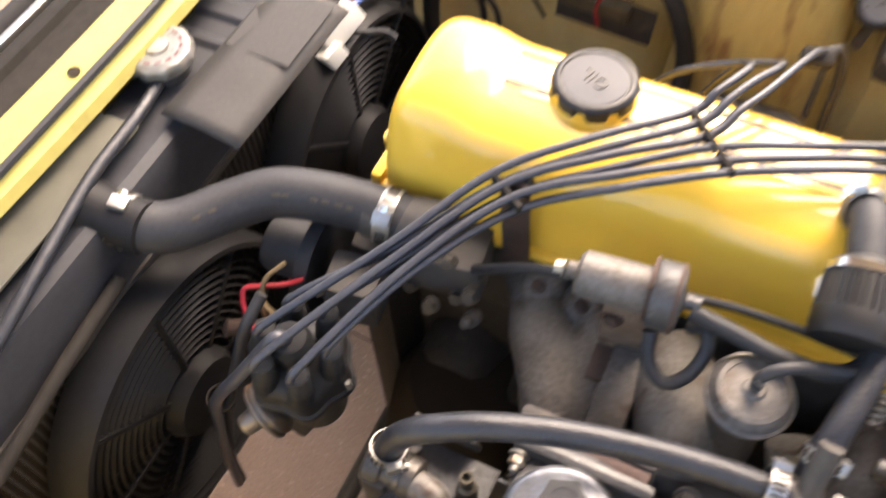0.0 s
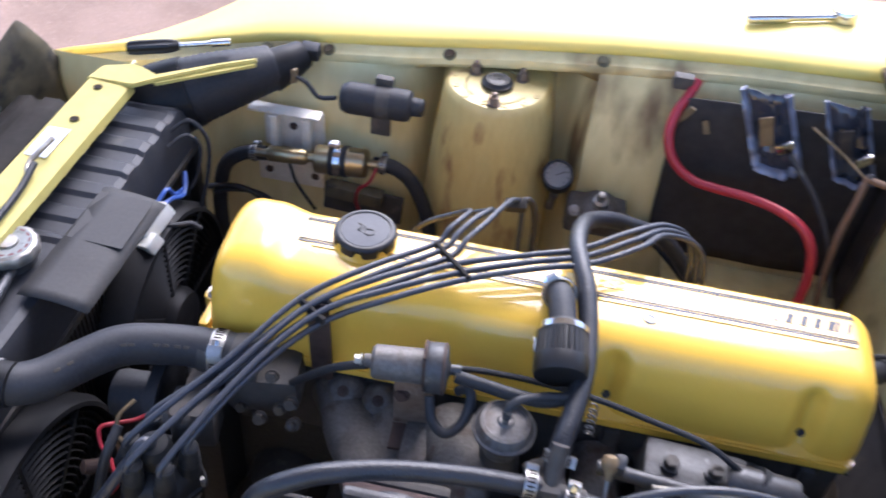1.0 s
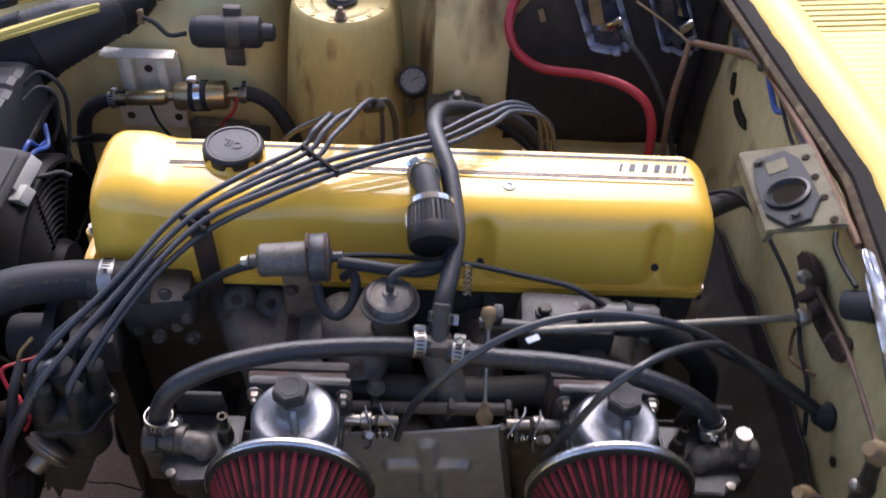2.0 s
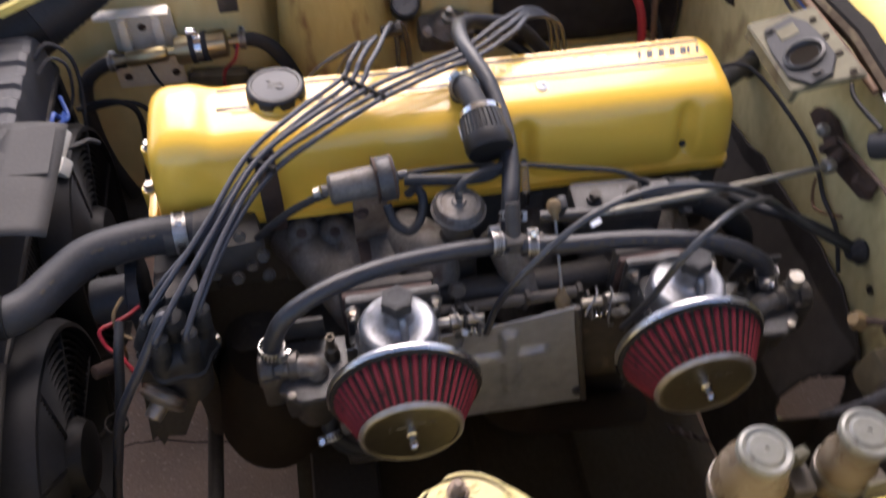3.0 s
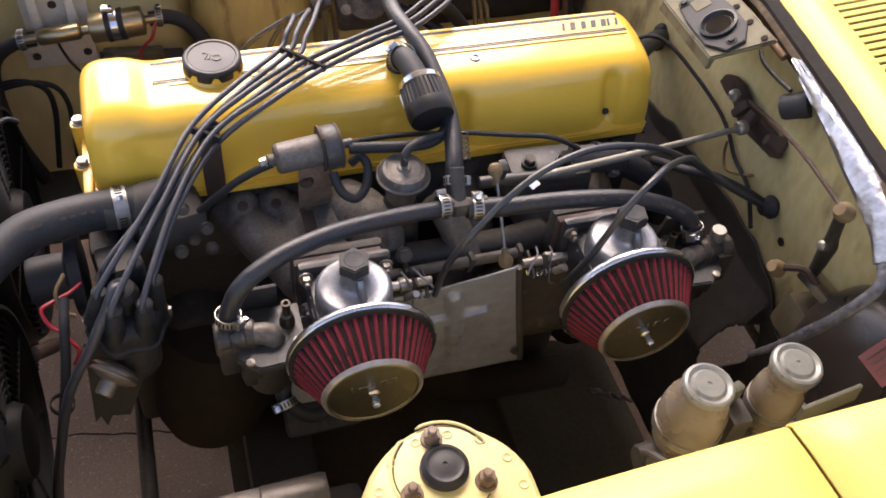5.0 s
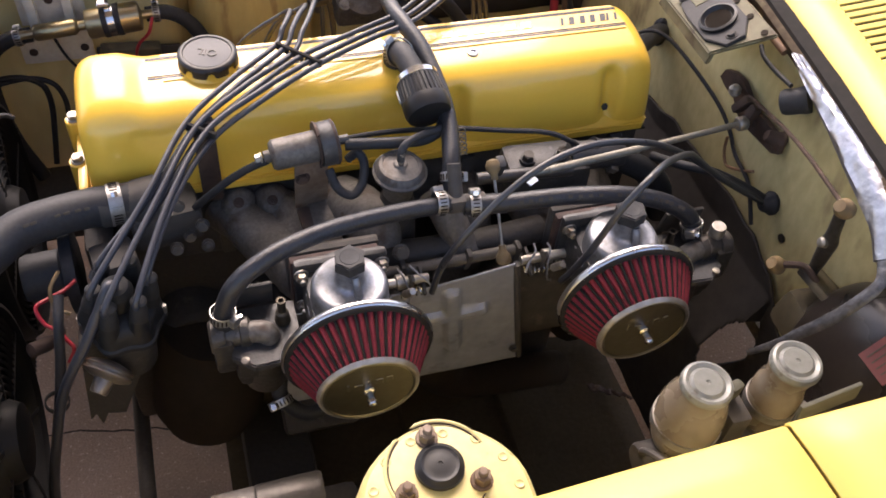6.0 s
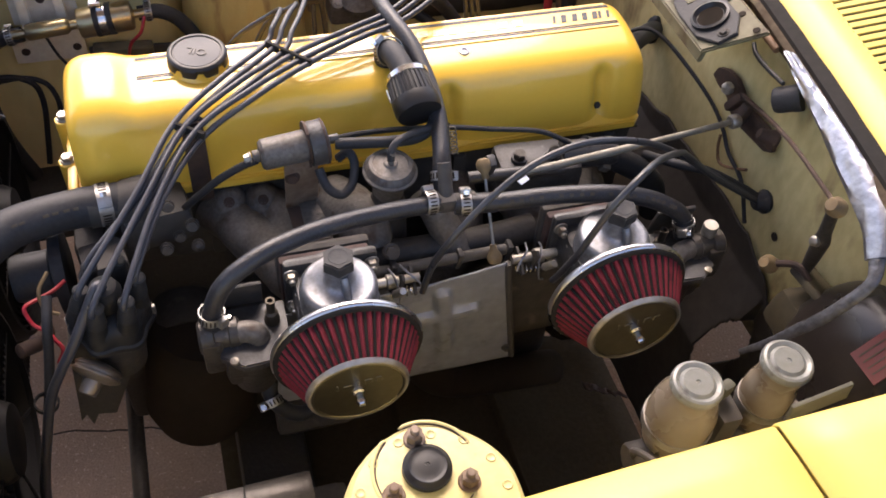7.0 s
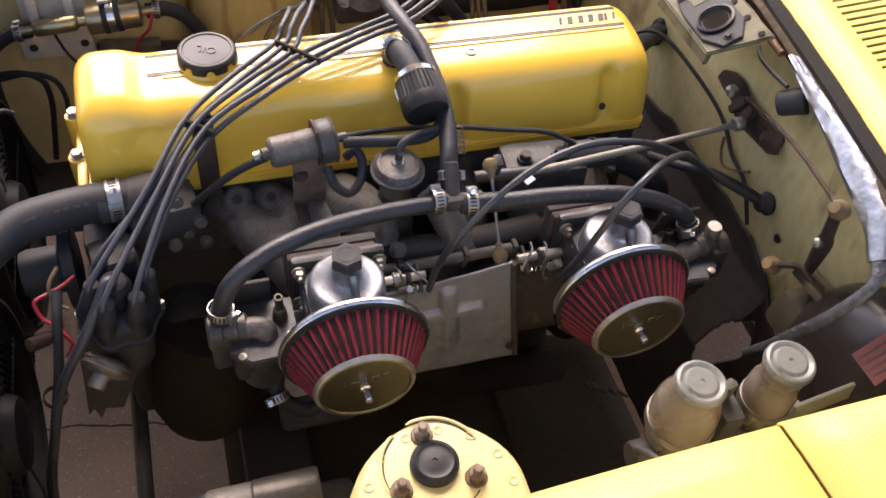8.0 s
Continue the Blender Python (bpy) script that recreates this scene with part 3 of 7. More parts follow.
part("cable_hook", tube([(-0.548, 0.10, 0.806), (-0.556, 0.115, 0.808), (-0.552, 0.135, 0.814), (-0.547, 0.155, 0.818)], 0.0035, 8, 6), M["steel"], support)
part("sticker", box(pose(-0.562, 0.165, 0.8028), (0.026, 0.055, 0.0006)), M["sticker"], support, "worn pale blue sticker")
# headlight bucket behind the grille
rings = []
for k in range(25):
    u = k / 24
    top = 0.69 + 0.105 * min(1, u / 0.32) - 0.10 * max(0, u - 0.32)
    rings.append([Vector((-0.722 - 0.06 * u + 0.010 * noise.noise((u * 7, z * 12, 2)), 0.478 - 0.19 * u, z)) for z in run(0.42, top, 12)])
part("headlight_bucket", loft(bmesh.new(), rings, closed=False, cap=False), M["bucket"], car, "grimy inner headlight bucket", 50, 0.003)
part("apron", box(pose(-0.530, -0.255, 0.7735, 0, -2, 0), (0.062, 0.40, 0.003), 0.001), M["apron"], car, "dark olive apron behind the rail")

# grille and hinge bar ahead of the radiator
grille = thing("grille", (-0.74, 0, 0.45), "black slatted front grille in shadow", "grille")
prof = [(-0.668, 0.686), (-0.672, 0.703), (-0.678, 0.706), (-0.700, 0.706), (-0.706, 0.699), (-0.716, 0.699), (-0.721, 0.705), (-0.740, 0.701), (-0.746, 0.694), (-0.746, 0.676)]
part("top_panel", loft(bmesh.new(), [[Vector((x, y, z)) for x, z in prof] for y in run(-0.64, 0.37, 24)], closed=False, cap=False), M["matte"], grille, "stepped black top panel", 40, 0.003)
part("chrome_strip", tube([(-0.768, y, 0.684) for y in run(-0.64, 0.35, 12)], 0.0120, 16, 2, None, 0, 0.55), M["band"], grille, "worn chrome strip")
for k in range(3):
    part("slat", tube([(-0.803 - 0.036 * k, y, 0.668 - 0.040 * k) for y in run(-0.64, 0.35 - 0.01 * k, 6)], 0.0075, 8, 2, None, 0, 1.6), M["plastic"], grille)
part("bumper_bar", tube([(-1.02, y, 0.42) for y in run(-0.7, 0.7, 6)], [0.04] * 6, 14, 3, None, 0, 0.6), M["chrome"], grille, "dull chrome bumper bar")

# ---- engine ----
COVER_X0, COVER_X1, RIM = -0.314, 0.341, 0.722


def cover_lift(x):
    s = max(0.0, min(1.0, (-0.236 - x) / 0.035))
    return 0.010 * s * s * (3 - 2 * s)


SECTION = spline([(0, 0.000, 0.722), (0, 0.0015, 0.740), (0, 0.007, 0.765), (0, 0.014, 0.786), (0, 0.022, 0.799), (0, 0.036, 0.8075), (0, 0.060, 0.812),
                  (0, 0.085, 0.8145), (0, 0.108, 0.813), (0, 0.124, 0.806), (0, 0.134, 0.793), (0, 0.144, 0.765), (0, 0.150, 0.722)], 4)


def cover_point(x, y, z):
    h = (z - RIM) / 0.092
    z = z + cover_lift(x) * max(0, min(1, h)) ** 1.5
    if y < 0.07:
        for xb, w, d in ((0.094, 0.017, 0.0135), (0.283, 0.017, 0.0135)):
            g = max(0.0, 1 - abs(x - xb) / w)
            g = g * g * (3 - 2 * g)
            y += d * g * max(0.0, min(1.0, (0.80 - z) / 0.02)) * max(0.25, min(1.0, (z - RIM) / 0.02))
        for xb in (-0.172,):
            g = max(0.0, 1 - abs(x - xb) / 0.04)
            y -= 0.006 * g * g * (3 - 2 * g) * max(0.0, min(1.0, (z - 0.757) / 0.035))
    return Vector((x, y, z))


def cover_top(x, y):
    best = min(SECTION, key=lambda q: abs(q.y - y) + (0 if q.z > 0.80 else 1))
    ys = sorted((q.y, q.z) for q in SECTION if q.z > 0.795)
    return float(np.interp(y, [a for a, b in ys], [b for a, b in ys])) + cover_lift(x)


cover = thing("valve_cover", (0.0, 0.075, RIM), "glossy yellow cast valve cover on a straight-six engine", "valve cover")
rings = []
ends = [(0.026 * (1 - math.cos(q)), 1 - 0.022 * (1 - math.sin(q)) / 0.092, 1 - 0.012 * (1 - math.sin(q)) / 0.075) for q in (math.pi / 2 * k / 8 for k in range(9))]
stations = [(COVER_X0 + d, a, b) for d, a, b in ends] + [(x, 1, 1) for x in run(COVER_X0 + 0.032, COVER_X1 - 0.032, 118)] + [(COVER_X1 - d, a, b) for d, a, b in ends[::-1]]
for x, kz, ky in stations:
    ring = []
    for q in SECTION:
        p = cover_point(x, q.y, q.z)
        ring.append(Vector((x, 0.075 + (p.y - 0.075) * ky, RIM + (p.z - RIM) * kz)))
    rings.append(ring)
shell = part("shell", loft(bmesh.new(), rings), M["cover"], cover, "", 60)
rim = bmesh.new()
prism([(COVER_X0 - 0.004, -0.005), (COVER_X1 - 0.010, -0.005), (COVER_X1 - 0.001, 0.004), (COVER_X1 - 0.001, 0.15), (COVER_X1 - 0.006, 0.156), (COVER_X0, 0.156), (COVER_X0 - 0.006, 0.15), (COVER_X0 - 0.006, 0.0)], pose(0, 0, 0.7135), 0.0105, 0.002, rim)
part("flange", rim, M["cover"], cover)
# raised borders of the top panel and its dark pinstripes
for y in (0.069, 0.1125):
    bm = bmesh.new()
    rings = []
    for x in run(-0.222, 0.318, 50):
        z = cover_top(x, y)
        rings.append([Vector((x, y - 0.0024, z - 0.001)), Vector((x, y - 0.0018, z + 0.0012)), Vector((x, y + 0.0018, z + 0.0012)), Vector((x, y + 0.0024, z - 0.001))])
    part("raised_border", loft(bm, rings), M["cover"], cover)
for y, w in ((0.0730, 0.0013), (0.0762, 0.0007), (0.1050, 0.0007), (0.1082, 0.0013)):
    rings = []
    for x in run(-0.238, 0.320, 50):
        z = cover_top(x, y)
        rings.append([Vector((x, y - w, z - 0.0003)), Vector((x, y - w, z + 0.0005)), Vector((x, y + w, z + 0.0005)), Vector((x, y + w, z - 0.0003))])
    part("pinstripe", loft(bmesh.new(), rings), M["cap"], cover, "thin black stripe")
# emblem at the rear end as plain bars
def on_top(name, x0, x1, y0, y1, lift, material, label, skew_x=0.0):
    """A thin inlay that follows the curve of the cover's top."""
    rows = []
    for x in run(x0, x1, max(2, int((x1 - x0) / 0.012) + 1)):
        ring = []
        for y, up in ((y0, -0.0004), (y0, lift), ((y0 + y1) / 2, lift), (y1, lift), (y1, -0.0004)):
            px = x + skew_x * (y - y0)
            ring.append(Vector((px, y, cover_top(px, y) + up)))
        rows.append(ring)
    return part(name, loft(bmesh.new(), rows), material, cover, label)


for k in range(9):
    x = 0.196 - k * 0.0195
    on_top("emblem_bar", x - 0.0065, x + 0.0065, 0.0852, 0.0968, 0.0006, M["strip_mark"], "rubbed pale emblem mark", 0.25)
for k, w in enumerate((0.0105, 0.0030, 0.0100, 0.0100, 0.0110, 0.0105)):
    x = 0.3060 - (0, 0.0100, 0.0185, 0.0315, 0.0450, 0.0590)[k]
    for dx in ((-w / 2, w / 2) if w > 0.005 else (0,)):
        on_top("emblem_bar", x + dx - 0.0018, x + dx + 0.0018, 0.0835, 0.0975, 0.0006, M["cap"], "flat black emblem bar", 0.30)
for x in (0.094, 0.283):
    y = 0.010
    bolt(pose(x, y + 0.006, 0.7395, 62), 0.0045, 0.005, cover, M["black_metal"], 1.3)
    pad = [[Vector((x + px * w, yy, z)) for px, yy in ((-1, 0.030), (-1, y0 + 0.003), (-0.72, y0), (0.72, y0), (1, y0 + 0.003), (1, 0.030))] for z, w, y0 in ((0.7375, 0.0085, 0.0155), (0.7362, 0.0110, 0.0135), (0.7300, 0.0210, 0.0045), (0.7238, 0.0300, -0.0040))]
    part("bolt_pad", loft(bmesh.new(), pad), M["cover"], cover, "", 30)
part("rivet", lathe([(0.007, 0), (0.0066, 0.0018), (0.003, 0.0024), (0.0026, 0.0010), (0, 0.0010)], pose(0.121, 0.057, cover_top(0.121, 0.057) - 0.0006, 4), 20), M["polish"], cover)
# filler neck
part("filler_neck", lathe([(0.049, -0.018), (0.044, -0.008), (0.037, 0.000), (0.033, 0.006), (0.031, 0.012), (0.026, 0.013)], pose(-0.172, 0.090, 0.8085), 36), M["cover"], cover)
# bolted front flange
front = part("front_flange", box((-0.322, 0.066, 0.694), (0.011, 0.120, 0.078), 0.004), M["cover"], cover)
for y, z in ((0.050, 0.731), (0.102, 0.746)):
    part("lug", lathe([(0.010, -0.05), (0.010, 0.002), (0.009, 0.003)], pose(-0.326, y, z), 16), M["cover"], cover)
    bolt(pose(-0.326, y, z + 0.003), 0.0062, 0.006, cover, M["steel"], 1.25)

# oil filler cap with its moulded word
oil = thing("oil_filler_cap", (-0.172, 0.090, 0.820), "black moulded oil filler cap with raised lettering", "oil cap")
AX = frame_at((-0.172, 0.090, 0.8135), (0.0, -0.03, 1))


def lobes(a, r, h):
    return r - (0.0026 * max(0.0, min(1.0, (math.cos(a * 8) - 0.30) * 1.6)) if r > 0.029 and h < 0.0125 else 0)


part("skirt", lathe([(0.0300, -0.003), (0.0322, -0.001), (0.0326, 0.011), (0.0318, 0.0130), (0.0296, 0.0150), (0.0280, 0.0156), (0.0266, 0.0154), (0.0256, 0.0142), (0.0, 0.0142)], AX, 128, None, lobes), M["cap"], oil)
# disc tinted paler and bluer than the skirt to paint reflected sky
part("top_disc", lathe([(0.0245, 0.0143), (0.0242, 0.0146), (0.0, 0.0147)], AX, 40), M["top_disc"], oil, "flat top disc tinted with the sky's reflection")
word = bpy.data.curves.new("word", "FONT")
word.body, word.size, word.extrude, word.align_x, word.align_y = "OIL", 0.0145, 0.0006, "CENTER", "CENTER"
tmp = bpy.data.objects.new("word", word)
me = bpy.data.meshes.new_from_object(tmp)
bm = bmesh.new()
bm.from_mesh(me)
bm.transform(AX @ pose(0, 0, 0.0150, 0, 0, 158))
bpy.data.objects.remove(tmp)
part("lettering", bm, M["cap"], oil, "raised word OIL")

# head, block, sump
engine = thing("engine_block", (0.0, 0.08, 0.25), "grimy dark straight-six engine block and cylinder head", "engine")
bm = box((0.0075, 0.080, 0.655), (0.655, 0.150, 0.115), 0.006)
part("cylinder_head", bm, M["grime"], engine, "oil-stained cast cylinder head")
bm = box((0.0, 0.095, 0.47), (0.60, 0.17, 0.26), 0.012)
part("block", bm, M["black_metal"], engine)
for k in range(7):
    part("head_rib", box((-0.28 + k * 0.097, 0.002, 0.655), (0.016, 0.014, 0.10), 0.003), M["grime"], engine)
for k in range(6):
    part("core_boss", lathe([(0.046, 0), (0.046, 0.10), (0.040, 0.11)], frame_at((-0.24 + k * 0.097, 0.07, 0.49), (0, -1, 0)), 20), M["black_metal"], engine)
bm = box((0.02, 0.10, 0.28), (0.56, 0.20, 0.16), 0.03)
part("sump", bm, M["black_metal"], engine)
part("timing_case", box((-0.318, 0.075, 0.50), (0.035, 0.22, 0.36), 0.012), M["black_metal"], engine)
part("pulley", lathe([(0.07, 0), (0.072, 0.004), (0.060, 0.010), (0.060, 0.014), (0.072, 0.020), (0.07, 0.024), (0.03, 0.026)], frame_at((-0.345, 0.085, 0.36), (-1, 0, 0)), 32), M["black_metal"], engine)
part("gasket", box((0.0075, 0.075, 0.7122), (0.660, 0.158, 0.003)), M["cap"], engine)
# bellhousing and oil pump have the shade around them put into their colour
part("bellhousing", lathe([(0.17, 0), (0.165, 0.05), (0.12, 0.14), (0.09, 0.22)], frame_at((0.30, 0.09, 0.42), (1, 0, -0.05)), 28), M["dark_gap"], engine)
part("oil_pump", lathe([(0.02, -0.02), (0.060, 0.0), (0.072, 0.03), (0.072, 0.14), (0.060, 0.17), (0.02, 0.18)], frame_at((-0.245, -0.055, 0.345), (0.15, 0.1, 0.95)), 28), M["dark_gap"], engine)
part("engine_mount", box(pose(-0.10, -0.06, 0.38, 30), (0.10, 0.14, 0.06), 0.01), M["black_metal"], engine)

# thermostat housing and water outlet
thermo = thing("thermostat_housing", (-0.255, -0.02, 0.70), "dirty cast thermostat housing at the front of the head", "thermostat housing")
bm = box(pose(-0.245, -0.022, 0.704, 0, 0, 8), (0.075, 0.055, 0.050), 0.012)
lathe([(0.026, -0.01), (0.024, 0.012), (0.0205, 0.022), (0.0205, 0.05)], frame_at((-0.258, -0.025, 0.734), (-1, -0.12, 0.06)), 24, bm)
body = part("housing", bm, M["grime"], thermo)
for x, y, z in ((-0.228, -0.048, 0.742), (-0.222, -0.05, 0.695), (-0.262, -0.052, 0.69)):
    bolt(frame_at((x, y, z), (0.1, -0.9, 0.5)), 0.0055, 0.006, thermo, M["bowl"], 1.3)
part("sender", lathe([(0.007, 0), (0.007, 0.012), (0.0045, 0.014), (0.0045, 0.024), (0.002, 0.026)], frame_at((-0.205, -0.055, 0.682), (0, -0.7, 0.7)), 14), M["grime"], thermo)
for x, y, z in ((-0.207, -0.056, 0.716), (-0.237, -0.066, 0.696)):
    bolt(frame_at((x, y, z), (0.0, -0.85, 0.55)), 0.0060, 0.007, thermo, M["bowl"], 1.25)
strap = thing("lead_bracket", (-0.190, -0.012, 0.70), "rusty steel strap that carries the ignition leads", "bracket")
part("strap", box(pose(-0.190, -0.012, 0.762, 6, 0, 4), (0.022, 0.003, 0.125), 0.001), M["rust"], strap)
part("clip", box(pose(-0.189, -0.014, 0.818, 10, -28, 4), (0.024, 0.007, 0.009), 0.0025), M["plastic"], strap)

# ---- manifolds ----
manifold = thing("intake_manifold", (0.06, -0.08, 0.60), "dirty cast inlet and exhaust manifold beneath the carburettors", "manifold")


def runner(name, pts, r, material=None, flat=1.0):
    return part(name, tube(pts, r, 18, 6, None, 0, flat), material or M["manifold"], manifold)


def casting(x0, x1, cx):
    """A broad webbed inlet branch that narrows from the head to the carburettor."""
    rings = []
    for k in range(29):
        u = k / 28
        y = -0.002 - 0.130 * u
        half = (x1 - x0) / 2 * (1 - u) ** 0.7 + 0.040 * (1 - (1 - u) ** 0.7)
        mid = (x0 + x1) / 2 * (1 - u) + cx * u
        top = 0.700 + 0.004 * math.sin(math.pi * u) - 0.006 * u
        ring = []
        for j in range(36):
            a = 2 * math.pi * j / 36
            ca, sa = math.cos(a), math.sin(a)
            px = half * math.copysign(abs(ca) ** 0.75, ca)
            notch = 0.016 * max(0, 1 - abs(px) / (half * 0.35)) * (1 - u) if sa > 0 else 0
            q = Vector((mid + px, y, top - 0.030 + 0.030 * math.copysign(abs(sa) ** 0.8, sa) - notch))
            swell = 0.006 * noise.noise(q * 22) + 0.002 * noise.noise(q * 75)
            ring.append(q + Vector((ca, 0, sa)) * swell)
        rings.append(ring)
    return part("inlet_branch", loft(bmesh.new(), rings), M["branch"], manifold, "dusty pale cast inlet branch", 55)


casting(-0.205, -0.085, -0.083)
casting(0.135, 0.275, 0.205)
runner("exhaust_runner", [(0.10, 0.005, 0.66), (0.10, -0.05, 0.64), (0.07, -0.085, 0.58)], [0.026, 0.028, 0.03])
runner("exhaust_runner", [(0.26, 0.005, 0.66), (0.26, -0.05, 0.64), (0.20, -0.085, 0.57)], [0.026, 0.028, 0.03])
runner("collector", [(-0.12, -0.09, 0.555), (0.0, -0.095, 0.54), (0.12, -0.09, 0.545), (0.24, -0.085, 0.56)], [0.035, 0.042, 0.042, 0.034])
# outlet coloured near-black in place of the shade it sits in
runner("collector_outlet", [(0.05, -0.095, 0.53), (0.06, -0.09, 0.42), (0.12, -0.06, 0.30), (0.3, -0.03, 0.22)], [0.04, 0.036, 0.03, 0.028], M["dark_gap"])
for x in (-0.083, 0.205):
    part("inlet_flange", box((x, -0.136, 0.713), (0.098, 0.012, 0.066), 0.006), M["grime"], manifold)
    part("insulator_block", box((x, -0.147, 0.713), (0.092, 0.010, 0.062), 0.003), M["insulator"], manifold, "dark red fibre insulating block")
    part("web", box((x + 0.004, -0.085, 0.706), (0.030, 0.10, 0.022), 0.009), M["branch"], manifold)
runner("casting_shoulder", [(-0.056, -0.03, 0.697), (-0.04, -0.06, 0.702), (-0.031, -0.09, 0.709), (-0.029, -0.11, 0.693)], [0.030, 0.034, 0.032, 0.028], M["branch"])
# tube's black colour stands in for the shade around it
runner("balance_tube", [(-0.04, -0.118, 0.690), (0.03, -0.122, 0.690), (0.10, -0.122, 0.690), (0.16, -0.118, 0.692)], 0.0165, M["black_metal"])
runner("stub_pipe", [(0.040, -0.085, 0.745), (0.052, -0.105, 0.722), (0.070, -0.135, 0.680)], [0.018, 0.0185, 0.0175])
for x, y, z in ((-0.165, -0.020, 0.706), (-0.128, -0.022, 0.704)):
    m = frame_at((x, y, z - 0.002), (0, -0.62, 0.78))
    part("boss", lathe([(0.024, -0.034), (0.021, -0.014), (0.0165, -0.006), (0.0125, -0.0015), (0.009, 0.0), (0.0, 0.0)], m, 24, None, lambda a, r, h: r * (1 + 0.07 * math.sin(2 * a + 60 * h))), M["branch"], manifold)
    bolt(m @ pose(0, 0, -0.0005), 0.0046, 0.004, manifold, M["rust"], 1.3, 0.0015)
# rear water pipe block with its tall bolts
bm = box(pose(0.182, -0.055, 0.722, 0, 0, -3), (0.098, 0.055, 0.040), 0.010)
lathe([(0.017, 0), (0.017, 0.06), (0.015, 0.064)], frame_at((0.21, -0.058, 0.738), (1, -0.12, 0.05)), 18, bm)
part("water_outlet", bm, M["alu"], manifold, "dull alloy casting")
for x, y in ((0.157, -0.062), (0.198, -0.063)):
    m = frame_at((x, y + 0.004, 0.7255), (0.0, -0.10, 1))
    part("spacer", lathe([(0.014, 0), (0.0135, 0.010), (0.009, 0.012), (0.009, 0.022)], m, 20), M["alu"], manifold)
    bolt(m @ pose(0, 0, 0.018), 0.0070, 0.010, manifold, M["bowl"], 1.25, 0)
part("fuel_rail", tube([(0.09, -0.080, 0.748), (0.14, -0.085, 0.750), (0.20, -0.088, 0.748)], 0.007, 12, 4), M["alu"], manifold)
part("throttle_shaft", tube([(-0.04, -0.150, 0.700), (0.12, -0.150, 0.702)], 0.0062, 12, 3), M["grime"], manifold)
for x in (-0.012, 0.062, 0.118):
    part("shaft_bracket", box(pose(x, -0.150, 0.700, 0, 12, 0), (0.007, 0.014, 0.022), 0.003), M["black_metal"], manifold)
bolt(frame_at((-0.010, -0.138, 0.716), (0, -0.8, 0.6)), 0.0072, 0.008, manifold, M["grime"], 1.3)

# pressed heat shield under the carburettors
shield = thing("heat_shield", (0.06, -0.165, 0.60), "flat grey heat shield plate pressed with a cross", "heat shield")
bm = bmesh.new()
rings = []
for level in run(0.0, 1.0, 48):
    row = []
    for k in range(111):
        z = 0.515 + level * (float(np.interp(-0.15 + 0.25 * k / 110, [-0.15, 0.014, 0.10], [0.680, 0.686, 0.702])) - 0.515)
        edge = 0.109 + 0.14 * (0.720 - z)
        x = -0.15 + (edge + 0.15) * k / 110
        up = max(0.0, 1 - abs(x - 0.044 - 0.10 * (0.64 - z)) / 0.0120) * max(0.0, min(1.0, (z - 0.562) / 0.006)) * max(0.0, min(1.0, (0.676 - z) / 0.006))
        across = max(0.0, 1 - abs(z - 0.630 - 0.05 * (x - 0.05)) / 0.0110) * max(0.0, min(1.0, (0.088 - x) / 0.006)) * max(0.0, min(1.0, (x + 0.002) / 0.006))
        c = min(1.0, max(up, across) * 1.8)
        row.append(Vector((x, -0.1685 - 0.0075 * c * c * (3 - 2 * c) - 0.03 * max(0, 0.60 - z) + 0.0012 * noise.noise((x * 16, z * 16, 3)), z)))
    rings.append(row)
part("plate", loft(bm, rings, closed=False, cap=False), M["shield"], shield, "", 40, 0.0015)
part("edge_flange", tube([(0.1130, -0.168, 0.699), (0.1265, -0.169, 0.61), (0.1405, -0.171, 0.517)], 0.0042, 10, 4), M["grime"], shield, "dark rolled edge")
bm = bmesh.new()
loft(bm, [[Vector((x, -0.150 - 0.03 * max(0, 0.60 - z), z)) for x in run(0.118, 0.30, 12)] for z in run(0.535, 0.690, 8)], closed=False, cap=False)
part("rear_plate", bm, M["grime"], shield, "", 40, 0.0015)
for x, z in ((0.128, 0.545),):
    bolt(frame_at((x, -0.176, z), (0, -1, 0)), 0.0042, 0.004, shield, M["grime"], 1.4)


# ---- carburettors and filters ----


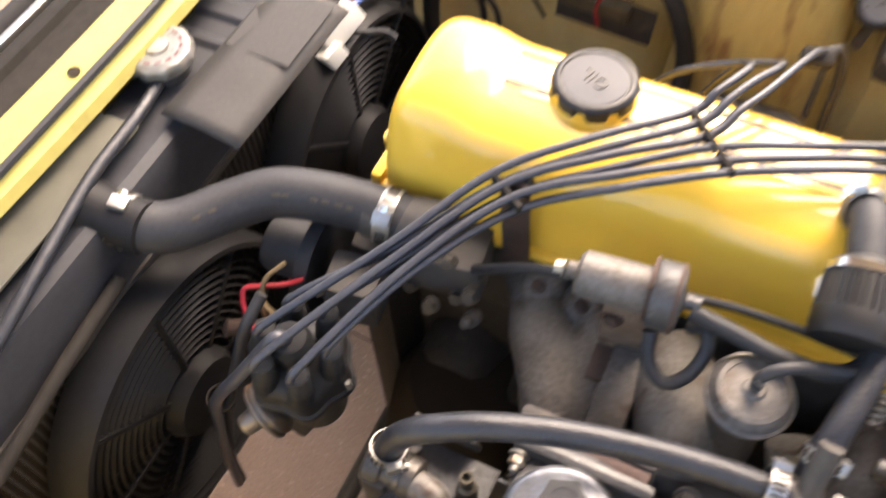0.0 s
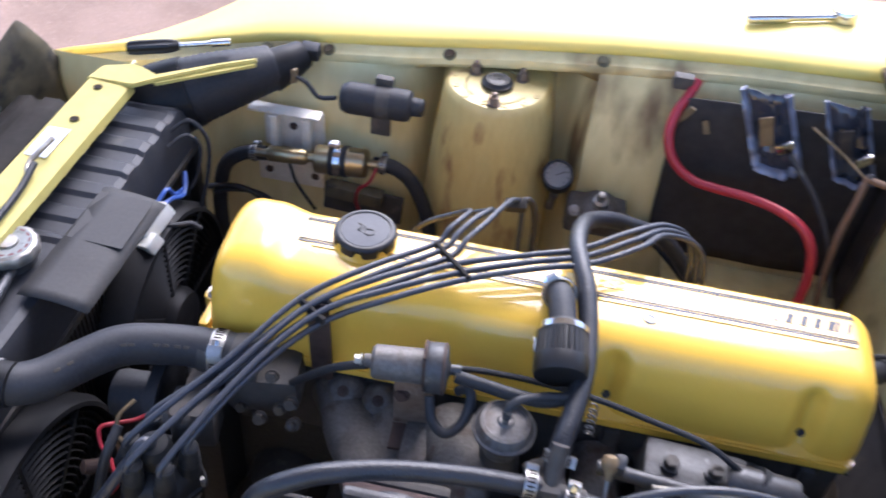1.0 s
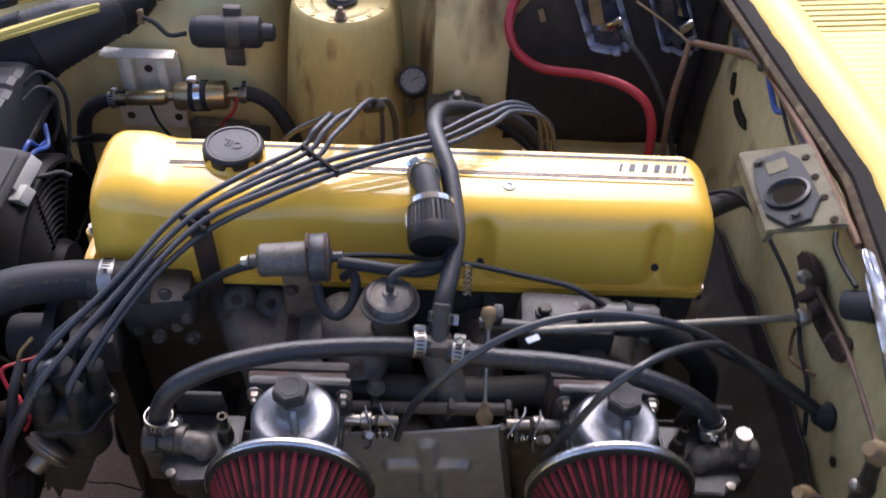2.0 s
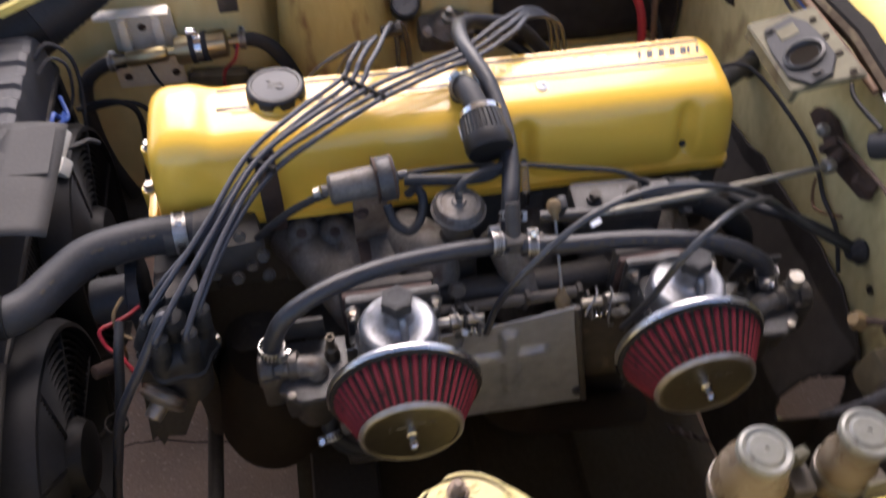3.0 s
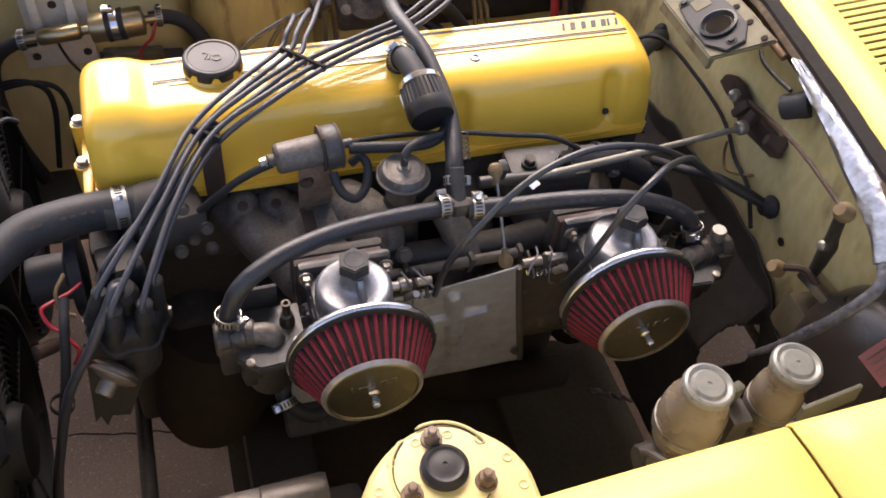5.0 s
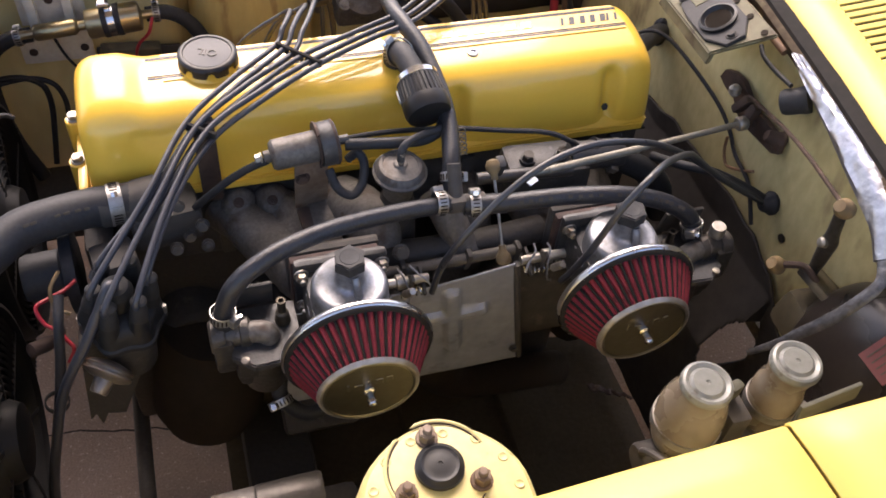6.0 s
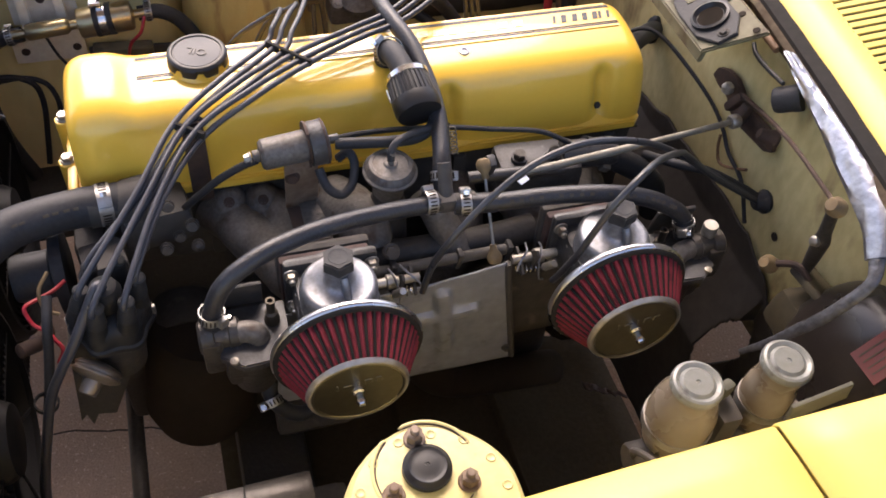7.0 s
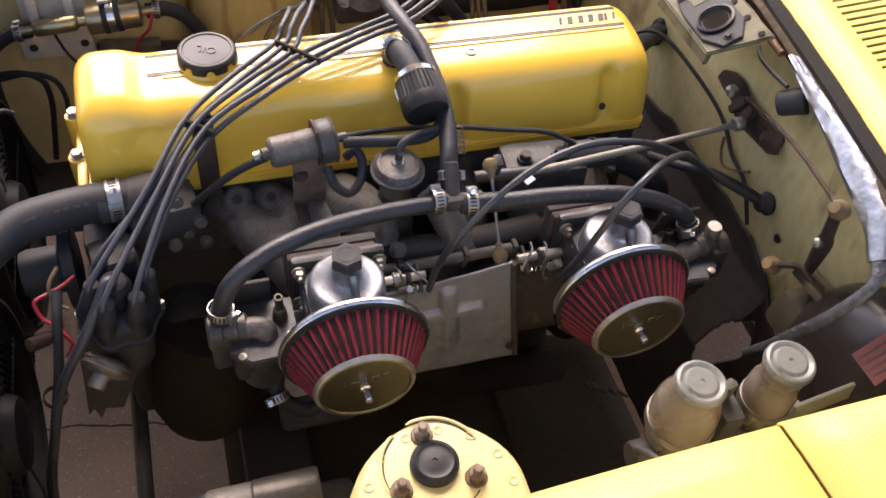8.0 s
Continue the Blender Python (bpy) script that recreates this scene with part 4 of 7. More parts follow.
def carburettor(x, side):
    """A constant-depression carburettor; its float bowl stands at x + side."""
    y, z = -0.203, 0.716
    c = thing("carburettor", (x, y, 0.66), "cast aluminium side-draught carburettor with a polished dome", "carburettor", "twin carburettors")
    bm = box((x, -0.197, z - 0.004), (0.082, 0.088, 0.058), 0.012)
    lathe([(0.034, -0.05), (0.034, 0.03), (0.039, 0.034), (0.039, 0.046)], frame_at((x, -0.200, z), (0, -1, 0)), 28, bm)
    box((x, -0.158, z), (0.096, 0.012, 0.072), 0.006, bm)
    box((x, -0.205, z - 0.038), (0.045, 0.05, 0.04), 0.010, bm)
    lathe([(0.014, 0), (0.014, 0.03), (0.009, 0.034)], frame_at((x, -0.205, z - 0.055), (0, 0, -1)), 18, bm)
    body = part("body", bm, M["alu"], c)
    part("dashpot", lathe([(0.041, 0.0), (0.0415, 0.006), (0.0395, 0.008), (0.0385, 0.014), (0.0380, 0.032), (0.0372, 0.0365), (0.0350, 0.0400), (0.0325, 0.0412), (0.0300, 0.0410), (0.0225, 0.0425), (0.0160, 0.0450), (0.0138, 0.0485), (0.0130, 0.058), (0.0125, 0.066)], pose(x, y, 0.724), 44), M["polish"], c, "polished suction chamber dome")
    for a in (-78,):
        rx, ry = math.cos(radians(a)), math.sin(radians(a))
        part("rib", tube([(x + rx * 0.0125, y + ry * 0.0125, 0.7855), (x + rx * 0.0165, y + ry * 0.0165, 0.7790), (x + rx * 0.0225, y + ry * 0.0225, 0.7655)], [0.0040, 0.0048, 0.0040], 10, 4), M["polish"], c)
    m = pose(x, y, 0.788, 0, 0, 20)
    cap = part("damper_cap", lathe([(0.0125, 0), (0.0125, 0.004), (0.0118, 0.005)], m, 24), M["cap"], c, "black plastic damper knob")
    part("knob", prism([(0.0160 * (1 - 0.16 * (k % 4 == 2) - 0.11 * (k % 2)) * math.cos(math.pi * k / 12), 0.0160 * (1 - 0.16 * (k % 4 == 2) - 0.11 * (k % 2)) * math.sin(math.pi * k / 12)) for k in range(24)], m @ pose(0, 0, 0.002), 0.0125, 0.0013), M["knob"], cap)
    part("knob_recess", lathe([(0.0098, 0.0141), (0.0094, 0.0149), (0.0086, 0.0146), (0.0024, 0.0146), (0.0018, 0.0138), (0, 0.0138)], m, 24), M["knob"], cap)
    for dx, dy in ((-0.036, 0.018), (0.036, 0.018), (0.0, -0.040)):
        part("screw", lathe([(0.0045, 0), (0.0045, 0.003), (0.003, 0.0042), (0, 0.0042)], pose(x + dx, y + dy, 0.730), 14), M["steel"], c)
    for sx in (-1, 1):
        for dz in (0.024, -0.024):
            bolt(frame_at((x + sx * 0.041, -0.165, z + dz), (0, -1, 0)), 0.0060, 0.007, c, M["steel"], 1.3, 0.005, "flange_nut")
    # float bowl, lid and fuel inlet
    bx, by = x + side * 0.100, -0.200
    bm = box((bx - side * 0.004, by, 0.678), (0.044, 0.050, 0.056), 0.010)
    lathe([(0.0235, -0.042), (0.0245, -0.03), (0.0245, 0.026), (0.022, 0.028)], pose(bx - side * 0.012, by - 0.006, 0.682), 26, bm)
    box((bx - side * 0.040, by - 0.010, 0.665), (0.05, 0.024, 0.022), 0.006, bm)
    bowl = part("float_bowl", bm, M["bowl"], c)
    part("bowl_panel", box((bx + side * 0.002, by - 0.0265, 0.684), (0.026, 0.004, 0.026), 0.0018), M["bowl"], bowl)
    outline = [(-0.034, -0.030), (-0.014, -0.046), (0.020, -0.044), (0.034, -0.020), (0.034, 0.026), (-0.030, 0.026)]
    bm = prism([(-side * px, py) for px, py in outline], pose(bx - side * 0.014, by + 0.002, 0.7045), 0.008, 0.0016)
    lid = part("bowl_lid", bm, M["alu"], c, "dull cast lid")
    for dx, dy in ((-0.026, -0.020), (0.022, -0.036), (0.026, 0.018)):
        part("screw", lathe([(0.0042, 0), (0.0042, 0.003), (0.0012, 0.0036), (0, 0.0030)], pose(bx - side * (0.014 - dx), by + dy, 0.7125), 14), M["steel"], lid)
    part("elbow", tube([(bx + side * 0.016, by - 0.006, 0.7185), (bx - side * 0.006, by - 0.008, 0.7195), (bx - side * 0.016, by - 0.011, 0.7175), (bx - side * 0.020, by - 0.014, 0.710)], [0.0105, 0.0110, 0.0115, 0.0100], 20, 6), M["manifold"], c, "dull silver elbow")
    inlet = part("inlet_body", lathe([(0.0120, -0.006), (0.0150, -0.004), (0.0155, 0.004), (0.0140, 0.0055), (0.0140, 0.018), (0.0165, 0.0195), (0.0172, 0.024), (0.0172, 0.031), (0.0150, 0.0335), (0.0, 0.0335)], frame_at((bx + side * 0.004, by - 0.004, 0.7165), (side, 0.02, -0.02)), 30), M["bowl"], c, "browned brass-like inlet body")
    part("collar", box((bx + side * 0.026, by - 0.004, 0.700), (0.020, 0.036, 0.046), 0.005), M["bowl"], inlet)
    part("mount_plate", box(pose(bx - side * 0.006, by + 0.034, 0.724, 12), (0.046, 0.004, 0.040), 0.0012), M["grime"], c, "grimy flat mounting plate")
    part("fuel_spigot", lathe([(0.0085, 0), (0.0085, 0.020), (0.0075, 0.022)], frame_at((bx + side * 0.022, by + 0.001, 0.722), (-side * 0.05, 0, 1)), 18), M["steel"], c)
    part("vent_nipple", lathe([(0.0078, 0), (0.0078, 0.007), (0.0066, 0.009), (0.0066, 0.016), (0.0042, 0.018), (0.0042, 0.032), (0.0046, 0.033), (0.0046, 0.0345), (0.0028, 0.0345), (0.0026, 0.030), (0, 0.030)], pose(x + side * 0.066, by + 0.004, 0.711), 16), M["nipple"], c, "small dull brass nipple")
    part("jet_tube", tube([(x + side * 0.075, by - 0.012, 0.65), (x + side * 0.078, by - 0.03, 0.625), (x + side * 0.05, by - 0.04, 0.600), (x + side * 0.01, by - 0.02, 0.605), (x, -0.205, 0.625)], 0.0085, 12, 6), M["rubber"], c, "black rubber jet hose")
    # throttle levers and springs on the inner side
    part("spindle", lathe([(0.0055, 0.0), (0.0055, 0.016), (0.0085, 0.017), (0.0085, 0.026), (0.0050, 0.027), (0.0050, 0.052)], frame_at((x - side * 0.040, -0.168, 0.704), (-side, 0, 0)), 16), M["steel"], c)
    part("lever", prism([(-0.006, -0.018), (0.006, -0.018), (0.008, 0.004), (0.003, 0.022), (-0.004, 0.022), (-0.008, 0.004)], frame_at((x - side * 0.070, -0.170, 0.702), (1, 0, 0), 25), 0.003, 0.0006), M["grime"], c)
    part("lever", prism([(-0.005, -0.014), (0.005, -0.014), (0.006, 0.004), (0.002, 0.018), (-0.003, 0.018), (-0.006, 0.004)], frame_at((x - side * 0.084, -0.166, 0.700), (1, 0, 0), 110), 0.003, 0.0006), M["grime"], c)
    part("spring_clip", tube([(x - side * 0.060, -0.160, 0.716), (x - side * 0.062, -0.172, 0.720), (x - side * 0.067, -0.184, 0.706), (x - side * 0.066, -0.188, 0.690), (x - side * 0.060, -0.186, 0.684)], 0.0012, 6, 6), M["polish"], c, "bright bent spring wire")
    part("spring_clip", tube([(x - side * 0.074, -0.156, 0.714), (x - side * 0.078, -0.170, 0.718), (x - side * 0.088, -0.180, 0.712), (x - side * 0.092, -0.184, 0.704)], 0.0012, 6, 6), M["polish"], c, "bright bent spring wire")
    coil = [(x - side * (0.058 + 0.0011 * k), -0.172 + 0.0055 * math.cos(k * 1.26), 0.690 + 0.0055 * math.sin(k * 1.26)) for k in range(26)]
    part("return_spring", tube(coil, 0.0009, 6, 2), M["chrome"], c)
    part("adjuster", lathe([(0.0045, 0), (0.0045, 0.018), (0.0035, 0.02)], frame_at((x - side * 0.062, -0.188, 0.708), (0.2, -0.5, 0.8)), 12), M["steel"], c)
    hose_clamp(pose(x + side * 0.078, by - 0.036, 0.628, 55, 0, 200), 0.0092, 0.009)
    return c


def air_filter(x, z):
    f = thing("air_filter", (x, -0.27, z), "conical red gauze air filter with bright metal rim and end plate", "air filter", "pair of air filters")
    m = frame_at((x, -0.2425, z), (0, -1, 0))
    part("base_rim", lathe([(0.040, 0.0), (0.0735, 0.0), (0.0750, 0.0016), (0.0753, 0.0045), (0.0748, 0.0068), (0.0737, 0.0078), (0.0724, 0.0074), (0.040, 0.0045)], m, 72, ring=True), M["rim"], f, "rolled bright metal rim")
    folds = 44

    def fold(a, r, h):
        s = (a * folds / (2 * math.pi)) % 1.0
        tri = abs(s - 0.5) * 2
        return r - 0.0075 * (1 - tri) ** 1.7 * min(1, (0.055 - h) / 0.01)

    bm = lathe([(0.0722, 0.0075), (0.0695, 0.0115), (0.0640, 0.0215), (0.0585, 0.031), (0.0530, 0.0405), (0.0482, 0.0485)], m, folds * 8, None, fold)
    part("pleats", bm, M["filter"], f, "red pleated gauze", 60)
    part("rubber_lip", lathe([(0.0665, 0.0074), (0.0736, 0.0074), (0.0732, 0.0092), (0.0716, 0.0108), (0.0690, 0.0112)], m, 72, ring=True), M["matte"], f, "black rubber lip inside the rim")
    bm = bmesh.new()
    for k in range(folds):
        a = 2 * math.pi * (k + 0.5) / folds
        tube([m @ Vector(((r - 0.0032) * math.cos(a), (r - 0.0032) * math.sin(a), h)) for r, h in ((0.0716, 0.0085), (0.0598, 0.0290), (0.0486, 0.0485))], 0.0016, 5, 1, bm)
    tagged(part("wire_backing", bm, M["matte"], f, "dark wire backing"), "dark wire backing", kind="stuff")
    part("end_plate", lathe([(0.0400, 0.0478), (0.0492, 0.0480), (0.0496, 0.0490), (0.0488, 0.0510), (0.0470, 0.0525), (0.0440, 0.0532), (0.0428, 0.0520), (0.0, 0.0518)], m, 56), M["plate"], f, "smooth dull metal end plate")
    part("plate_rim", lathe([(0.0440, 0.0528), (0.0470, 0.0530), (0.0492, 0.0512), (0.0500, 0.0485), (0.0494, 0.0480), (0.0470, 0.0515)], m, 56, ring=True), M["steel"], f)
    for k, (bw, bh) in enumerate(((0.0022, 0.0090), (0.0080, 0.0022), (0.0022, 0.0080), (0.0070, 0.0075), (0.0060, 0.0075))):
        part("emblem_bar", box(m @ pose(-0.020 + 0.0098 * k, 0.0115 + 0.0020 * k * 0.5, 0.0521, 0, 0, 4), (bw, bh, 0.0012), 0.0005, None, 1), M["plate"], f, "embossed emblem bar")
    part("stud", lathe([(0.0062, 0.0515), (0.0060, 0.0535), (0.0042, 0.0552), (0.0040, 0.061), (0.0048, 0.0615), (0.0048, 0.0645), (0.0032, 0.0675), (0, 0.0683)], m, 20), M["chrome"], f, "bright threaded stud")
    return f


carburettor(-0.079, -1)
carburettor(0.209, 1)
air_filter(-0.080, 0.7125)
air_filter(0.203, 0.7200)

# ---- fuel hoses and tee ----
fuel_l = [(-0.2025, -0.2, 0.722), (-0.2005, -0.200, 0.745), (-0.196, -0.199, 0.760), (-0.189, -0.197, 0.775), (-0.179, -0.194, 0.786), (-0.168, -0.190, 0.792), (-0.145, -0.180, 0.797), (-0.116, -0.168, 0.796), (-0.087, -0.158, 0.793), (-0.056, -0.149, 0.788), (-0.026, -0.142, 0.783), (0.005, -0.137, 0.779), (0.031, -0.134, 0.775), (0.040, -0.132, 0.775)]
hose_l = thing("fuel_hose", (-0.10, -0.15, 0.76), "thick black rubber fuel hose arching to the carburettor", "fuel hose", "fuel hoses")
part("hose", tube(fuel_l, 0.0091, 16, 8), M["fuel"], hose_l)
part("cuff", tube(fuel_l[:2], 0.0102, 16, 4), M["fuel"], hose_l)
part("cuff", tube(fuel_l[-2:], 0.0102, 16, 4), M["fuel"], hose_l)
fuel_r = [(0.056, -0.135, 0.771), (0.100, -0.141, 0.771), (0.157, -0.148, 0.775), (0.2155, -0.160, 0.778), (0.260, -0.169, 0.770), (0.288, -0.178, 0.758), (0.302, -0.184, 0.745), (0.307, -0.190, 0.722)]
hose_r = thing("fuel_hose", (0.18, -0.15, 0.76), "thick black rubber fuel hose with faded printing along it", "fuel hose", "fuel hoses")
part("hose", tube(fuel_r, 0.0096, 16, 8), M["fuel"], hose_r)
part("cuff", tube(fuel_r[:2], 0.0108, 16, 4), M["fuel"], hose_r)
part("cuff", tube(fuel_r[-2:], 0.0108, 16, 4), M["fuel"], hose_r)
for k in range(22):
    q = spline(fuel_r, 40)[50 + k * 7]
    if k % 5 != 4:
        part("printed_bar", box(pose(q.x, q.y - 0.0078, q.z + 0.0072, 45, 0, -12), (0.0042, 0.0036, 0.0006)), M["dust"], hose_r, "faded grey printed bar")
tee = thing("tee_fitting", (0.048, -0.131, 0.775), "small brown metal tee fitting joining three hoses", "hose fitting")
bm = tube([(0.018, -0.1335, 0.777), (0.078, -0.134, 0.775)], 0.0075, 14, 2)
lathe([(0.0075, 0), (0.0075, 0.04)], frame_at((0.048, -0.133, 0.775), (0.06, 0.65, 0.75)), 14, bm)
box((0.048, -0.133, 0.775), (0.018, 0.017, 0.017), 0.003, bm)
part("body", bm, M["grime"], tee)
hose_clamp(frame_at((0.030, -0.1330, 0.778), (-1, -0.06, 0.1), 150), 0.0116, 0.011)
hose_clamp(frame_at((0.067, -0.1365, 0.771), (1, -0.12, 0.0), 60), 0.0116, 0.011)
hose_clamp(frame_at((0.0500, -0.107, 0.786), (0.12, 0.72, 0.62), 200), 0.0110, 0.010)
hose_clamp(frame_at((-0.2005, -0.1995, 0.744), (0.10, 0.05, 1), 195), 0.0116, 0.010)
hose_clamp(frame_at((0.3045, -0.187, 0.737), (-0.22, 0.25, 1), 15), 0.0112, 0.010)

breather = [(0.0485, -0.118, 0.776), (0.0515, -0.098, 0.795), (0.0600, -0.057, 0.807), (0.0635, -0.012, 0.816), (0.0570, 0.046, 0.832), (0.0470, 0.082, 0.839), (0.0408, 0.113, 0.839), (0.0435, 0.153, 0.829), (0.0560, 0.198, 0.805), (0.090, 0.240, 0.775), (0.15, 0.270, 0.735), (0.20, 0.28, 0.67)]
bh = thing("breather_hose", (0.06, 0.05, 0.82), "black rubber hose looping over the valve cover", "hose")
part("hose", tube(breather, 0.0095, 16, 8), M["fuel"], bh)
part("cuff", tube(breather[:2], [0.0101, 0.0099], 16, 4), M["fuel"], bh)

# crankcase breather filter on its elbow
bf = thing("breather_filter", (0.035, 0.05, 0.825), "small black ribbed breather filter with a chrome band", "breather filter")
ax = Vector((0.080, -0.945, -0.315))
p0 = Vector((0.0345, 0.0400, 0.8455))
m = frame_at(p0, ax) @ Matrix.Diagonal((0.93, 0.93, 1, 1))
part("vent_stub", lathe([(0.013, -0.03), (0.012, -0.005), (0.012, 0.0)], frame_at((0.029, 0.057, 0.820), (0, 0, 1)) @ Matrix.Diagonal((0.8, 0.8, 1, 1)), 20), M["grime"], bf)
part("elbow", tube([(0.0290, 0.058, 0.808), (0.0292, 0.056, 0.822), (0.0300, 0.046, 0.8320), (0.0325, 0.032, 0.8365), (0.0370, 0.005, 0.8340)], [0.0125, 0.0135, 0.0135, 0.0130, 0.0130], 18, 6), M["hose"], bf, "dusty grey rubber elbow")
part("band", lathe([(0.0235, 0.040), (0.0252, 0.041), (0.0254, 0.0465), (0.0235, 0.0475)], m, 44, ring=True), M["chrome"], bf, "chrome band")
part("top", lathe([(0.014, 0.034), (0.022, 0.038), (0.0235, 0.041)], m, 36), M["cap"], bf)


def ribbed(a, r, h):
    return r - (0.0016 if math.cos(a * 30) > 0 else 0)


part("ribbed_body", lathe([(0.0248, 0.0475), (0.0258, 0.055), (0.0268, 0.066), (0.0272, 0.072)], m, 120, None, ribbed), M["cap"], bf, "", 30)
part("end", lathe([(0.0270, 0.071), (0.0274, 0.074), (0.0272, 0.084), (0.0255, 0.0885), (0.019, 0.0895), (0.0, 0.089)], m, 44), M["cap"], bf)
part("badge", box(m @ pose(-0.0262, -0.006, 0.058, 0, 0, 12), (0.0014, 0.008, 0.013), 0.0003, None, 1), M["white"], bf, "small white badge")
hose_clamp(frame_at((0.0300, 0.047, 0.8315), (0.16, -0.80, 0.5), 120), 0.0152, 0.009)

# ---- vacuum control valve on its bracket ----
pcv = thing("vacuum_valve", (-0.10, -0.05, 0.72), "dusty alloy vacuum control valve on a rusty bracket", "vacuum valve")
m = frame_at((-0.126, -0.052, 0.799), (1, 0.08, 0.04)) @ Matrix.Diagonal((0.83, 0.83, 0.95, 1))
part("solenoid", lathe([(0.004, -0.010), (0.008, -0.010), (0.008, -0.003), (0.0165, -0.002), (0.0195, 0.001), (0.0200, 0.046), (0.0190, 0.050)], m, 32), M["manifold"], pcv, "grey alloy cylinder")
bolt(m @ pose(0, 0, -0.012, 180), 0.006, 0.006, pcv, M["steel"], 1.2)
part("diaphragm_plate", prism([(0.029 * math.cos(a) + (0.006 if math.cos(a) < -0.5 else 0), 0.031 * math.sin(a)) for a in (2 * math.pi * k / 28 for k in range(28))], m @ pose(0, 0, 0.048), 0.003, 0.0008), M["rust"], pcv)
part("diaphragm_housing", lathe([(0.0275, 0.051), (0.0285, 0.053), (0.0285, 0.067), (0.0265, 0.0705), (0.012, 0.072), (0.006, 0.074), (0.006, 0.084)], m, 36), M["alu"], pcv, "pale alloy housing")
part("rear_plate", lathe([(0.0292, 0.0665), (0.0292, 0.069), (0.027, 0.0695)], m, 36), M["rust"], pcv)
part("bracket", box(pose(-0.088, -0.052, 0.752, 8, 0, 3), (0.036, 0.003, 0.082), 0.001), M["flash_rust"], pcv, "rust-stained bracket")
part("bracket_foot", box(pose(-0.086, -0.066, 0.713, 0, 0, 3), (0.038, 0.030, 0.004), 0.001), M["rust"], pcv)
bolt(frame_at((-0.098, -0.056, 0.765), (0, -1, 0.2)), 0.0058, 0.005, pcv, M["rust"], 1.4)
solo("vacuum_hose", tube([(-0.0505, -0.050, 0.798), (-0.0188, -0.054, 0.7975), (0.006, -0.059, 0.799), (0.034, -0.058, 0.798), (0.052, -0.052, 0.804), (0.061, -0.036, 0.811)], 0.0062, 12, 8), M["rubber"], "thin black vacuum hose from valve to breather", "hose")
solo("vacuum_hose", tube([(-0.071, -0.064, 0.780), (-0.065, -0.078, 0.765), (-0.051, -0.085, 0.758), (-0.038, -0.077, 0.766), (-0.033, -0.062, 0.780), (-0.038, -0.051, 0.785), (-0.047, -0.047, 0.774)], 0.0050, 12, 8), M["hose"], "short dusty vacuum hose bent in a loop", "hose")
solo("vacuum_pipe", tube([(-0.132, -0.056, 0.797), (-0.150, -0.053, 0.787), (-0.172, -0.050, 0.771), (-0.195, -0.046, 0.748), (-0.215, -0.036, 0.720)], 0.0042, 10, 8), M["rubber"], "thin black pipe leading down from the valve", "hose")
solo("wire", tube([(-0.075, -0.036, 0.788), (-0.0514, -0.034, 0.790), (-0.0222, -0.029, 0.788), (0.0257, -0.024, 0.7815), (0.0819, -0.0253, 0.7753), (0.13, -0.033, 0.7707), (0.1803, -0.047, 0.7709), (0.211, -0.0557, 0.7584), (0.25, -0.056, 0.725)], 0.0030, 8, 8), M["rubber"], "thin black wire along the valve cover", "wire")

vac = thing("vacuum_canister", (0.003, -0.080, 0.735), "round dusty tin vacuum canister with a crimped rim", "vacuum canister")
m = frame_at((0.001, -0.081, 0.775), (0.02, -0.06, 1))
part("tin", lathe([(0.016, -0.030), (0.018, -0.010), (0.0270, 0.0005), (0.0290, 0.0020), (0.0290, 0.0050), (0.0268, 0.0062), (0.0255, 0.0100), (0.0225, 0.0140), (0.0190, 0.0148), (0.0185, 0.0140), (0.008, 0.0146), (0.006, 0.0164), (0.0, 0.0166)], m, 44), M["manifold"], vac)
part("stem", lathe([(0.0035, 0.015), (0.0035, 0.032)], m, 12), M["steel"], vac)
part("neck", lathe([(0.026, -0.11), (0.021, -0.05), (0.0155, -0.028)], m, 28), M["black_metal"], vac)
solo("vacuum_hose", tube([(0.001, -0.083, 0.796), (0.002, -0.081, 0.808), (0.011, -0.075, 0.814), (0.030, -0.064, 0.811), (0.050, -0.056, 0.808), (0.058, -0.046, 0.810)], 0.0042, 10, 8), M["hose"], "short grey hose on the canister", "hose")

# throttle rod, ball-jointed link
rod = thing("throttle_rod", (0.28, -0.085, 0.76), "long dull steel throttle rod running to the firewall", "throttle linkage")
part("rod", tube([(0.135, -0.108, 0.772), (0.28, -0.098, 0.777), (0.404, -0.0875, 0.781)], 0.0036, 14, 2), M["rod"], rod)
part("sleeve", tube([(0.160, -0.1063, 0.7729), (0.27, -0.0988, 0.7767)], 0.0044, 14, 2), M["rod"], rod)
part("collar", lathe([(0.007, 0), (0.0085, 0.002), (0.0085, 0.010), (0.007, 0.012)], frame_at((0.398, -0.088, 0.7808), (1, 0.08, 0.03)), 20), M["steel"], rod)
part("knuckle", box(pose(0.415, -0.084, 0.788, 0, 20, 10), (0.014, 0.012, 0.026), 0.004), M["rust"], rod)
link = thing("throttle_link", (0.095, -0.14, 0.75), "thin link rod with yellowed plastic ball joints", "throttle linkage")
part("link_rod", tube([(0.0955, -0.108, 0.786), (0.0945, -0.168, 0.722)], 0.0018, 8, 2), M["steel"], link)
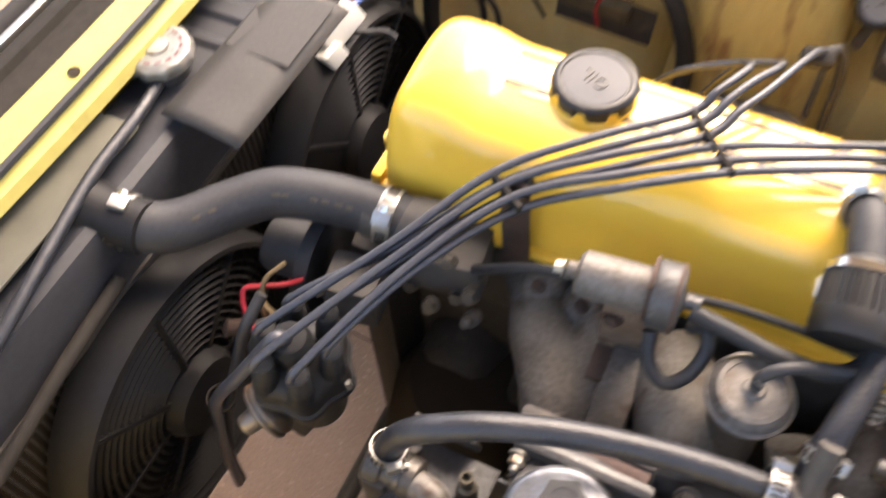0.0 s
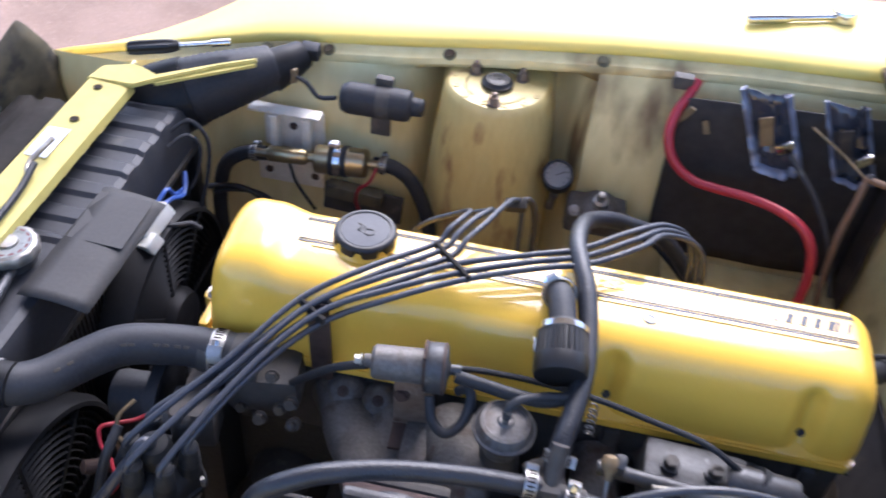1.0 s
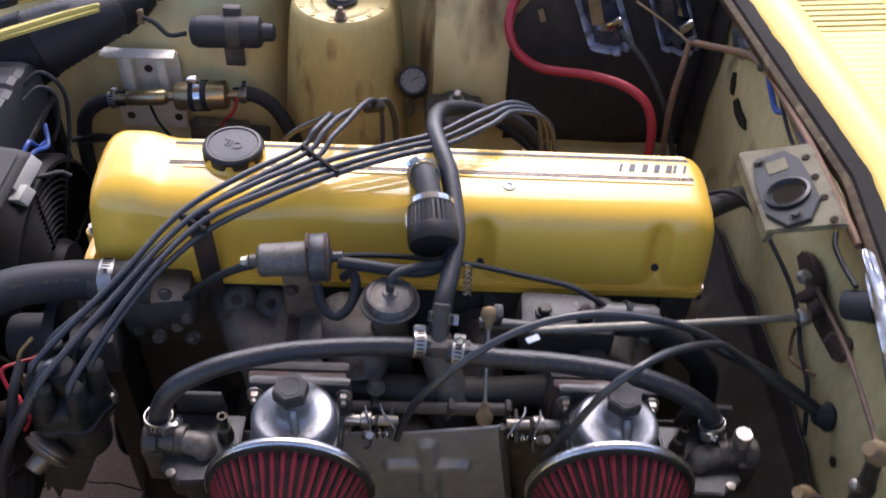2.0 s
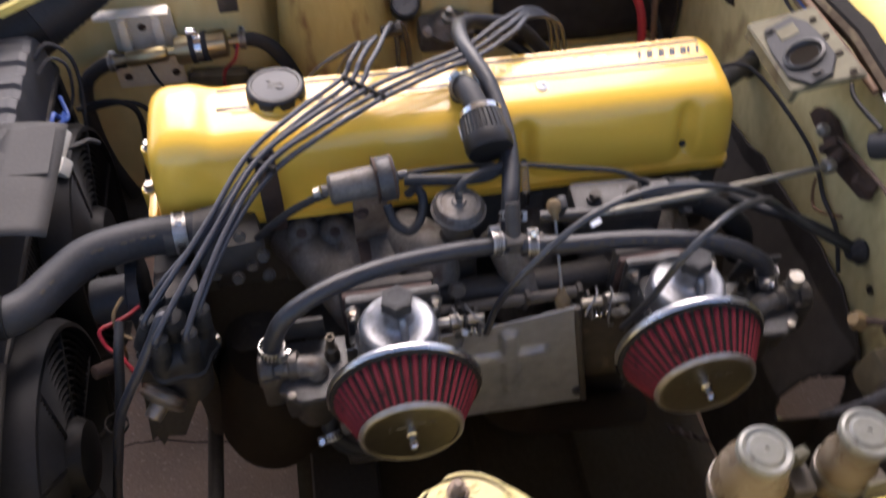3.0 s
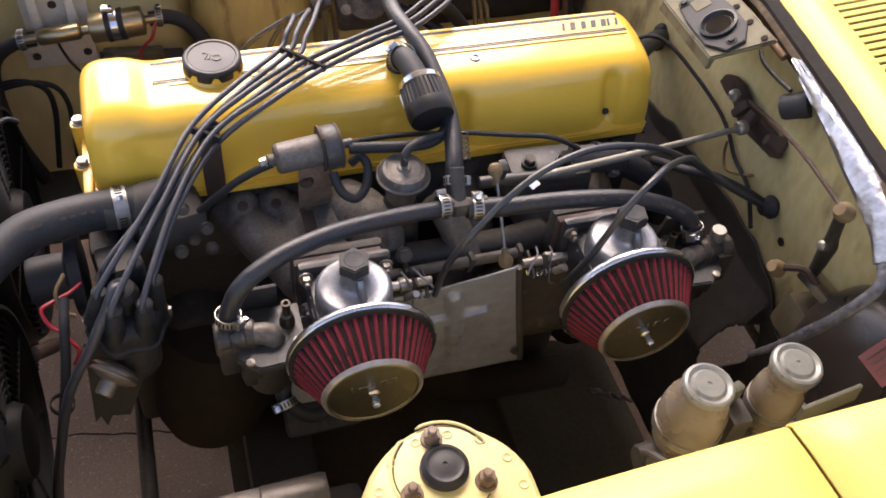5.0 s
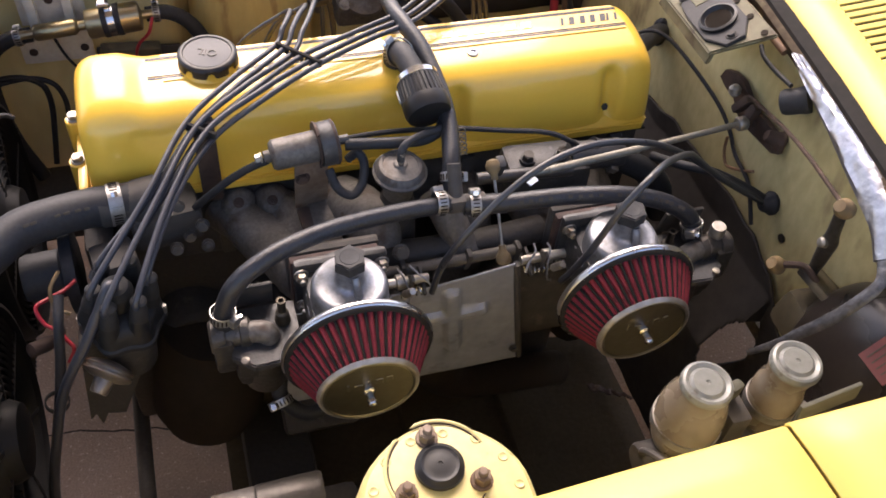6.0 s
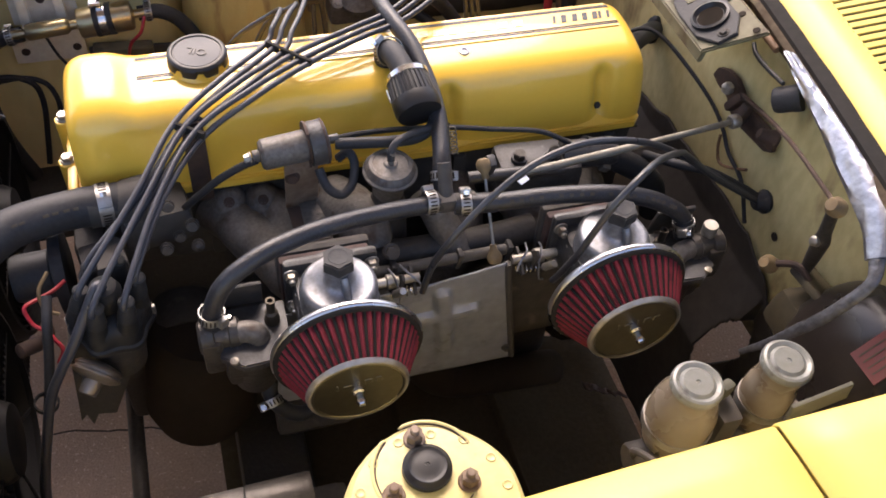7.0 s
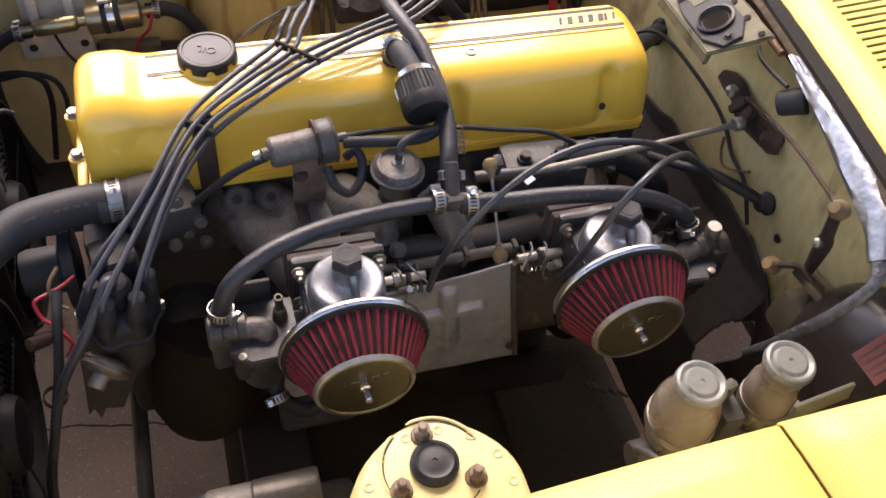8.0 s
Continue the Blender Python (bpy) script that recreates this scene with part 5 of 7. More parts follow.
for a, b in (((0.0955, -0.105, 0.790), (0, -0.68, -0.73)), ((0.0945, -0.171, 0.718), (0, 0.68, 0.73))):
    part("ball_joint", lathe([(0.002, -0.008), (0.0060, -0.0065), (0.0082, -0.002), (0.0080, 0.002), (0.0058, 0.006), (0.0040, 0.008), (0.0036, 0.014)], frame_at(a, b), 20), M["tan"], link, "yellowed plastic ball joint")
part("upper_lever", box(pose(0.104, -0.100, 0.784, 20, 0, 0), (0.010, 0.014, 0.026), 0.003), M["alu"], link)
part("return_spring", tube([(0.076 + 0.004 * math.cos(k * 1.3), -0.068 + 0.0006 * k, 0.775 + 0.0040 * math.sin(k * 1.3) + 0.0009 * k) for k in range(28)], 0.0009, 6, 2), M["steel"], link)
part("retainer", box(pose(0.138, -0.118, 0.772, 20, 10, 35), (0.016, 0.006, 0.0015), 0.0003, None, 1), M["sticker"], link, "scrap of pale plastic")

# choke cables
solo("choke_cable", tube([(0.012, -0.186, 0.700), (0.022, -0.181, 0.735), (0.038, -0.183, 0.773), (0.074, -0.175, 0.813), (0.1106, -0.163, 0.833), (0.150, -0.153, 0.843), (0.195, -0.145, 0.842), (0.2547, -0.136, 0.8221), (0.305, -0.130, 0.792), (0.360, -0.133, 0.752), (0.424, -0.154, 0.716)], 0.0036, 10, 8), M["cable"], "thin black choke cable arching across the carburettors", "cable", "choke cables")
solo("choke_cable", tube([(0.150, -0.205, 0.705), (0.153, -0.216, 0.735), (0.160, -0.2276, 0.781), (0.1795, -0.228, 0.836), (0.2090, -0.2154, 0.859), (0.246, -0.186, 0.845), (0.295, -0.152, 0.8135), (0.322, -0.137, 0.786), (0.362, -0.138, 0.750), (0.424, -0.157, 0.713)], 0.0036, 10, 8), M["cable"], "thin black choke cable bowed over the dome", "cable", "choke cables")
gm = thing("cable_grommet", (0.432, -0.163, 0.733), "black rubber grommet where cables pass the firewall", "grommet")
part("grommet", lathe([(0.014, 0), (0.0145, 0.004), (0.012, 0.007), (0.010, 0.014), (0.008, 0.016)], frame_at((0.434, -0.156, 0.712), (-1, 0.1, 0.1)), 24), M["rubber"], gm)
part("sleeve", tube([(0.430, -0.155, 0.712), (0.400, -0.142, 0.730), (0.36, -0.126, 0.748), (0.335, -0.10, 0.74), (0.32, -0.06, 0.72)], 0.0055, 12, 6), M["rubber"], gm)

hp = thing("water_hose", (0.28, -0.065, 0.70), "black rubber water hose bending down behind the carburettor", "hose")
part("hose", tube([(0.235, -0.058, 0.745), (0.258, -0.062, 0.736), (0.285, -0.066, 0.722), (0.312, -0.070, 0.704), (0.335, -0.074, 0.676), (0.345, -0.075, 0.63)], 0.0150, 18, 6), M["rubber"], hp)
hose_clamp(frame_at((0.262, -0.0625, 0.7345), (0.9, -0.1, -0.42), 200), 0.0155, 0.011)

# ---- distributor and ignition leads ----
dist = thing("distributor", (-0.30, -0.13, 0.66), "black distributor cap with six towers and a centre lead", "distributor")
AD = Vector((0.04, -0.07, 0.985)).normalized()
DC = Vector((-0.292, -0.166, 0.760))
EX = (Vector((1, 0, 0)) - AD * AD.x).normalized()
m = Matrix.Translation(DC) @ Matrix((EX, AD.cross(EX), AD)).transposed().to_4x4()


def scallop(a, r, h):
    return r + (0.0028 * math.cos(6 * (a - 0.087)) if r > 0.030 else 0)


part("cap", lathe([(0.0350, -0.050), (0.0385, -0.048), (0.0385, -0.043), (0.0362, -0.041), (0.0355, -0.030), (0.0335, -0.024), (0.026, -0.020), (0.016, -0.015), (0.0, -0.014)], m, 60, None, scallop), M["dist"], dist)
part("body", lathe([(0.024, -0.115), (0.027, -0.070), (0.033, -0.042)], m, 32), M["black_metal"], dist)
TOWERS = []
for k in range(6):
    a = math.radians(5 + 60 * k)
    base = m @ Vector((0.0275 * math.cos(a), 0.0275 * math.sin(a), -0.020))
    out = (AD + Vector((0.10 + 9.0 * max(0.0, DC.x - base.x - 0.010), 0.05, 0))).normalized()
    mt = frame_at(base, out)
    tw = part("tower", lathe([(0.0108, -0.008), (0.0092, 0.006), (0.0080, 0.014), (0.0078, 0.018)], mt, 22), M["dist"], dist)
    TOWERS.append((mt @ Vector((0, 0, 0.030)), out, mt))
ct = frame_at(DC - AD * 0.010, AD)
part("tower", lathe([(0.0145, -0.004), (0.0130, 0.012), (0.0112, 0.020)], ct, 22), M["cap"], dist)
part("boot", lathe([(0.0152, 0.012), (0.0156, 0.015), (0.0140, 0.0185), (0.0120, 0.022), (0.0122, 0.0236), (0.0092, 0.025), (0.005, 0.025)], ct, 22), M["boot"], dist, "dusty rubber boot")
part("vacuum_advance", lathe([(0.010, -0.010), (0.024, -0.007), (0.0275, -0.0045), (0.0282, -0.003), (0.0265, -0.0016), (0.0265, 0.0004), (0.0285, 0.0016), (0.0285, 0.0034), (0.0265, 0.0050), (0.020, 0.0075), (0.0115, 0.009), (0.0105, 0.021), (0.0095, 0.023), (0.004, 0.023), (0.0038, 0.019), (0, 0.019)], frame_at((-0.318, -0.190, 0.673), (-0.50, -0.74, -0.33)) @ Matrix.Diagonal((0.86, 0.86, 1, 1)), 36), M["capsule"], dist, "dull tin vacuum advance capsule")
part("advance_plate", prism([(-0.014, -0.02), (0.018, -0.02), (0.016, 0.01), (0.0, 0.026), (-0.010, 0.02)], frame_at((-0.304, -0.170, 0.671), (0.1, -0.75, 0.6)), 0.003, 0.0008), M["black_metal"], dist)
bolt(frame_at((-0.306, -0.177, 0.671), (0.1, -0.75, 0.6)), 0.0046, 0.003, dist, M["steel"], 1.4)
part("base_bracket", prism([(-0.033, -0.09), (-0.026, -0.082), (-0.022, -0.10), (-0.014, -0.084), (0.004, -0.088), (0.03, -0.03), (0.03, 0.05), (-0.020, 0.03)], frame_at((-0.325, -0.135, 0.640), (0, -1, 0.15)), 0.02, 0.002), M["black_metal"], dist)
for k in (0, 1):
    part("clip", tube([m @ Vector((sx * 0.039, 0.0, h)) for sx, h in (((-1) ** k, -0.030), ((-1) ** k * 0.98, -0.046), ((-1) ** k * 0.78, -0.068))], 0.0022, 8, 4), M["steel"], dist)

T1A, T1B = Vector((-0.206, -0.019, 0.827)), Vector((-0.182, -0.033, 0.822))
T2A, T2B = Vector((-0.0995, 0.083, 0.832)), Vector((-0.0590, 0.0415, 0.832))
PM = sum((tw[0] for tw in TOWERS), Vector()) / 6
HOOK = [((-0.0785, 0.1217, 0.8390), (-0.0735, 0.143, 0.832), (-0.084, 0.160, 0.814), (-0.122, 0.164, 0.787), (-0.15, 0.18, 0.74)),
        ((-0.066, 0.123, 0.840), (-0.054, 0.150, 0.832), (-0.056, 0.174, 0.812), (-0.085, 0.186, 0.785), (-0.11, 0.19, 0.73)),
        ((-0.055, 0.120, 0.838), (-0.040, 0.162, 0.832), (-0.030, 0.200, 0.812), (-0.022, 0.226, 0.778), (-0.02, 0.23, 0.71))]
order = sorted(range(6), key=lambda k: TOWERS[k][0].x)
for rank, k in enumerate(order):
    p, out, mt = TOWERS[k]
    f = rank / 5
    a = T1A.lerp(T1B, f) + Vector((0, 0, -0.0075 * (rank % 2)))
    b = T2A.lerp(T2B, f) + Vector((0, 0, 0.0012 * (rank % 2)))
    low = (p * 0.45 + PM * 0.55).lerp(a, 0.52) + Vector((0.0, -0.002, 0.011))
    pts = [p - out * 0.012, p + out * 0.014, low, a, a.lerp(b, 0.5) + Vector((0.0, 0.0, 0.005)), b]
    if rank < 3:
        h = [Vector(q) for q in HOOK[rank]]
        pts += [b.lerp(h[0], 0.5) + Vector((0.001, 0.0, 0.003)), *h]
    else:
        j = rank - 3
        pts += [Vector((-0.005 + 0.004 * j, 0.086 - 0.009 * j, 0.838)), Vector((0.045 + 0.006 * j, 0.107 - 0.009 * j, 0.840)), Vector((0.090 + 0.006 * j, 0.142 - 0.010 * j, 0.842)), Vector((0.132, 0.180 - 0.008 * j, 0.830)), Vector((0.166 + 0.006 * j, 0.200 - 0.004 * j, 0.792)), Vector((0.178 + 0.010 * j, 0.198, 0.70))]
    lead = thing("ignition_lead", p, "dark grey ignition lead tied in a bundle over the valve cover", "ignition lead", "ignition leads")
    part("cable", tube(pts, 0.0031, 10, 8), M["lead"], lead)
    part("boot", lathe([(0.0086, 0.008), (0.0092, 0.0100), (0.0090, 0.013), (0.0076, 0.024), (0.0066, 0.0300), (0.0076, 0.0315), (0.0076, 0.0340), (0.0060, 0.0355), (0.0036, 0.0355)], mt, 20), M["boot"], lead, "dusty rubber boot")
for ea, eb, drop in ((T1A, T1B, -0.004), (T2A, T2B, 0.0)):
    at = (ea + eb) / 2 + Vector((0, 0, drop))
    sp = thing("lead_separator", at, "small black plastic comb holding ignition leads", "lead clip", "lead clips")
    side = (eb - ea).normalized()
    axis = Vector((0, 0, 1)).cross(side).normalized()
    mm = Matrix.Translation(at) @ Matrix((side, axis.cross(side), axis)).transposed().to_4x4()
    w = (eb - ea).length + 0.005
    for q in range(3):
        part("comb", box(mm @ pose((q - 1) * w * 0.30, 0.0012 * (q - 1), 0), (w * 0.24, 0.0092, 0.0044), 0.0016), M["matte"], sp)
    part("comb_spine", box(mm @ pose(0, -0.0045, 0), (w * 0.86, 0.0030, 0.0040), 0.0010), M["matte"], sp)
    part("latch", box(mm @ pose(w * 0.47, -0.002, 0), (0.0045, 0.009, 0.005), 0.0016), M["matte"], sp)
coil_top = DC + AD * 0.018
solo("coil_lead", tube([coil_top - AD * 0.01, coil_top + Vector((-0.004, -0.008, 0.006)), Vector((-0.310, -0.186, 0.761)), Vector((-0.327, -0.196, 0.732)), Vector((-0.345, -0.200, 0.701)), Vector((-0.363, -0.200, 0.662)), Vector((-0.383, -0.195, 0.595)), Vector((-0.415, -0.190, 0.471)), Vector((-0.44, -0.185, 0.33))], 0.0050, 12, 8), M["lead"], "thick grey coil lead hanging from the distributor", "ignition lead")
solo("wire_sleeve", tube([(-0.352, -0.125, 0.723), (-0.356, -0.150, 0.706), (-0.363, -0.165, 0.670), (-0.374, -0.176, 0.626), (-0.395, -0.182, 0.550), (-0.424, -0.182, 0.441), (-0.44, -0.18, 0.33)], 0.0050, 12, 8), M["hose"], "dusty grey wire sleeve beside the coil lead", "wire sleeve")
solo("cable_tie", lathe([(0.0105, -0.003), (0.0120, -0.003), (0.0120, 0.003), (0.0105, 0.003)], frame_at((-0.375, -0.187, 0.632), (-0.25, 0.05, -1)), 24, ring=True), M["matte"], "black cable tie round two wires", "cable tie")
solo("red_wire", tube([(-0.340, -0.090, 0.700), (-0.352, -0.100, 0.699), (-0.366, -0.110, 0.702), (-0.378, -0.119, 0.702), (-0.373, -0.130, 0.689), (-0.361, -0.138, 0.683), (-0.355, -0.146, 0.678), (-0.350, -0.152, 0.668), (-0.358, -0.155, 0.652)], 0.0021, 8, 8), M["red"], "thin bright red wire looping beside the distributor", "wire")
wpl = thing("wire_plug", (-0.386, -0.135, 0.655), "small brown push-on wire plug hanging loose", "wire plug")
part("plug", lathe([(0.004, 0), (0.0075, 0.002), (0.0080, 0.022), (0.0065, 0.030)], frame_at((-0.394, -0.141, 0.662), (0.012, 0.010, -0.007)), 16), M["rust"], wpl)
part("tail", tube([(-0.372, -0.124, 0.648), (-0.364, -0.122, 0.652), (-0.360, -0.124, 0.670), (-0.362, -0.122, 0.694)], 0.0020, 8, 6), M["brown"], wpl)
solo("brown_wire", tube([(-0.352, -0.092, 0.720), (-0.362, -0.108, 0.712), (-0.360, -0.120, 0.698), (-0.348, -0.124, 0.690)], 0.0022, 8, 8), M["tan"], "thin brown wire curled beside the distributor", "wire")

# ---- water hose, pulley ----
rh = thing("radiator_hose", (-0.38, -0.05, 0.70), "thick dusty grey rubber radiator hose with scuffs", "radiator hose")
rh_line = [(-0.274, -0.026, 0.736), (-0.315, -0.029, 0.7385), (-0.352, -0.037, 0.741), (-0.384, -0.049, 0.742), (-0.412, -0.075, 0.740), (-0.436, -0.104, 0.740), (-0.458, -0.120, 0.745), (-0.487, -0.126, 0.752)]
part("hose", tube(rh_line, 0.0206, 26, 8), M["hose"], rh)
part("cuff", tube(rh_line[:2], [0.0212, 0.0212], 26, 4), M["hose"], rh)
part("cuff", tube(rh_line[-2:], [0.0212, 0.0212], 26, 4), M["hose"], rh)
hose_run = spline(rh_line, 20)
for k in (22, 27, 33, 38, 52, 57, 86, 93):
    q, q2 = hose_run[k], hose_run[k + 1]
    mk = frame_at(q, q2 - q, 0)
    up = (mk.inverted() @ (q + Vector((0.1, -0.75, 0.75)))).xy.normalized() * 0.0206
    part("faded_mark", box(mk @ pose(up.x, up.y, 0, 0, 0, math.degrees(math.atan2(up.y, up.x))), (0.0008, 0.0032, 0.0062), 0.0003, None, 1), M["dust"], rh, "faded tan printed mark")
hose_clamp(frame_at((-0.290, -0.0275, 0.737), (-1, -0.10, 0.06), 50), 0.0217, 0.014)
hose_clamp(frame_at((-0.474, -0.124, 0.749), (-1, -0.2, 0.2), 90), 0.0217, 0.014)
wp = thing("water_pump_pulley", (-0.365, -0.03, 0.66), "dusty grey pulley hub with a black belt", "pulley")
m = frame_at((-0.350, -0.052, 0.672), (-1, -0.05, 0))
part("hub", lathe([(0.020, -0.01), (0.034, 0.0), (0.034, 0.004), (0.026, 0.008), (0.026, 0.040), (0.024, 0.046), (0.010, 0.048)], m, 36), M["hose"], wp, "powdery grey drum")
part("belt", lathe([(0.040, -0.010), (0.046, -0.009), (0.046, 0.003), (0.040, 0.004), (0.030, 0.0)], m, 40), M["rubber"], wp, "black rubber belt")
part("bracket_block", box(pose(-0.300, -0.075, 0.690, 0, 0, 10), (0.045, 0.04, 0.05), 0.006), M["grime"], wp)
bolt(frame_at((-0.318, -0.092, 0.705), (-0.2, -0.7, 0.6)), 0.0060, 0.008, wp, M["bowl"], 1.3)

# ---- radiator and fans ----
rad = thing("radiator", (-0.50, 0.0, 0.28), "black radiator with a ribbed top tank", "radiator")
bm = bmesh.new()
rings = []
for y in run(-0.335, 0.335, 120):
    rib = 0.004 if (y > 0.05 and int((y + 0.5) / 0.0225) % 2 == 0) else 0.0
    end = 0.012 * max(0, abs(y) - 0.31) / 0.025
    rings.append([Vector((x, y, z)) for x, z in ((-0.549, 0.690), (-0.551, 0.750 - end), (-0.548, 0.760 + rib - end), (-0.542, 0.764 + rib - end), (-0.486, 0.764 + rib - end), (-0.478, 0.760 + rib - end), (-0.474, 0.750 - end), (-0.470, 0.690))])
part("top_tank", loft(bm, rings), M["tank"], rad, "ribbed black top tank", 25)
part("tank_seam", box((-0.508, 0, 0.694), (0.082, 0.69, 0.010), 0.003), M["black_metal"], rad)
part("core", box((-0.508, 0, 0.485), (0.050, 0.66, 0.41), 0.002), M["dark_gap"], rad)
for sx in (-0.345, 0.345):
    part("side_tank", box((-0.508, sx, 0.49), (0.072, 0.02, 0.42), 0.005), M["plastic"], rad)
bm = bmesh.new()
for k in range(84):
    box((-0.482, -0.325 + k * 0.0078, 0.485), (0.003, 0.0022, 0.40), 0, bm)
tagged(part("fin_pack", bm, M["black_metal"], rad), kind="stuff")
part("filler_neck", lathe([(0.024, 0), (0.022, 0.014), (0.026, 0.018)], pose(-0.526, 0.014, 0.758), 24), M["alu"], rad)
part("outlet_stub", lathe([(0.026, -0.01), (0.022, 0.004), (0.0215, 0.035)], frame_at((-0.488, -0.127, 0.752), (1, 0.12, -0.1)), 24), M["plastic"], rad)
part("overflow_pipe", tube([(-0.515, -0.006, 0.772), (-0.506, -0.05, 0.776), (-0.500, -0.115, 0.778), (-0.485, -0.20, 0.775), (-0.470, -0.30, 0.765)], 0.0055, 10, 8), M["fuel"], rad, "shiny black overflow pipe along the tank")
part("lower_pipe", tube([(-0.462, -0.16, 0.722), (-0.458, -0.24, 0.716), (-0.455, -0.33, 0.70)], 0.006, 10, 6), M["matte"], rad)


def scal(a, r, h):
    return r - (0.0012 if r > 0.028 and math.cos(12 * a) > 0.3 else 0)


cap = part("cap", lathe([(0.027, 0), (0.0298, 0.003), (0.0300, 0.010), (0.0285, 0.013), (0.0270, 0.0128), (0.0255, 0.0140), (0.0150, 0.0142), (0.0135, 0.0128), (0.0110, 0.0128), (0.0100, 0.0165), (0.0, 0.0165)], pose(-0.526, 0.014, 0.776), 72, None, scal), M["steel"], rad, "worn pale metal pressure cap")
part("printed_ring", lathe([(0.0165, 0.0142), (0.0168, 0.01450), (0.0240, 0.01450), (0.0243, 0.0141)], pose(-0.526, 0.014, 0.776), 48), M["reservoir_cap"], cap)
for k in range(14):
    a = 2 * math.pi * k / 14
    part("printed_bar", box(pose(-0.526 + 0.0204 * math.cos(a), 0.014 + 0.0204 * math.sin(a), 0.7906, 0, 0, math.degrees(a)), (0.0022, 0.0055, 0.0005)), M["label_red"], cap, "faded red printed bar")


def fan(y, z, r):
    f = thing("electric_fan", (-0.46, y, z), "black plastic electric cooling fan with a ringed guard", "cooling fan", "cooling fans")
    m = frame_at((-0.462, y, z), (1, 0, 0))
    part("shroud", lathe([(r, -0.012), (r + 0.006, -0.012), (r + 0.008, 0.014), (r + 0.002, 0.026), (r - 0.003, 0.027), (r - 0.003, 0.020)], m, 64, ring=True), M["plastic"], f)
    n = int((r - 0.055) / 0.0085)
    for k in range(n):
        q = 0.055 + k * 0.0085
        part("guard_ring", lathe([(q - 0.0018, 0.018), (q, 0.0215), (q + 0.0018, 0.018)], m, 56, ring=True), M["plastic"], f)
    part("motor", lathe([(0.046, 0.0), (0.046, 0.022), (0.040, 0.034), (0.020, 0.038)], m, 36), M["plastic"], f)
    for k in range(8):
        a = 2 * math.pi * k / 8
        part("guard_spoke", box(m @ pose(math.cos(a) * (r + 0.045) / 2, math.sin(a) * (r + 0.045) / 2, 0.018, 0, 0, math.degrees(a)), (r - 0.045, 0.006, 0.007), 0.001, None, 1), M["plastic"], f)
    for k in range(7):
        a = 2 * math.pi * k / 7
        part("blade", box(m @ pose(math.cos(a) * 0.09, math.sin(a) * 0.09, 0.0, 0, 0, math.degrees(a)) @ pose(0, 0, 0, 28), (r - 0.055, 0.05, 0.003), 0.001, None, 1), M["plastic"], f)
    return f


fan(-0.165, 0.540, 0.150)
fan(0.165, 0.540, 0.150)

tape = thing("tape_patch", (-0.455, 0.05, 0.766), "sheet of dark grey cloth tape laid over the radiator edge", "tape")
rings = []
for x, dz in ((-0.492, 0.0015), (-0.475, 0.002), (-0.455, 0.000), (-0.436, -0.003), (-0.420, -0.008)):
    rings.append([Vector((x + 0.005 * (k / 13) + (0.004 * noise.noise((k, 0, 0)) if x in (-0.42,) else 0), -0.036 + 0.0135 * k, 0.772 + dz + 0.0016 * noise.noise((x * 40, k * 0.5, 0)))) for k in range(14)])
part("tape", loft(bmesh.new(), rings, closed=False, cap=False), M["tape"], tape, "", 50, 0.0012)
part("overlap", box(pose(-0.456, 0.092, 0.7728, 0, 3, 0), (0.062, 0.080, 0.0010), 0.0003, None, 1), M["tape"], tape)
con = thing("wire_connector", (-0.455, 0.165, 0.70), "white plastic plug with blue and black wires", "connector")
part("plug", box(pose(-0.452, 0.168, 0.706, 20, -20, -22), (0.026, 0.050, 0.020), 0.003), M["white"], con)
part("socket", box(pose(-0.444, 0.140, 0.698, 20, -20, -22), (0.021, 0.022, 0.016), 0.002), M["white"], con)
part("wire", tube([(-0.452, 0.190, 0.71), (-0.450, 0.215, 0.705), (-0.448, 0.245, 0.69), (-0.458, 0.275, 0.70)], 0.003, 8, 6), M["blue"], con, "blue wire")
part("wire", tube([(-0.456, 0.190, 0.715), (-0.452, 0.212, 0.722), (-0.452, 0.230, 0.70), (-0.455, 0.262, 0.685)], 0.0028, 8, 6), M["blue"], con, "blue wire")
part("wire", tube([(-0.448, 0.175, 0.695), (-0.430, 0.188, 0.690), (-0.418, 0.196, 0.688), (-0.408, 0.199, 0.680)], 0.0036, 8, 6), M["hose"], con, "grey wire")
part("wire", tube([(-0.470, 0.265, 0.745), (-0.455, 0.285, 0.752), (-0.440, 0.290, 0.735), (-0.442, 0.280, 0.700), (-0.45, 0.268, 0.68)], 0.0022, 8, 8), M["hose"], con, "grey wire")
part("wire", tube([(-0.478, 0.285, 0.750), (-0.458, 0.305, 0.760), (-0.436, 0.305, 0.735), (-0.434, 0.290, 0.69), (-0.44, 0.26, 0.64)], 0.0028, 8, 8), M["rubber"], con, "black wire")

# ---- far side of the bay ----
solo("wire", tube([(-0.475, 0.37, 0.600), (-0.455, 0.38, 0.599), (-0.432, 0.38, 0.601), (-0.411, 0.38, 0.595), (-0.396, 0.38, 0.578), (-0.394, 0.378, 0.545), (-0.401, 0.372, 0.500), (-0.41, 0.36, 0.45)], 0.0042, 10, 8), M["rubber"], "black cable looping down behind the radiator", "wire")
solo("wire", tube([(-0.470, 0.372, 0.588), (-0.449, 0.381, 0.592), (-0.412, 0.386, 0.592), (-0.384, 0.384, 0.580), (-0.374, 0.38, 0.552), (-0.376, 0.372, 0.515), (-0.38, 0.36, 0.46)], 0.0038, 10, 8), M["rubber"], "black cable looping down behind the radiator", "wire")
duct = thing("air_duct", (-0.47, 0.40, 0.74), "black corrugated fresh-air duct beside the radiator", "air duct")
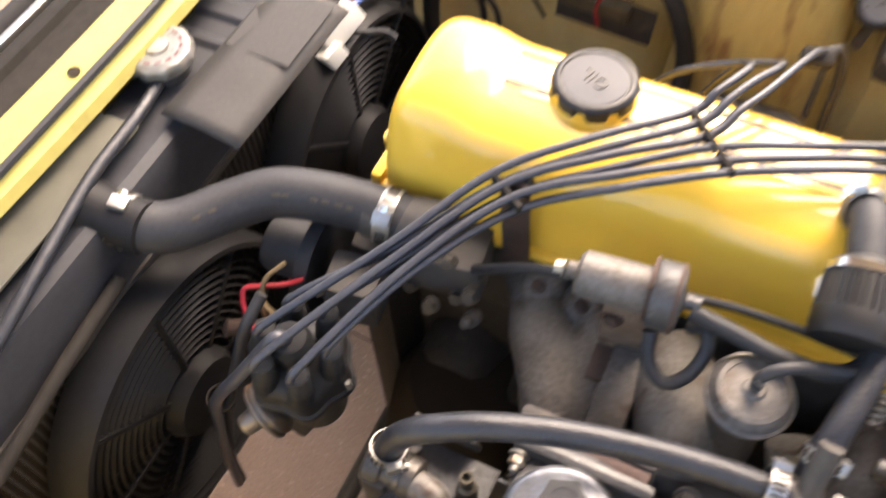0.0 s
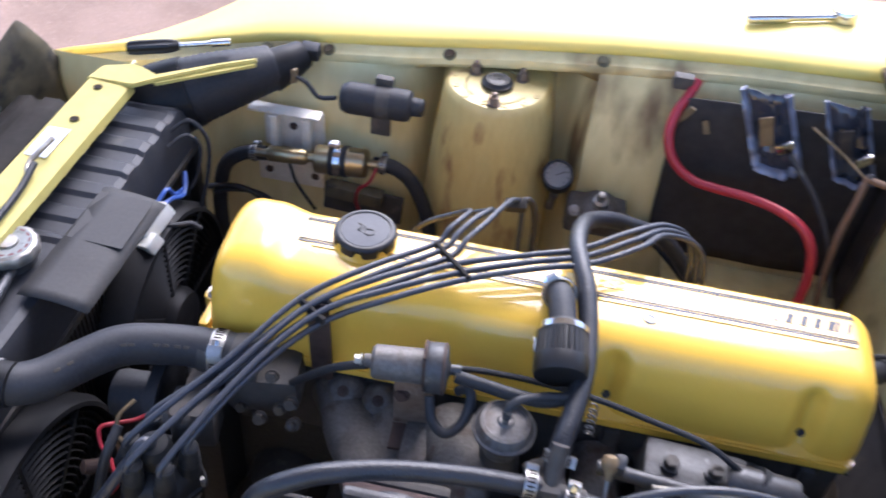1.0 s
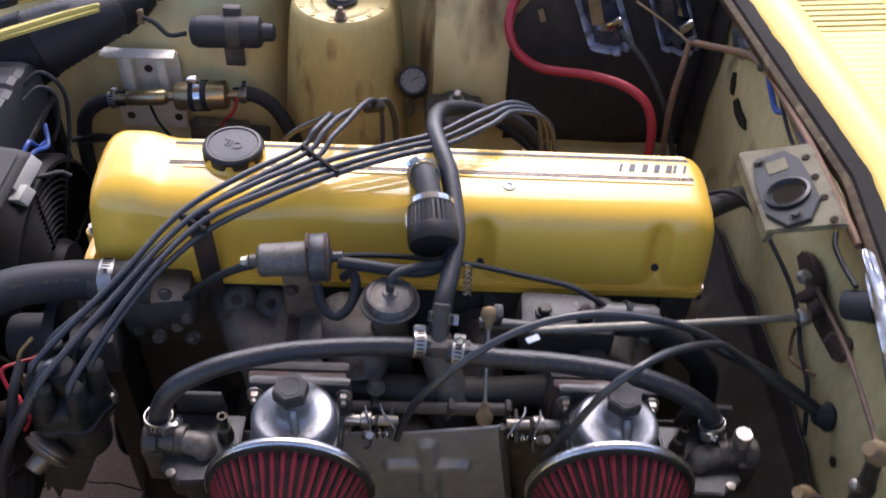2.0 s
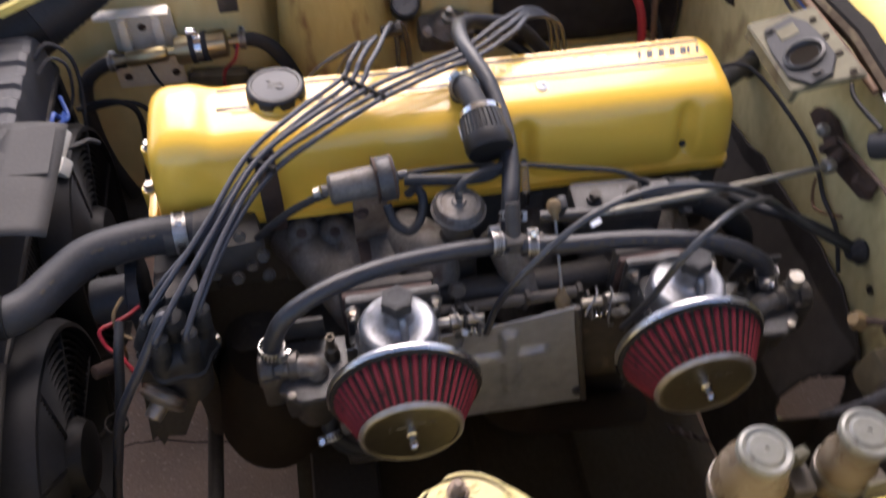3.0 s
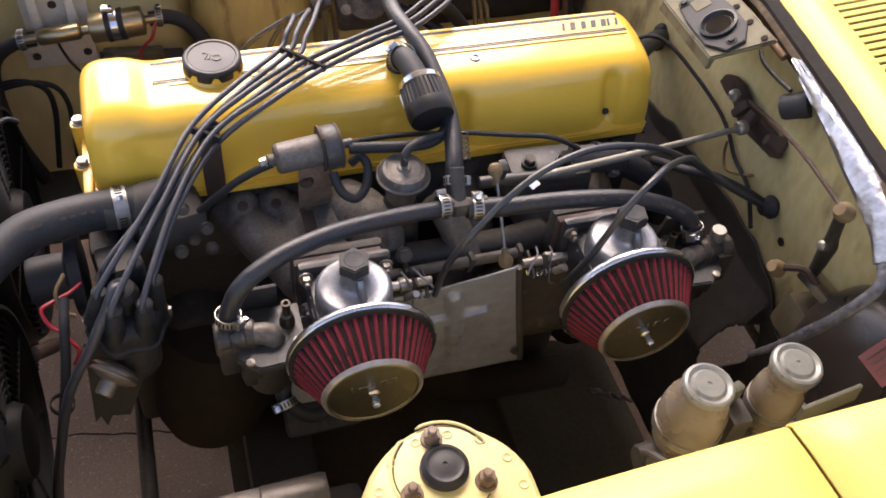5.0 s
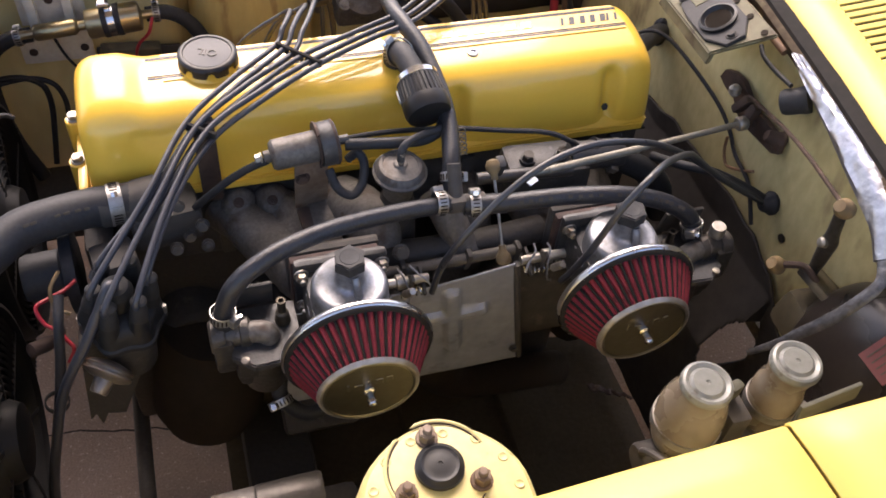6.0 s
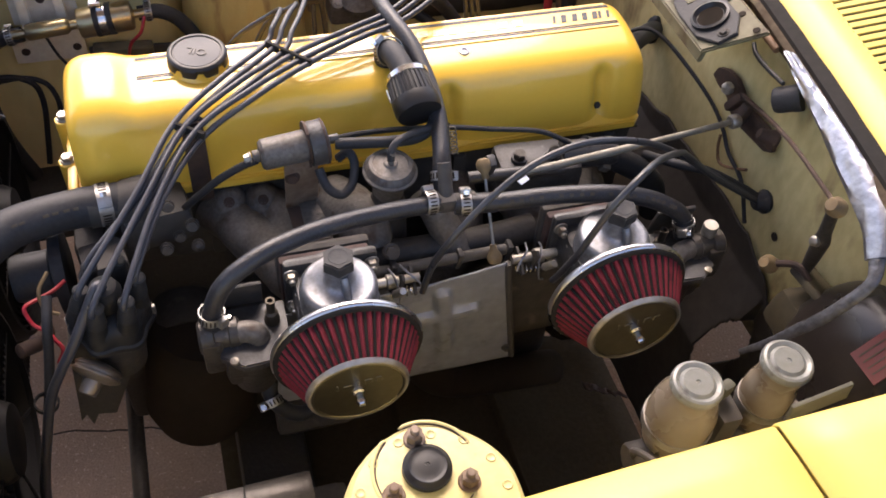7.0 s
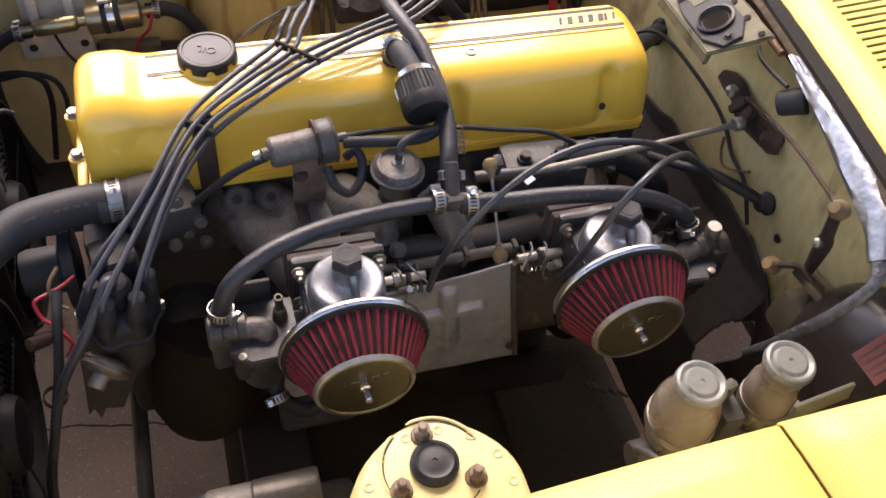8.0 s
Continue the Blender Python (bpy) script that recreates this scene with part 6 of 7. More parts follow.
part("bellmouth", tube([(-0.555, 0.352, 0.715), (-0.520, 0.366, 0.738), (-0.485, 0.382, 0.752)], [0.056, 0.053, 0.048], 24, 6), M["plastic"], duct)
part("corrugated_hose", tube([(-0.490, 0.380, 0.750), (-0.460, 0.398, 0.758), (-0.425, 0.422, 0.764), (-0.395, 0.446, 0.768)], [0.046, 0.042, 0.036, 0.030], 24, 8, None, 0.0014), M["rubber"], duct)
part("outlet", tube([(-0.398, 0.442, 0.763), (-0.378, 0.460, 0.770), (-0.362, 0.480, 0.776)], [0.030, 0.026, 0.020], 20, 6), M["plastic"], duct)

pump = thing("fuel_pump", (-0.315, 0.41, 0.65), "gold passivated electric fuel pump on a plated bracket", "fuel pump")
A, B = Vector((-0.402, 0.393, 0.660)), Vector((-0.236, 0.393, 0.674))
ax = (B - A).normalized()
m = frame_at(A, ax)
part("spigot", lathe([(0.006, -0.005), (0.006, 0.012), (0.010, 0.013), (0.0115, 0.016), (0.0115, 0.066), (0.0085, 0.070), (0.0065, 0.072), (0.0065, 0.084)], m, 24), M["gold"], pump)
part("body", lathe([(0.0120, 0.082), (0.0195, 0.0835), (0.0205, 0.086), (0.0205, 0.152), (0.0190, 0.155), (0.009, 0.157), (0.006, 0.158), (0.006, 0.172)], m, 32), M["gold"], pump)
for h in (0.104, 0.122):
    part("band", lathe([(0.0208, h), (0.0222, h + 0.0006), (0.0222, h + 0.0070), (0.0208, h + 0.0076)], m, 32), M["rubber"], pump, "black rubber band")
part("clamp", lathe([(0.0210, 0.1115), (0.0220, 0.1120), (0.0220, 0.1215), (0.0210, 0.122)], m, 32, ring=True), M["chrome"], pump)
part("clamp_screw", box(pose(-0.293, 0.393, 0.692, 20), (0.016, 0.012, 0.016), 0.003), M["chrome"], pump)
pl = part("bracket", box((-0.365, 0.440, 0.676), (0.088, 0.003, 0.066), 0.001), M["plated"], pump, "plated bracket plate")
part("bracket_lip", box(pose(-0.375, 0.430, 0.711, 12), (0.104, 0.018, 0.004), 0.001), M["plated"], pl)
for x in (-0.390, -0.342):
    part("bracket_leg", box((x, 0.428, 0.676), (0.013, 0.018, 0.060), 0.003), M["plated"], pl)
part("bracket_hole", lathe([(0.006, 0), (0.006, 0.0012), (0, 0.0012)], frame_at((-0.366, 0.4375, 0.682), (0, -1, 0)), 16), M["rust"], pl)
lower = part("lower_plate", box((-0.372, 0.437, 0.607), (0.098, 0.003, 0.055), 0.001), M["plated"], pump, "dull plated plate")
for x in (-0.405, -0.335):
    part("plate_hole", lathe([(0.006, 0), (0.006, 0.0012), (0, 0.0012)], frame_at((x, 0.4345, 0.600), (0, -1, 0)), 16), M["rust"], lower)
solo("fuel_hose", tube([(-0.395, 0.402, 0.6535), (-0.425, 0.400, 0.650), (-0.452, 0.395, 0.632), (-0.462, 0.388, 0.600), (-0.462, 0.375, 0.555), (-0.452, 0.36, 0.50), (-0.43, 0.345, 0.44)], 0.0105, 14, 8), M["rubber"], "black rubber fuel hose curving down from the pump", "fuel hose", "fuel hoses")
solo("fuel_hose", tube([(-0.240, 0.402, 0.6675), (-0.212, 0.402, 0.668), (-0.186, 0.400, 0.652), (-0.166, 0.396, 0.618), (-0.152, 0.390, 0.575), (-0.145, 0.36, 0.53)], 0.0105, 14, 8), M["rubber"], "black rubber fuel hose curving down from the pump", "fuel hose", "fuel hoses")
hose_clamp(frame_at((-0.412, 0.401, 0.6525), (-1, 0, -0.1), 160), 0.0112, 0.010)
hose_clamp(frame_at((-0.226, 0.402, 0.6685), (1, 0, 0.0), 20), 0.0112, 0.010)
solo("red_wire", tube([(-0.232, 0.388, 0.672), (-0.240, 0.380, 0.652), (-0.256, 0.385, 0.632), (-0.264, 0.400, 0.600), (-0.262, 0.41, 0.57)], 0.0024, 8, 6), M["red"], "thin red wire on the fuel pump", "wire")
solo("wire", tube([(-0.372, 0.425, 0.632), (-0.362, 0.42, 0.600), (-0.350, 0.425, 0.57), (-0.335, 0.43, 0.54)], 0.0022, 8, 6), M["rubber"], "thin black wire on the inner wing", "wire")
resist = thing("ballast_resistor", (-0.27, 0.43, 0.55), "small ceramic ballast resistor on a dark bracket", "resistor")
part("ceramic", box(pose(-0.272, 0.425, 0.590, 0, 4), (0.085, 0.022, 0.022), 0.004), M["bucket"], resist)
part("bracket", box(pose(-0.262, 0.437, 0.565, 0, 4), (0.12, 0.006, 0.05), 0.002), M["grime"], resist)

cond = thing("ignition_coil", (-0.238, 0.43, 0.74), "dusty grey cylindrical coil clamped to the inner wing", "ignition coil")
m = frame_at((-0.292, 0.428, 0.752), (1, 0, 0.03))
part("can", lathe([(0.010, -0.002), (0.018, 0.001), (0.0215, 0.008), (0.0220, 0.012), (0.0220, 0.088), (0.0205, 0.094), (0.013, 0.098), (0.012, 0.112), (0.009, 0.114)], m, 32), M["hose"], cond)
part("strap", lathe([(0.0224, 0.050), (0.0232, 0.050), (0.0232, 0.068), (0.0224, 0.068)], m, 32), M["grime"], cond)
part("bracket", box(pose(-0.240, 0.440, 0.712), (0.028, 0.006, 0.04), 0.002), M["grime"], cond)
part("tab", box(pose(-0.236, 0.440, 0.780), (0.024, 0.012, 0.012), 0.002), M["grime"], cond)
solo("wire", tube([(-0.300, 0.425, 0.750), (-0.325, 0.428, 0.745), (-0.345, 0.435, 0.760), (-0.37, 0.440, 0.764), (-0.41, 0.442, 0.752), (-0.47, 0.44, 0.748)], 0.0034, 8, 8), M["rubber"], "black wire clipped along the inner wing", "wire")
part("wire_clip", box(pose(-0.366, 0.440, 0.765), (0.016, 0.010, 0.022), 0.003), M["tan"], car)

gauge = thing("fuel_pressure_gauge", (0.015, 0.43, 0.66), "small round pressure gauge with a pale dial", "pressure gauge")
m = frame_at((0.014, 0.424, 0.688), (-0.05, -0.62, 0.78))
part("case", lathe([(0.017, -0.024), (0.0215, -0.020), (0.0222, 0.0), (0.0215, 0.004), (0.0185, 0.0045), (0.0180, 0.002), (0.0, 0.002)], m, 36), M["cap"], gauge)
part("dial", lathe([(0.0178, 0.0024), (0.0, 0.0026)], m, 32), M["dial"], gauge, "pale dial face")
part("needle", box(m @ pose(0.003, 0.002, 0.0030, 0, 0, 35), (0.014, 0.0012, 0.0004)), M["cap"], gauge)
for k in range(9):
    a = math.radians(-40 + k * 32)
    part("tick", box(m @ pose(0.0148 * math.cos(a), 0.0148 * math.sin(a), 0.0029, 0, 0, math.degrees(a)), (0.0035, 0.0009, 0.0003)), M["cap"], gauge)
part("stem", lathe([(0.006, -0.055), (0.006, -0.022)], frame_at((0.016, 0.432, 0.668), (0.1, -0.2, 0.9)), 14), M["steel"], gauge)
reg = thing("fuel_regulator", (0.075, 0.43, 0.63), "dusty cast fuel pressure regulator on the inner wing", "fuel regulator")
bm = box(pose(0.075, 0.428, 0.628, 10, 0, 0), (0.085, 0.045, 0.045), 0.010)
lathe([(0.030, 0), (0.031, 0.008), (0.024, 0.014), (0.014, 0.020)], frame_at((0.078, 0.420, 0.640), (0, -0.3, 0.95)), 26, bm)
part("casting", bm, M["manifold"], reg)
part("adjuster", lathe([(0.011, 0.0), (0.011, 0.012), (0.006, 0.014), (0.006, 0.026), (0.004, 0.027)], frame_at((0.078, 0.416, 0.656), (0, -0.3, 0.95)), 18), M["steel"], reg)
for x in (0.045, 0.108):
    bolt(frame_at((x, 0.408, 0.645), (0, -0.6, 0.8)), 0.006, 0.005, reg, M["steel"], 1.4)
part("outlet", tube([(0.115, 0.425, 0.632), (0.145, 0.420, 0.622), (0.19, 0.40, 0.598), (0.23, 0.37, 0.57)], 0.0085, 12, 6), M["rubber"], reg, "black rubber hose")
clip = thing("lead_clip", (-0.045, 0.235, 0.80), "black plastic clip on the plug leads", "lead clip", "lead clips")
part("clip", box(pose(-0.030, 0.205, 0.800, 20, 0, 10), (0.026, 0.014, 0.012), 0.004), M["matte"], clip)
part("stay", tube([(-0.028, 0.212, 0.800), (-0.014, 0.235, 0.785), (-0.005, 0.245, 0.74), (-0.002, 0.23, 0.66)], 0.004, 8, 6), M["black_metal"], clip)
acc = thing("alternator", (-0.06, 0.33, 0.50), "grimy alternator low down behind the engine", "alternator")
part("case", lathe([(0.03, -0.02), (0.06, -0.012), (0.065, 0.0), (0.065, 0.07), (0.058, 0.09), (0.03, 0.096)], frame_at((-0.10, 0.315, 0.53), (1, 0, 0)), 28), M["grime"], acc)
part("bracket", box(pose(-0.05, 0.30, 0.60, 0, 12, 0), (0.12, 0.03, 0.012), 0.003), M["grime"], acc)

# black sound deadener in the empty battery corner
ins = thing("insulation_panel", (0.33, 0.44, 0.60), "black sound deadener lining the empty battery corner", "insulation")
rings = []
for x in run(0.152, 0.432, 16):
    z1 = lip_height(x) - 0.022
    rings.append([Vector((x + (0.012 * noise.noise((z * 9, 0, 0)) if x < 0.16 else 0), 0.4465 + 0.003 * noise.noise((x * 14, z * 14, 1)), z)) for z in run(0.575, z1, 12)])
part("side_sheet", loft(bmesh.new(), rings, closed=False, cap=False), M["insulation"], ins, "", 60, 0.003)
rings = []
for y in run(0.388, 0.445, 8):
    rings.append([Vector((0.4285 + 0.003 * noise.noise((y * 14, z * 14, 5)), y + (0.012 * noise.noise((z * 11, 2, 0)) if y < 0.39 else 0), z)) for z in run(0.50, 0.868, 14)])
part("rear_sheet", loft(bmesh.new(), rings, closed=False, cap=False), M["insulation"], ins, "", 60, 0.003)
part("battery_shelf", box((0.31, 0.36, 0.560), (0.25, 0.17, 0.008), 0.002), M["bay"], car, "dirty battery shelf")
solo("battery_cable", tube([(0.166, 0.468, 0.842), (0.158, 0.455, 0.826), (0.147, 0.442, 0.806), (0.143, 0.425, 0.780), (0.156, 0.412, 0.752), (0.184, 0.402, 0.735), (0.215, 0.390, 0.736), (0.252, 0.372, 0.744), (0.290, 0.352, 0.746), (0.318, 0.335, 0.738), (0.334, 0.322, 0.718), (0.340, 0.31, 0.685), (0.338, 0.30, 0.64), (0.33, 0.29, 0.59)], 0.0064, 14, 8), M["red"], "thick bright red battery cable hanging in the corner", "battery cable")
relay = thing("relay", (0.145, 0.468, 0.838), "small rusty relay box under the wing's lip", "relay")
part("box", box(pose(0.148, 0.466, 0.838), (0.026, 0.016, 0.018), 0.003), M["grime"], relay)
part("tag", box(pose(0.158, 0.440, 0.806, 20, 24, 0), (0.009, 0.003, 0.034), 0.0006), M["tan"], relay, "brown paper tag")
part("scrap", box(pose(0.188, 0.440, 0.792, 0, -20, 0), (0.008, 0.003, 0.020), 0.0006), M["tan"], relay, "brown scrap")
for x0, wd, kind in ((0.243, 0.056, 0), (0.340, 0.050, 1)):
    b = thing("plastic_pouch", (x0, 0.44, 0.82), "crumpled clear plastic pouch hooked to the black panel", "plastic pouch", "plastic pouches")
    rings = []
    for k in range(9):
        z = 0.862 - 0.0135 * k
        xc = x0 + 0.0060 * k
        rings.append([Vector((xc + wd * (j / 8 - 0.5), 0.436 - 0.010 * math.sin(math.pi * j / 8) - 0.010 * noise.noise((j * 0.9, k * 0.9, kind)), z)) for j in range(9)])
    part("film", loft(bmesh.new(), rings, closed=False, cap=False), M["clear"], b, "", 20, 0.001)
    for edge, wide in (([r[0] for r in rings], 0.0060), ([r[-1] for r in rings], 0.0050), (rings[-1], 0.0070)):
        # pale flattened tubes draw the bluish glints on the pouch outline
        part("fold", tube([q + Vector((0, -0.004, 0)) for q in edge], wide * (1 if kind == 0 else 0.6), 10, 4, None, 0, 0.30), M["seam"], b, "folded edge with a painted highlight")
    part("window", box(pose(x0 + 0.012, 0.412, 0.818, 10, -18, 0), (0.016, 0.002, 0.048), 0.0005), M["tan"] if kind == 0 else M["insulation"], b)
    part("hook", box(pose(x0 + 0.040, 0.412, 0.800, 0, -30, 10), (0.022, 0.008, 0.014), 0.003), M["chrome"], b)
solo("bonnet_wire", tube([(0.310, 0.425, 0.827), (0.345, 0.398, 0.815), (0.374, 0.370, 0.803)], 0.0018, 8, 6), M["tan"], "thin frayed wire to the loom", "wire")
solo("bonnet_wire", tube([(0.290, 0.405, 0.795), (0.33, 0.37, 0.76), (0.36, 0.34, 0.71), (0.38, 0.32, 0.65)], 0.0040, 8, 6), M["hose"], "grey wire hanging in the corner", "wire")
loom = thing("wiring_loom", (0.40, 0.30, 0.80), "brown taped wiring loom drooping from the cowl", "wiring loom")
part("branch", tube([(0.376, 0.368, 0.804), (0.392, 0.340, 0.816), (0.404, 0.300, 0.836), (0.414, 0.26, 0.855), (0.418, 0.21, 0.868), (0.420, 0.15, 0.872), (0.424, 0.08, 0.874), (0.426, 0.0, 0.874), (0.428, -0.08, 0.872)], 0.0044, 10, 8), M["brown"], loom)
part("branch", tube([(0.376, 0.368, 0.804), (0.370, 0.352, 0.780), (0.362, 0.335, 0.735), (0.362, 0.318, 0.67), (0.37, 0.30, 0.60)], 0.0042, 10, 8), M["brown"], loom)
part("strand", tube([(0.400, 0.310, 0.830), (0.418, 0.255, 0.852), (0.4255, 0.224, 0.860), (0.4265, 0.181, 0.860), (0.4265, 0.137, 0.860), (0.427, 0.09, 0.858), (0.428, 0.04, 0.866)], 0.0026, 8, 8), M["tan"], loom, "pinkish brown strand")
part("strand", tube([(0.404, 0.300, 0.834), (0.420, 0.240, 0.862), (0.424, 0.190, 0.866), (0.425, 0.137, 0.852), (0.426, 0.10, 0.846), (0.428, 0.05, 0.858)], 0.0022, 8, 8), M["rubber"], loom, "black strand")
scrap = [[Vector((0.4255 - 0.006 * noise.noise((u * 1.3, v * 1.1, 9)), 0.362 - 0.008 * u - 0.003 * math.sin(v), 0.846 - 0.0055 * v + 0.003 * math.sin(u * 1.7))) for v in range(6)] for u in range(9)]
part("foil_scrap", loft(bmesh.new(), scrap, closed=False, cap=False), M["foil"], loom, "crumpled pale foil scrap", 30, 0.0008)
for q in ((0.380, 0.366, 0.806), (0.417, 0.215, 0.868)):
    part("tape_wrap", lathe([(0.0055, -0.006), (0.0062, 0), (0.0055, 0.006)], frame_at(q, (0.3, -0.7, 0.4)), 14), M["hose"], loom, "grey tape wrap")
part("wire", tube([(0.418, 0.21, 0.870), (0.424, 0.19, 0.850), (0.428, 0.17, 0.84), (0.43, 0.14, 0.858), (0.43, 0.08, 0.862)], 0.0034, 8, 8), M["blue"], loom, "blue wire")
for slot in ([(0.336, 0.781), (0.328, 0.786), (0.318, 0.774), (0.314, 0.760), (0.324, 0.758), (0.333, 0.768)], [(0.305, 0.757), (0.296, 0.768), (0.276, 0.765), (0.252, 0.766), (0.243, 0.757), (0.262, 0.750), (0.288, 0.749)]):
    part("hole", prism(slot, Matrix(((0, 0, 1, 0.4315), (1, 0, 0, 0), (0, 1, 0, 0), (0, 0, 0, 1))), 0.003), M["dark_gap"], firewall)

# ---- firewall fittings ----
latch = thing("bonnet_latch_plate", (0.405, 0.04, 0.80), "pale yellow latch plate with a black gasket and round hole", "bonnet latch")
PA, PB, PC = Vector((0.353, -0.054, 0.8595)), Vector((0.410, -0.081, 0.896)), Vector((0.362, 0.082, 0.846))
LX, LY = PB - PA, PC - PA
LN = LX.cross(LY).normalized()


def skew(at, sx, sy, sz):
    """A unit box laid in the plate's slanted outline."""
    return Matrix.Translation(at) @ Matrix((LX * sx, LY * sy, LN * sz)).transposed().to_4x4()


mid = PA + LX * 0.5 + LY * 0.5
bm = box(skew(mid, 1, 1, 0.006), (1, 1, 1), 0.0)
bmesh.ops.bevel(bm, geom=bm.edges[:], offset=0.002, segments=2, affect="EDGES")
part("plate", bm, M["latch"], latch, "chipped pale yellow plate")
bm = box(Matrix.Translation(PA + LY * 0.5 + Vector((0.004, 0, -0.007))) @ Matrix((Vector((0.006, 0, 0)), LY * 0.99, Vector((0.003, 0, 0.014)))).transposed().to_4x4(), (1, 1, 1), 0.0)
bmesh.ops.bevel(bm, geom=bm.edges[:], offset=0.0015, segments=2, affect="EDGES")
part("front_lip", bm, M["latch"], latch)
part("leg", box((0.420, 0.01, 0.860), (0.026, 0.09, 0.012), 0.003), M["bay"], latch)
LU = LY.normalized()
LV = LU.cross(LN).normalized()
AL = Matrix.Translation(mid + LN * 0.003 - LX * 0.06 - LY * 0.14) @ Matrix((LV, LU, LN)).transposed().to_4x4()
out = [(-0.013, 0.070), (0.012, 0.070), (0.022, 0.050), (0.025, 0.018), (0.025, -0.020), (0.011, -0.044), (-0.011, -0.044), (-0.025, -0.018), (-0.025, 0.030), (-0.022, 0.052)]
part("gasket", prism(out, AL, 0.004, 0.001), M["rubber"], latch, "black rubber gasket")
part("cup", lathe([(0.021, 0.003), (0.0215, 0.0075), (0.0185, 0.0085), (0.0165, 0.006), (0.015, 0.0042), (0.0, 0.0042)], AL, 36), M["cap"], latch)
part("slot", box(AL @ pose(0, 0.047, 0.0042), (0.020, 0.020, 0.0012), 0.0004, None, 1), M["latch"], latch, "square opening in the gasket")
part("cup_well", lathe([(0.0145, 0.0046), (0.0, 0.0046)], AL, 28), M["dark_gap"], latch)
for dx, dy in ((-0.014, 0.062), (0.0, -0.034)):
    bolt(AL @ pose(dx, dy, 0.0035), 0.0045, 0.003, latch, M["black_metal"], 1.5)
for k in range(4):
    part("bolt_hole", lathe([(0.004, 0), (0.004, 0.0008), (0, 0.0008)], AL @ pose(0.0285, -0.052 + 0.034 * k, 0.0006), 12), M["dark_gap"], latch)
hh = thing("heater_hose", (0.43, 0.16, 0.724), "short black heater hose from the engine to an oval firewall grommet", "hose")
part("hose", tube([(0.336, 0.070, 0.772), (0.362, 0.092, 0.764), (0.395, 0.124, 0.748), (0.434, 0.158, 0.728)], 0.0125, 16, 6), M["rubber"], hh)
part("oval_grommet", lathe([(0.010, -0.003), (0.0165, -0.002), (0.0175, 0.003), (0.0150, 0.008), (0.011, 0.010)], Matrix.Translation((0.432, 0.159, 0.726)) @ Matrix.Diagonal((1, 0.72, 1.25, 1)) @ frame_at((0, 0, 0), (-1, 0, 0)), 28), M["rubber"], hh, "oval rubber grommet")
solo("wire", tube([(0.345, 0.100, 0.772), (0.370, 0.094, 0.783), (0.390, 0.076, 0.780), (0.410, 0.033, 0.763), (0.425, -0.013, 0.744), (0.428, -0.046, 0.730), (0.428, -0.073, 0.713), (0.426, -0.115, 0.705), (0.424, -0.15, 0.67)], 0.0026, 8, 8), M["rubber"], "thin black wire across the firewall", "wire")
solo("wire", tube([(0.428, -0.048, 0.720), (0.428, -0.052, 0.702), (0.427, -0.066, 0.690), (0.427, -0.090, 0.704), (0.428, -0.112, 0.722)], 0.0020, 8, 8), M["brown"], "brown wire curled below the latch", "wire")
lk = thing("pedal_linkage", (0.41, -0.10, 0.80), "rusty throttle bracket and rods on the firewall", "throttle linkage")
wall_axes = Matrix(((0, 0, 1, 0.424), (1, 0, 0, 0), (0, 1, 0, 0), (0, 0, 0, 1)))
part("bracket", prism([(0.001, 0.776), (-0.014, 0.772), (-0.036, 0.772), (-0.050, 0.762), (-0.066, 0.758), (-0.092, 0.762), (-0.128, 0.768), (-0.139, 0.776), (-0.136, 0.787), (-0.118, 0.793), (-0.090, 0.790), (-0.068, 0.786), (-0.056, 0.796), (-0.040, 0.802), (-0.020, 0.799), (-0.004, 0.790)], wall_axes, 0.008, 0.002), M["rust"], lk)
part("clevis", box(pose(0.414, -0.066, 0.790, 25, 10, 0), (0.013, 0.011, 0.030), 0.004), M["rust"], lk)
part("rubber_boot", lathe([(0.011, 0), (0.0125, 0.004), (0.009, 0.010), (0.006, 0.022)], frame_at((0.434, -0.128, 0.782), (-1, 0.5, 0.4)), 20), M["rust"], lk)
part("pull_rod", tube([(0.414, -0.072, 0.806), (0.398, -0.18, 0.838), (0.384, -0.285, 0.850)], 0.0024, 8, 3), M["rust"], lk)
part("ball", lathe([(0.003, -0.007), (0.0070, -0.0035), (0.0074, 0.003), (0.0035, 0.007)], frame_at((0.412, -0.047, 0.795), (0, 0.3, 1)), 18), M["steel"], lk)
bc = thing("bellcrank", (0.405, -0.28, 0.77), "dull steel bellcrank lever on a dirty pivot bracket", "throttle linkage")
part("lever", tube([(0.379, -0.284, 0.856), (0.385, -0.282, 0.846), (0.394, -0.280, 0.806), (0.396, -0.280, 0.792), (0.401, -0.277, 0.762), (0.405, -0.274, 0.737)], [0.0045, 0.0060, 0.0068, 0.0092, 0.0076, 0.0060], 16, 5), M["bowl"], bc)
part("pivot", lathe([(0.0055, 0), (0.0055, 0.009), (0.0042, 0.0105), (0.0022, 0.011)], frame_at((0.393, -0.281, 0.793), (-0.93, 0.05, 0.30)), 18), M["steel"], bc)
part("top_joint", lathe([(0.004, -0.010), (0.0095, -0.006), (0.010, 0.002), (0.006, 0.010)], frame_at((0.380, -0.287, 0.853), (-0.8, 0, 0.6)), 18), M["tan"], bc, "brown plastic ball joint")
part("low_joint", lathe([(0.004, -0.010), (0.0095, -0.006), (0.010, 0.002), (0.006, 0.010)], frame_at((0.374, -0.254, 0.731), (-0.8, 0, 0.6)), 18), M["tan"], bc, "brown plastic ball joint")
part("base", box(pose(0.412, -0.290, 0.728, 0, 25, 8), (0.04, 0.05, 0.010), 0.004), M["bucket"], bc)
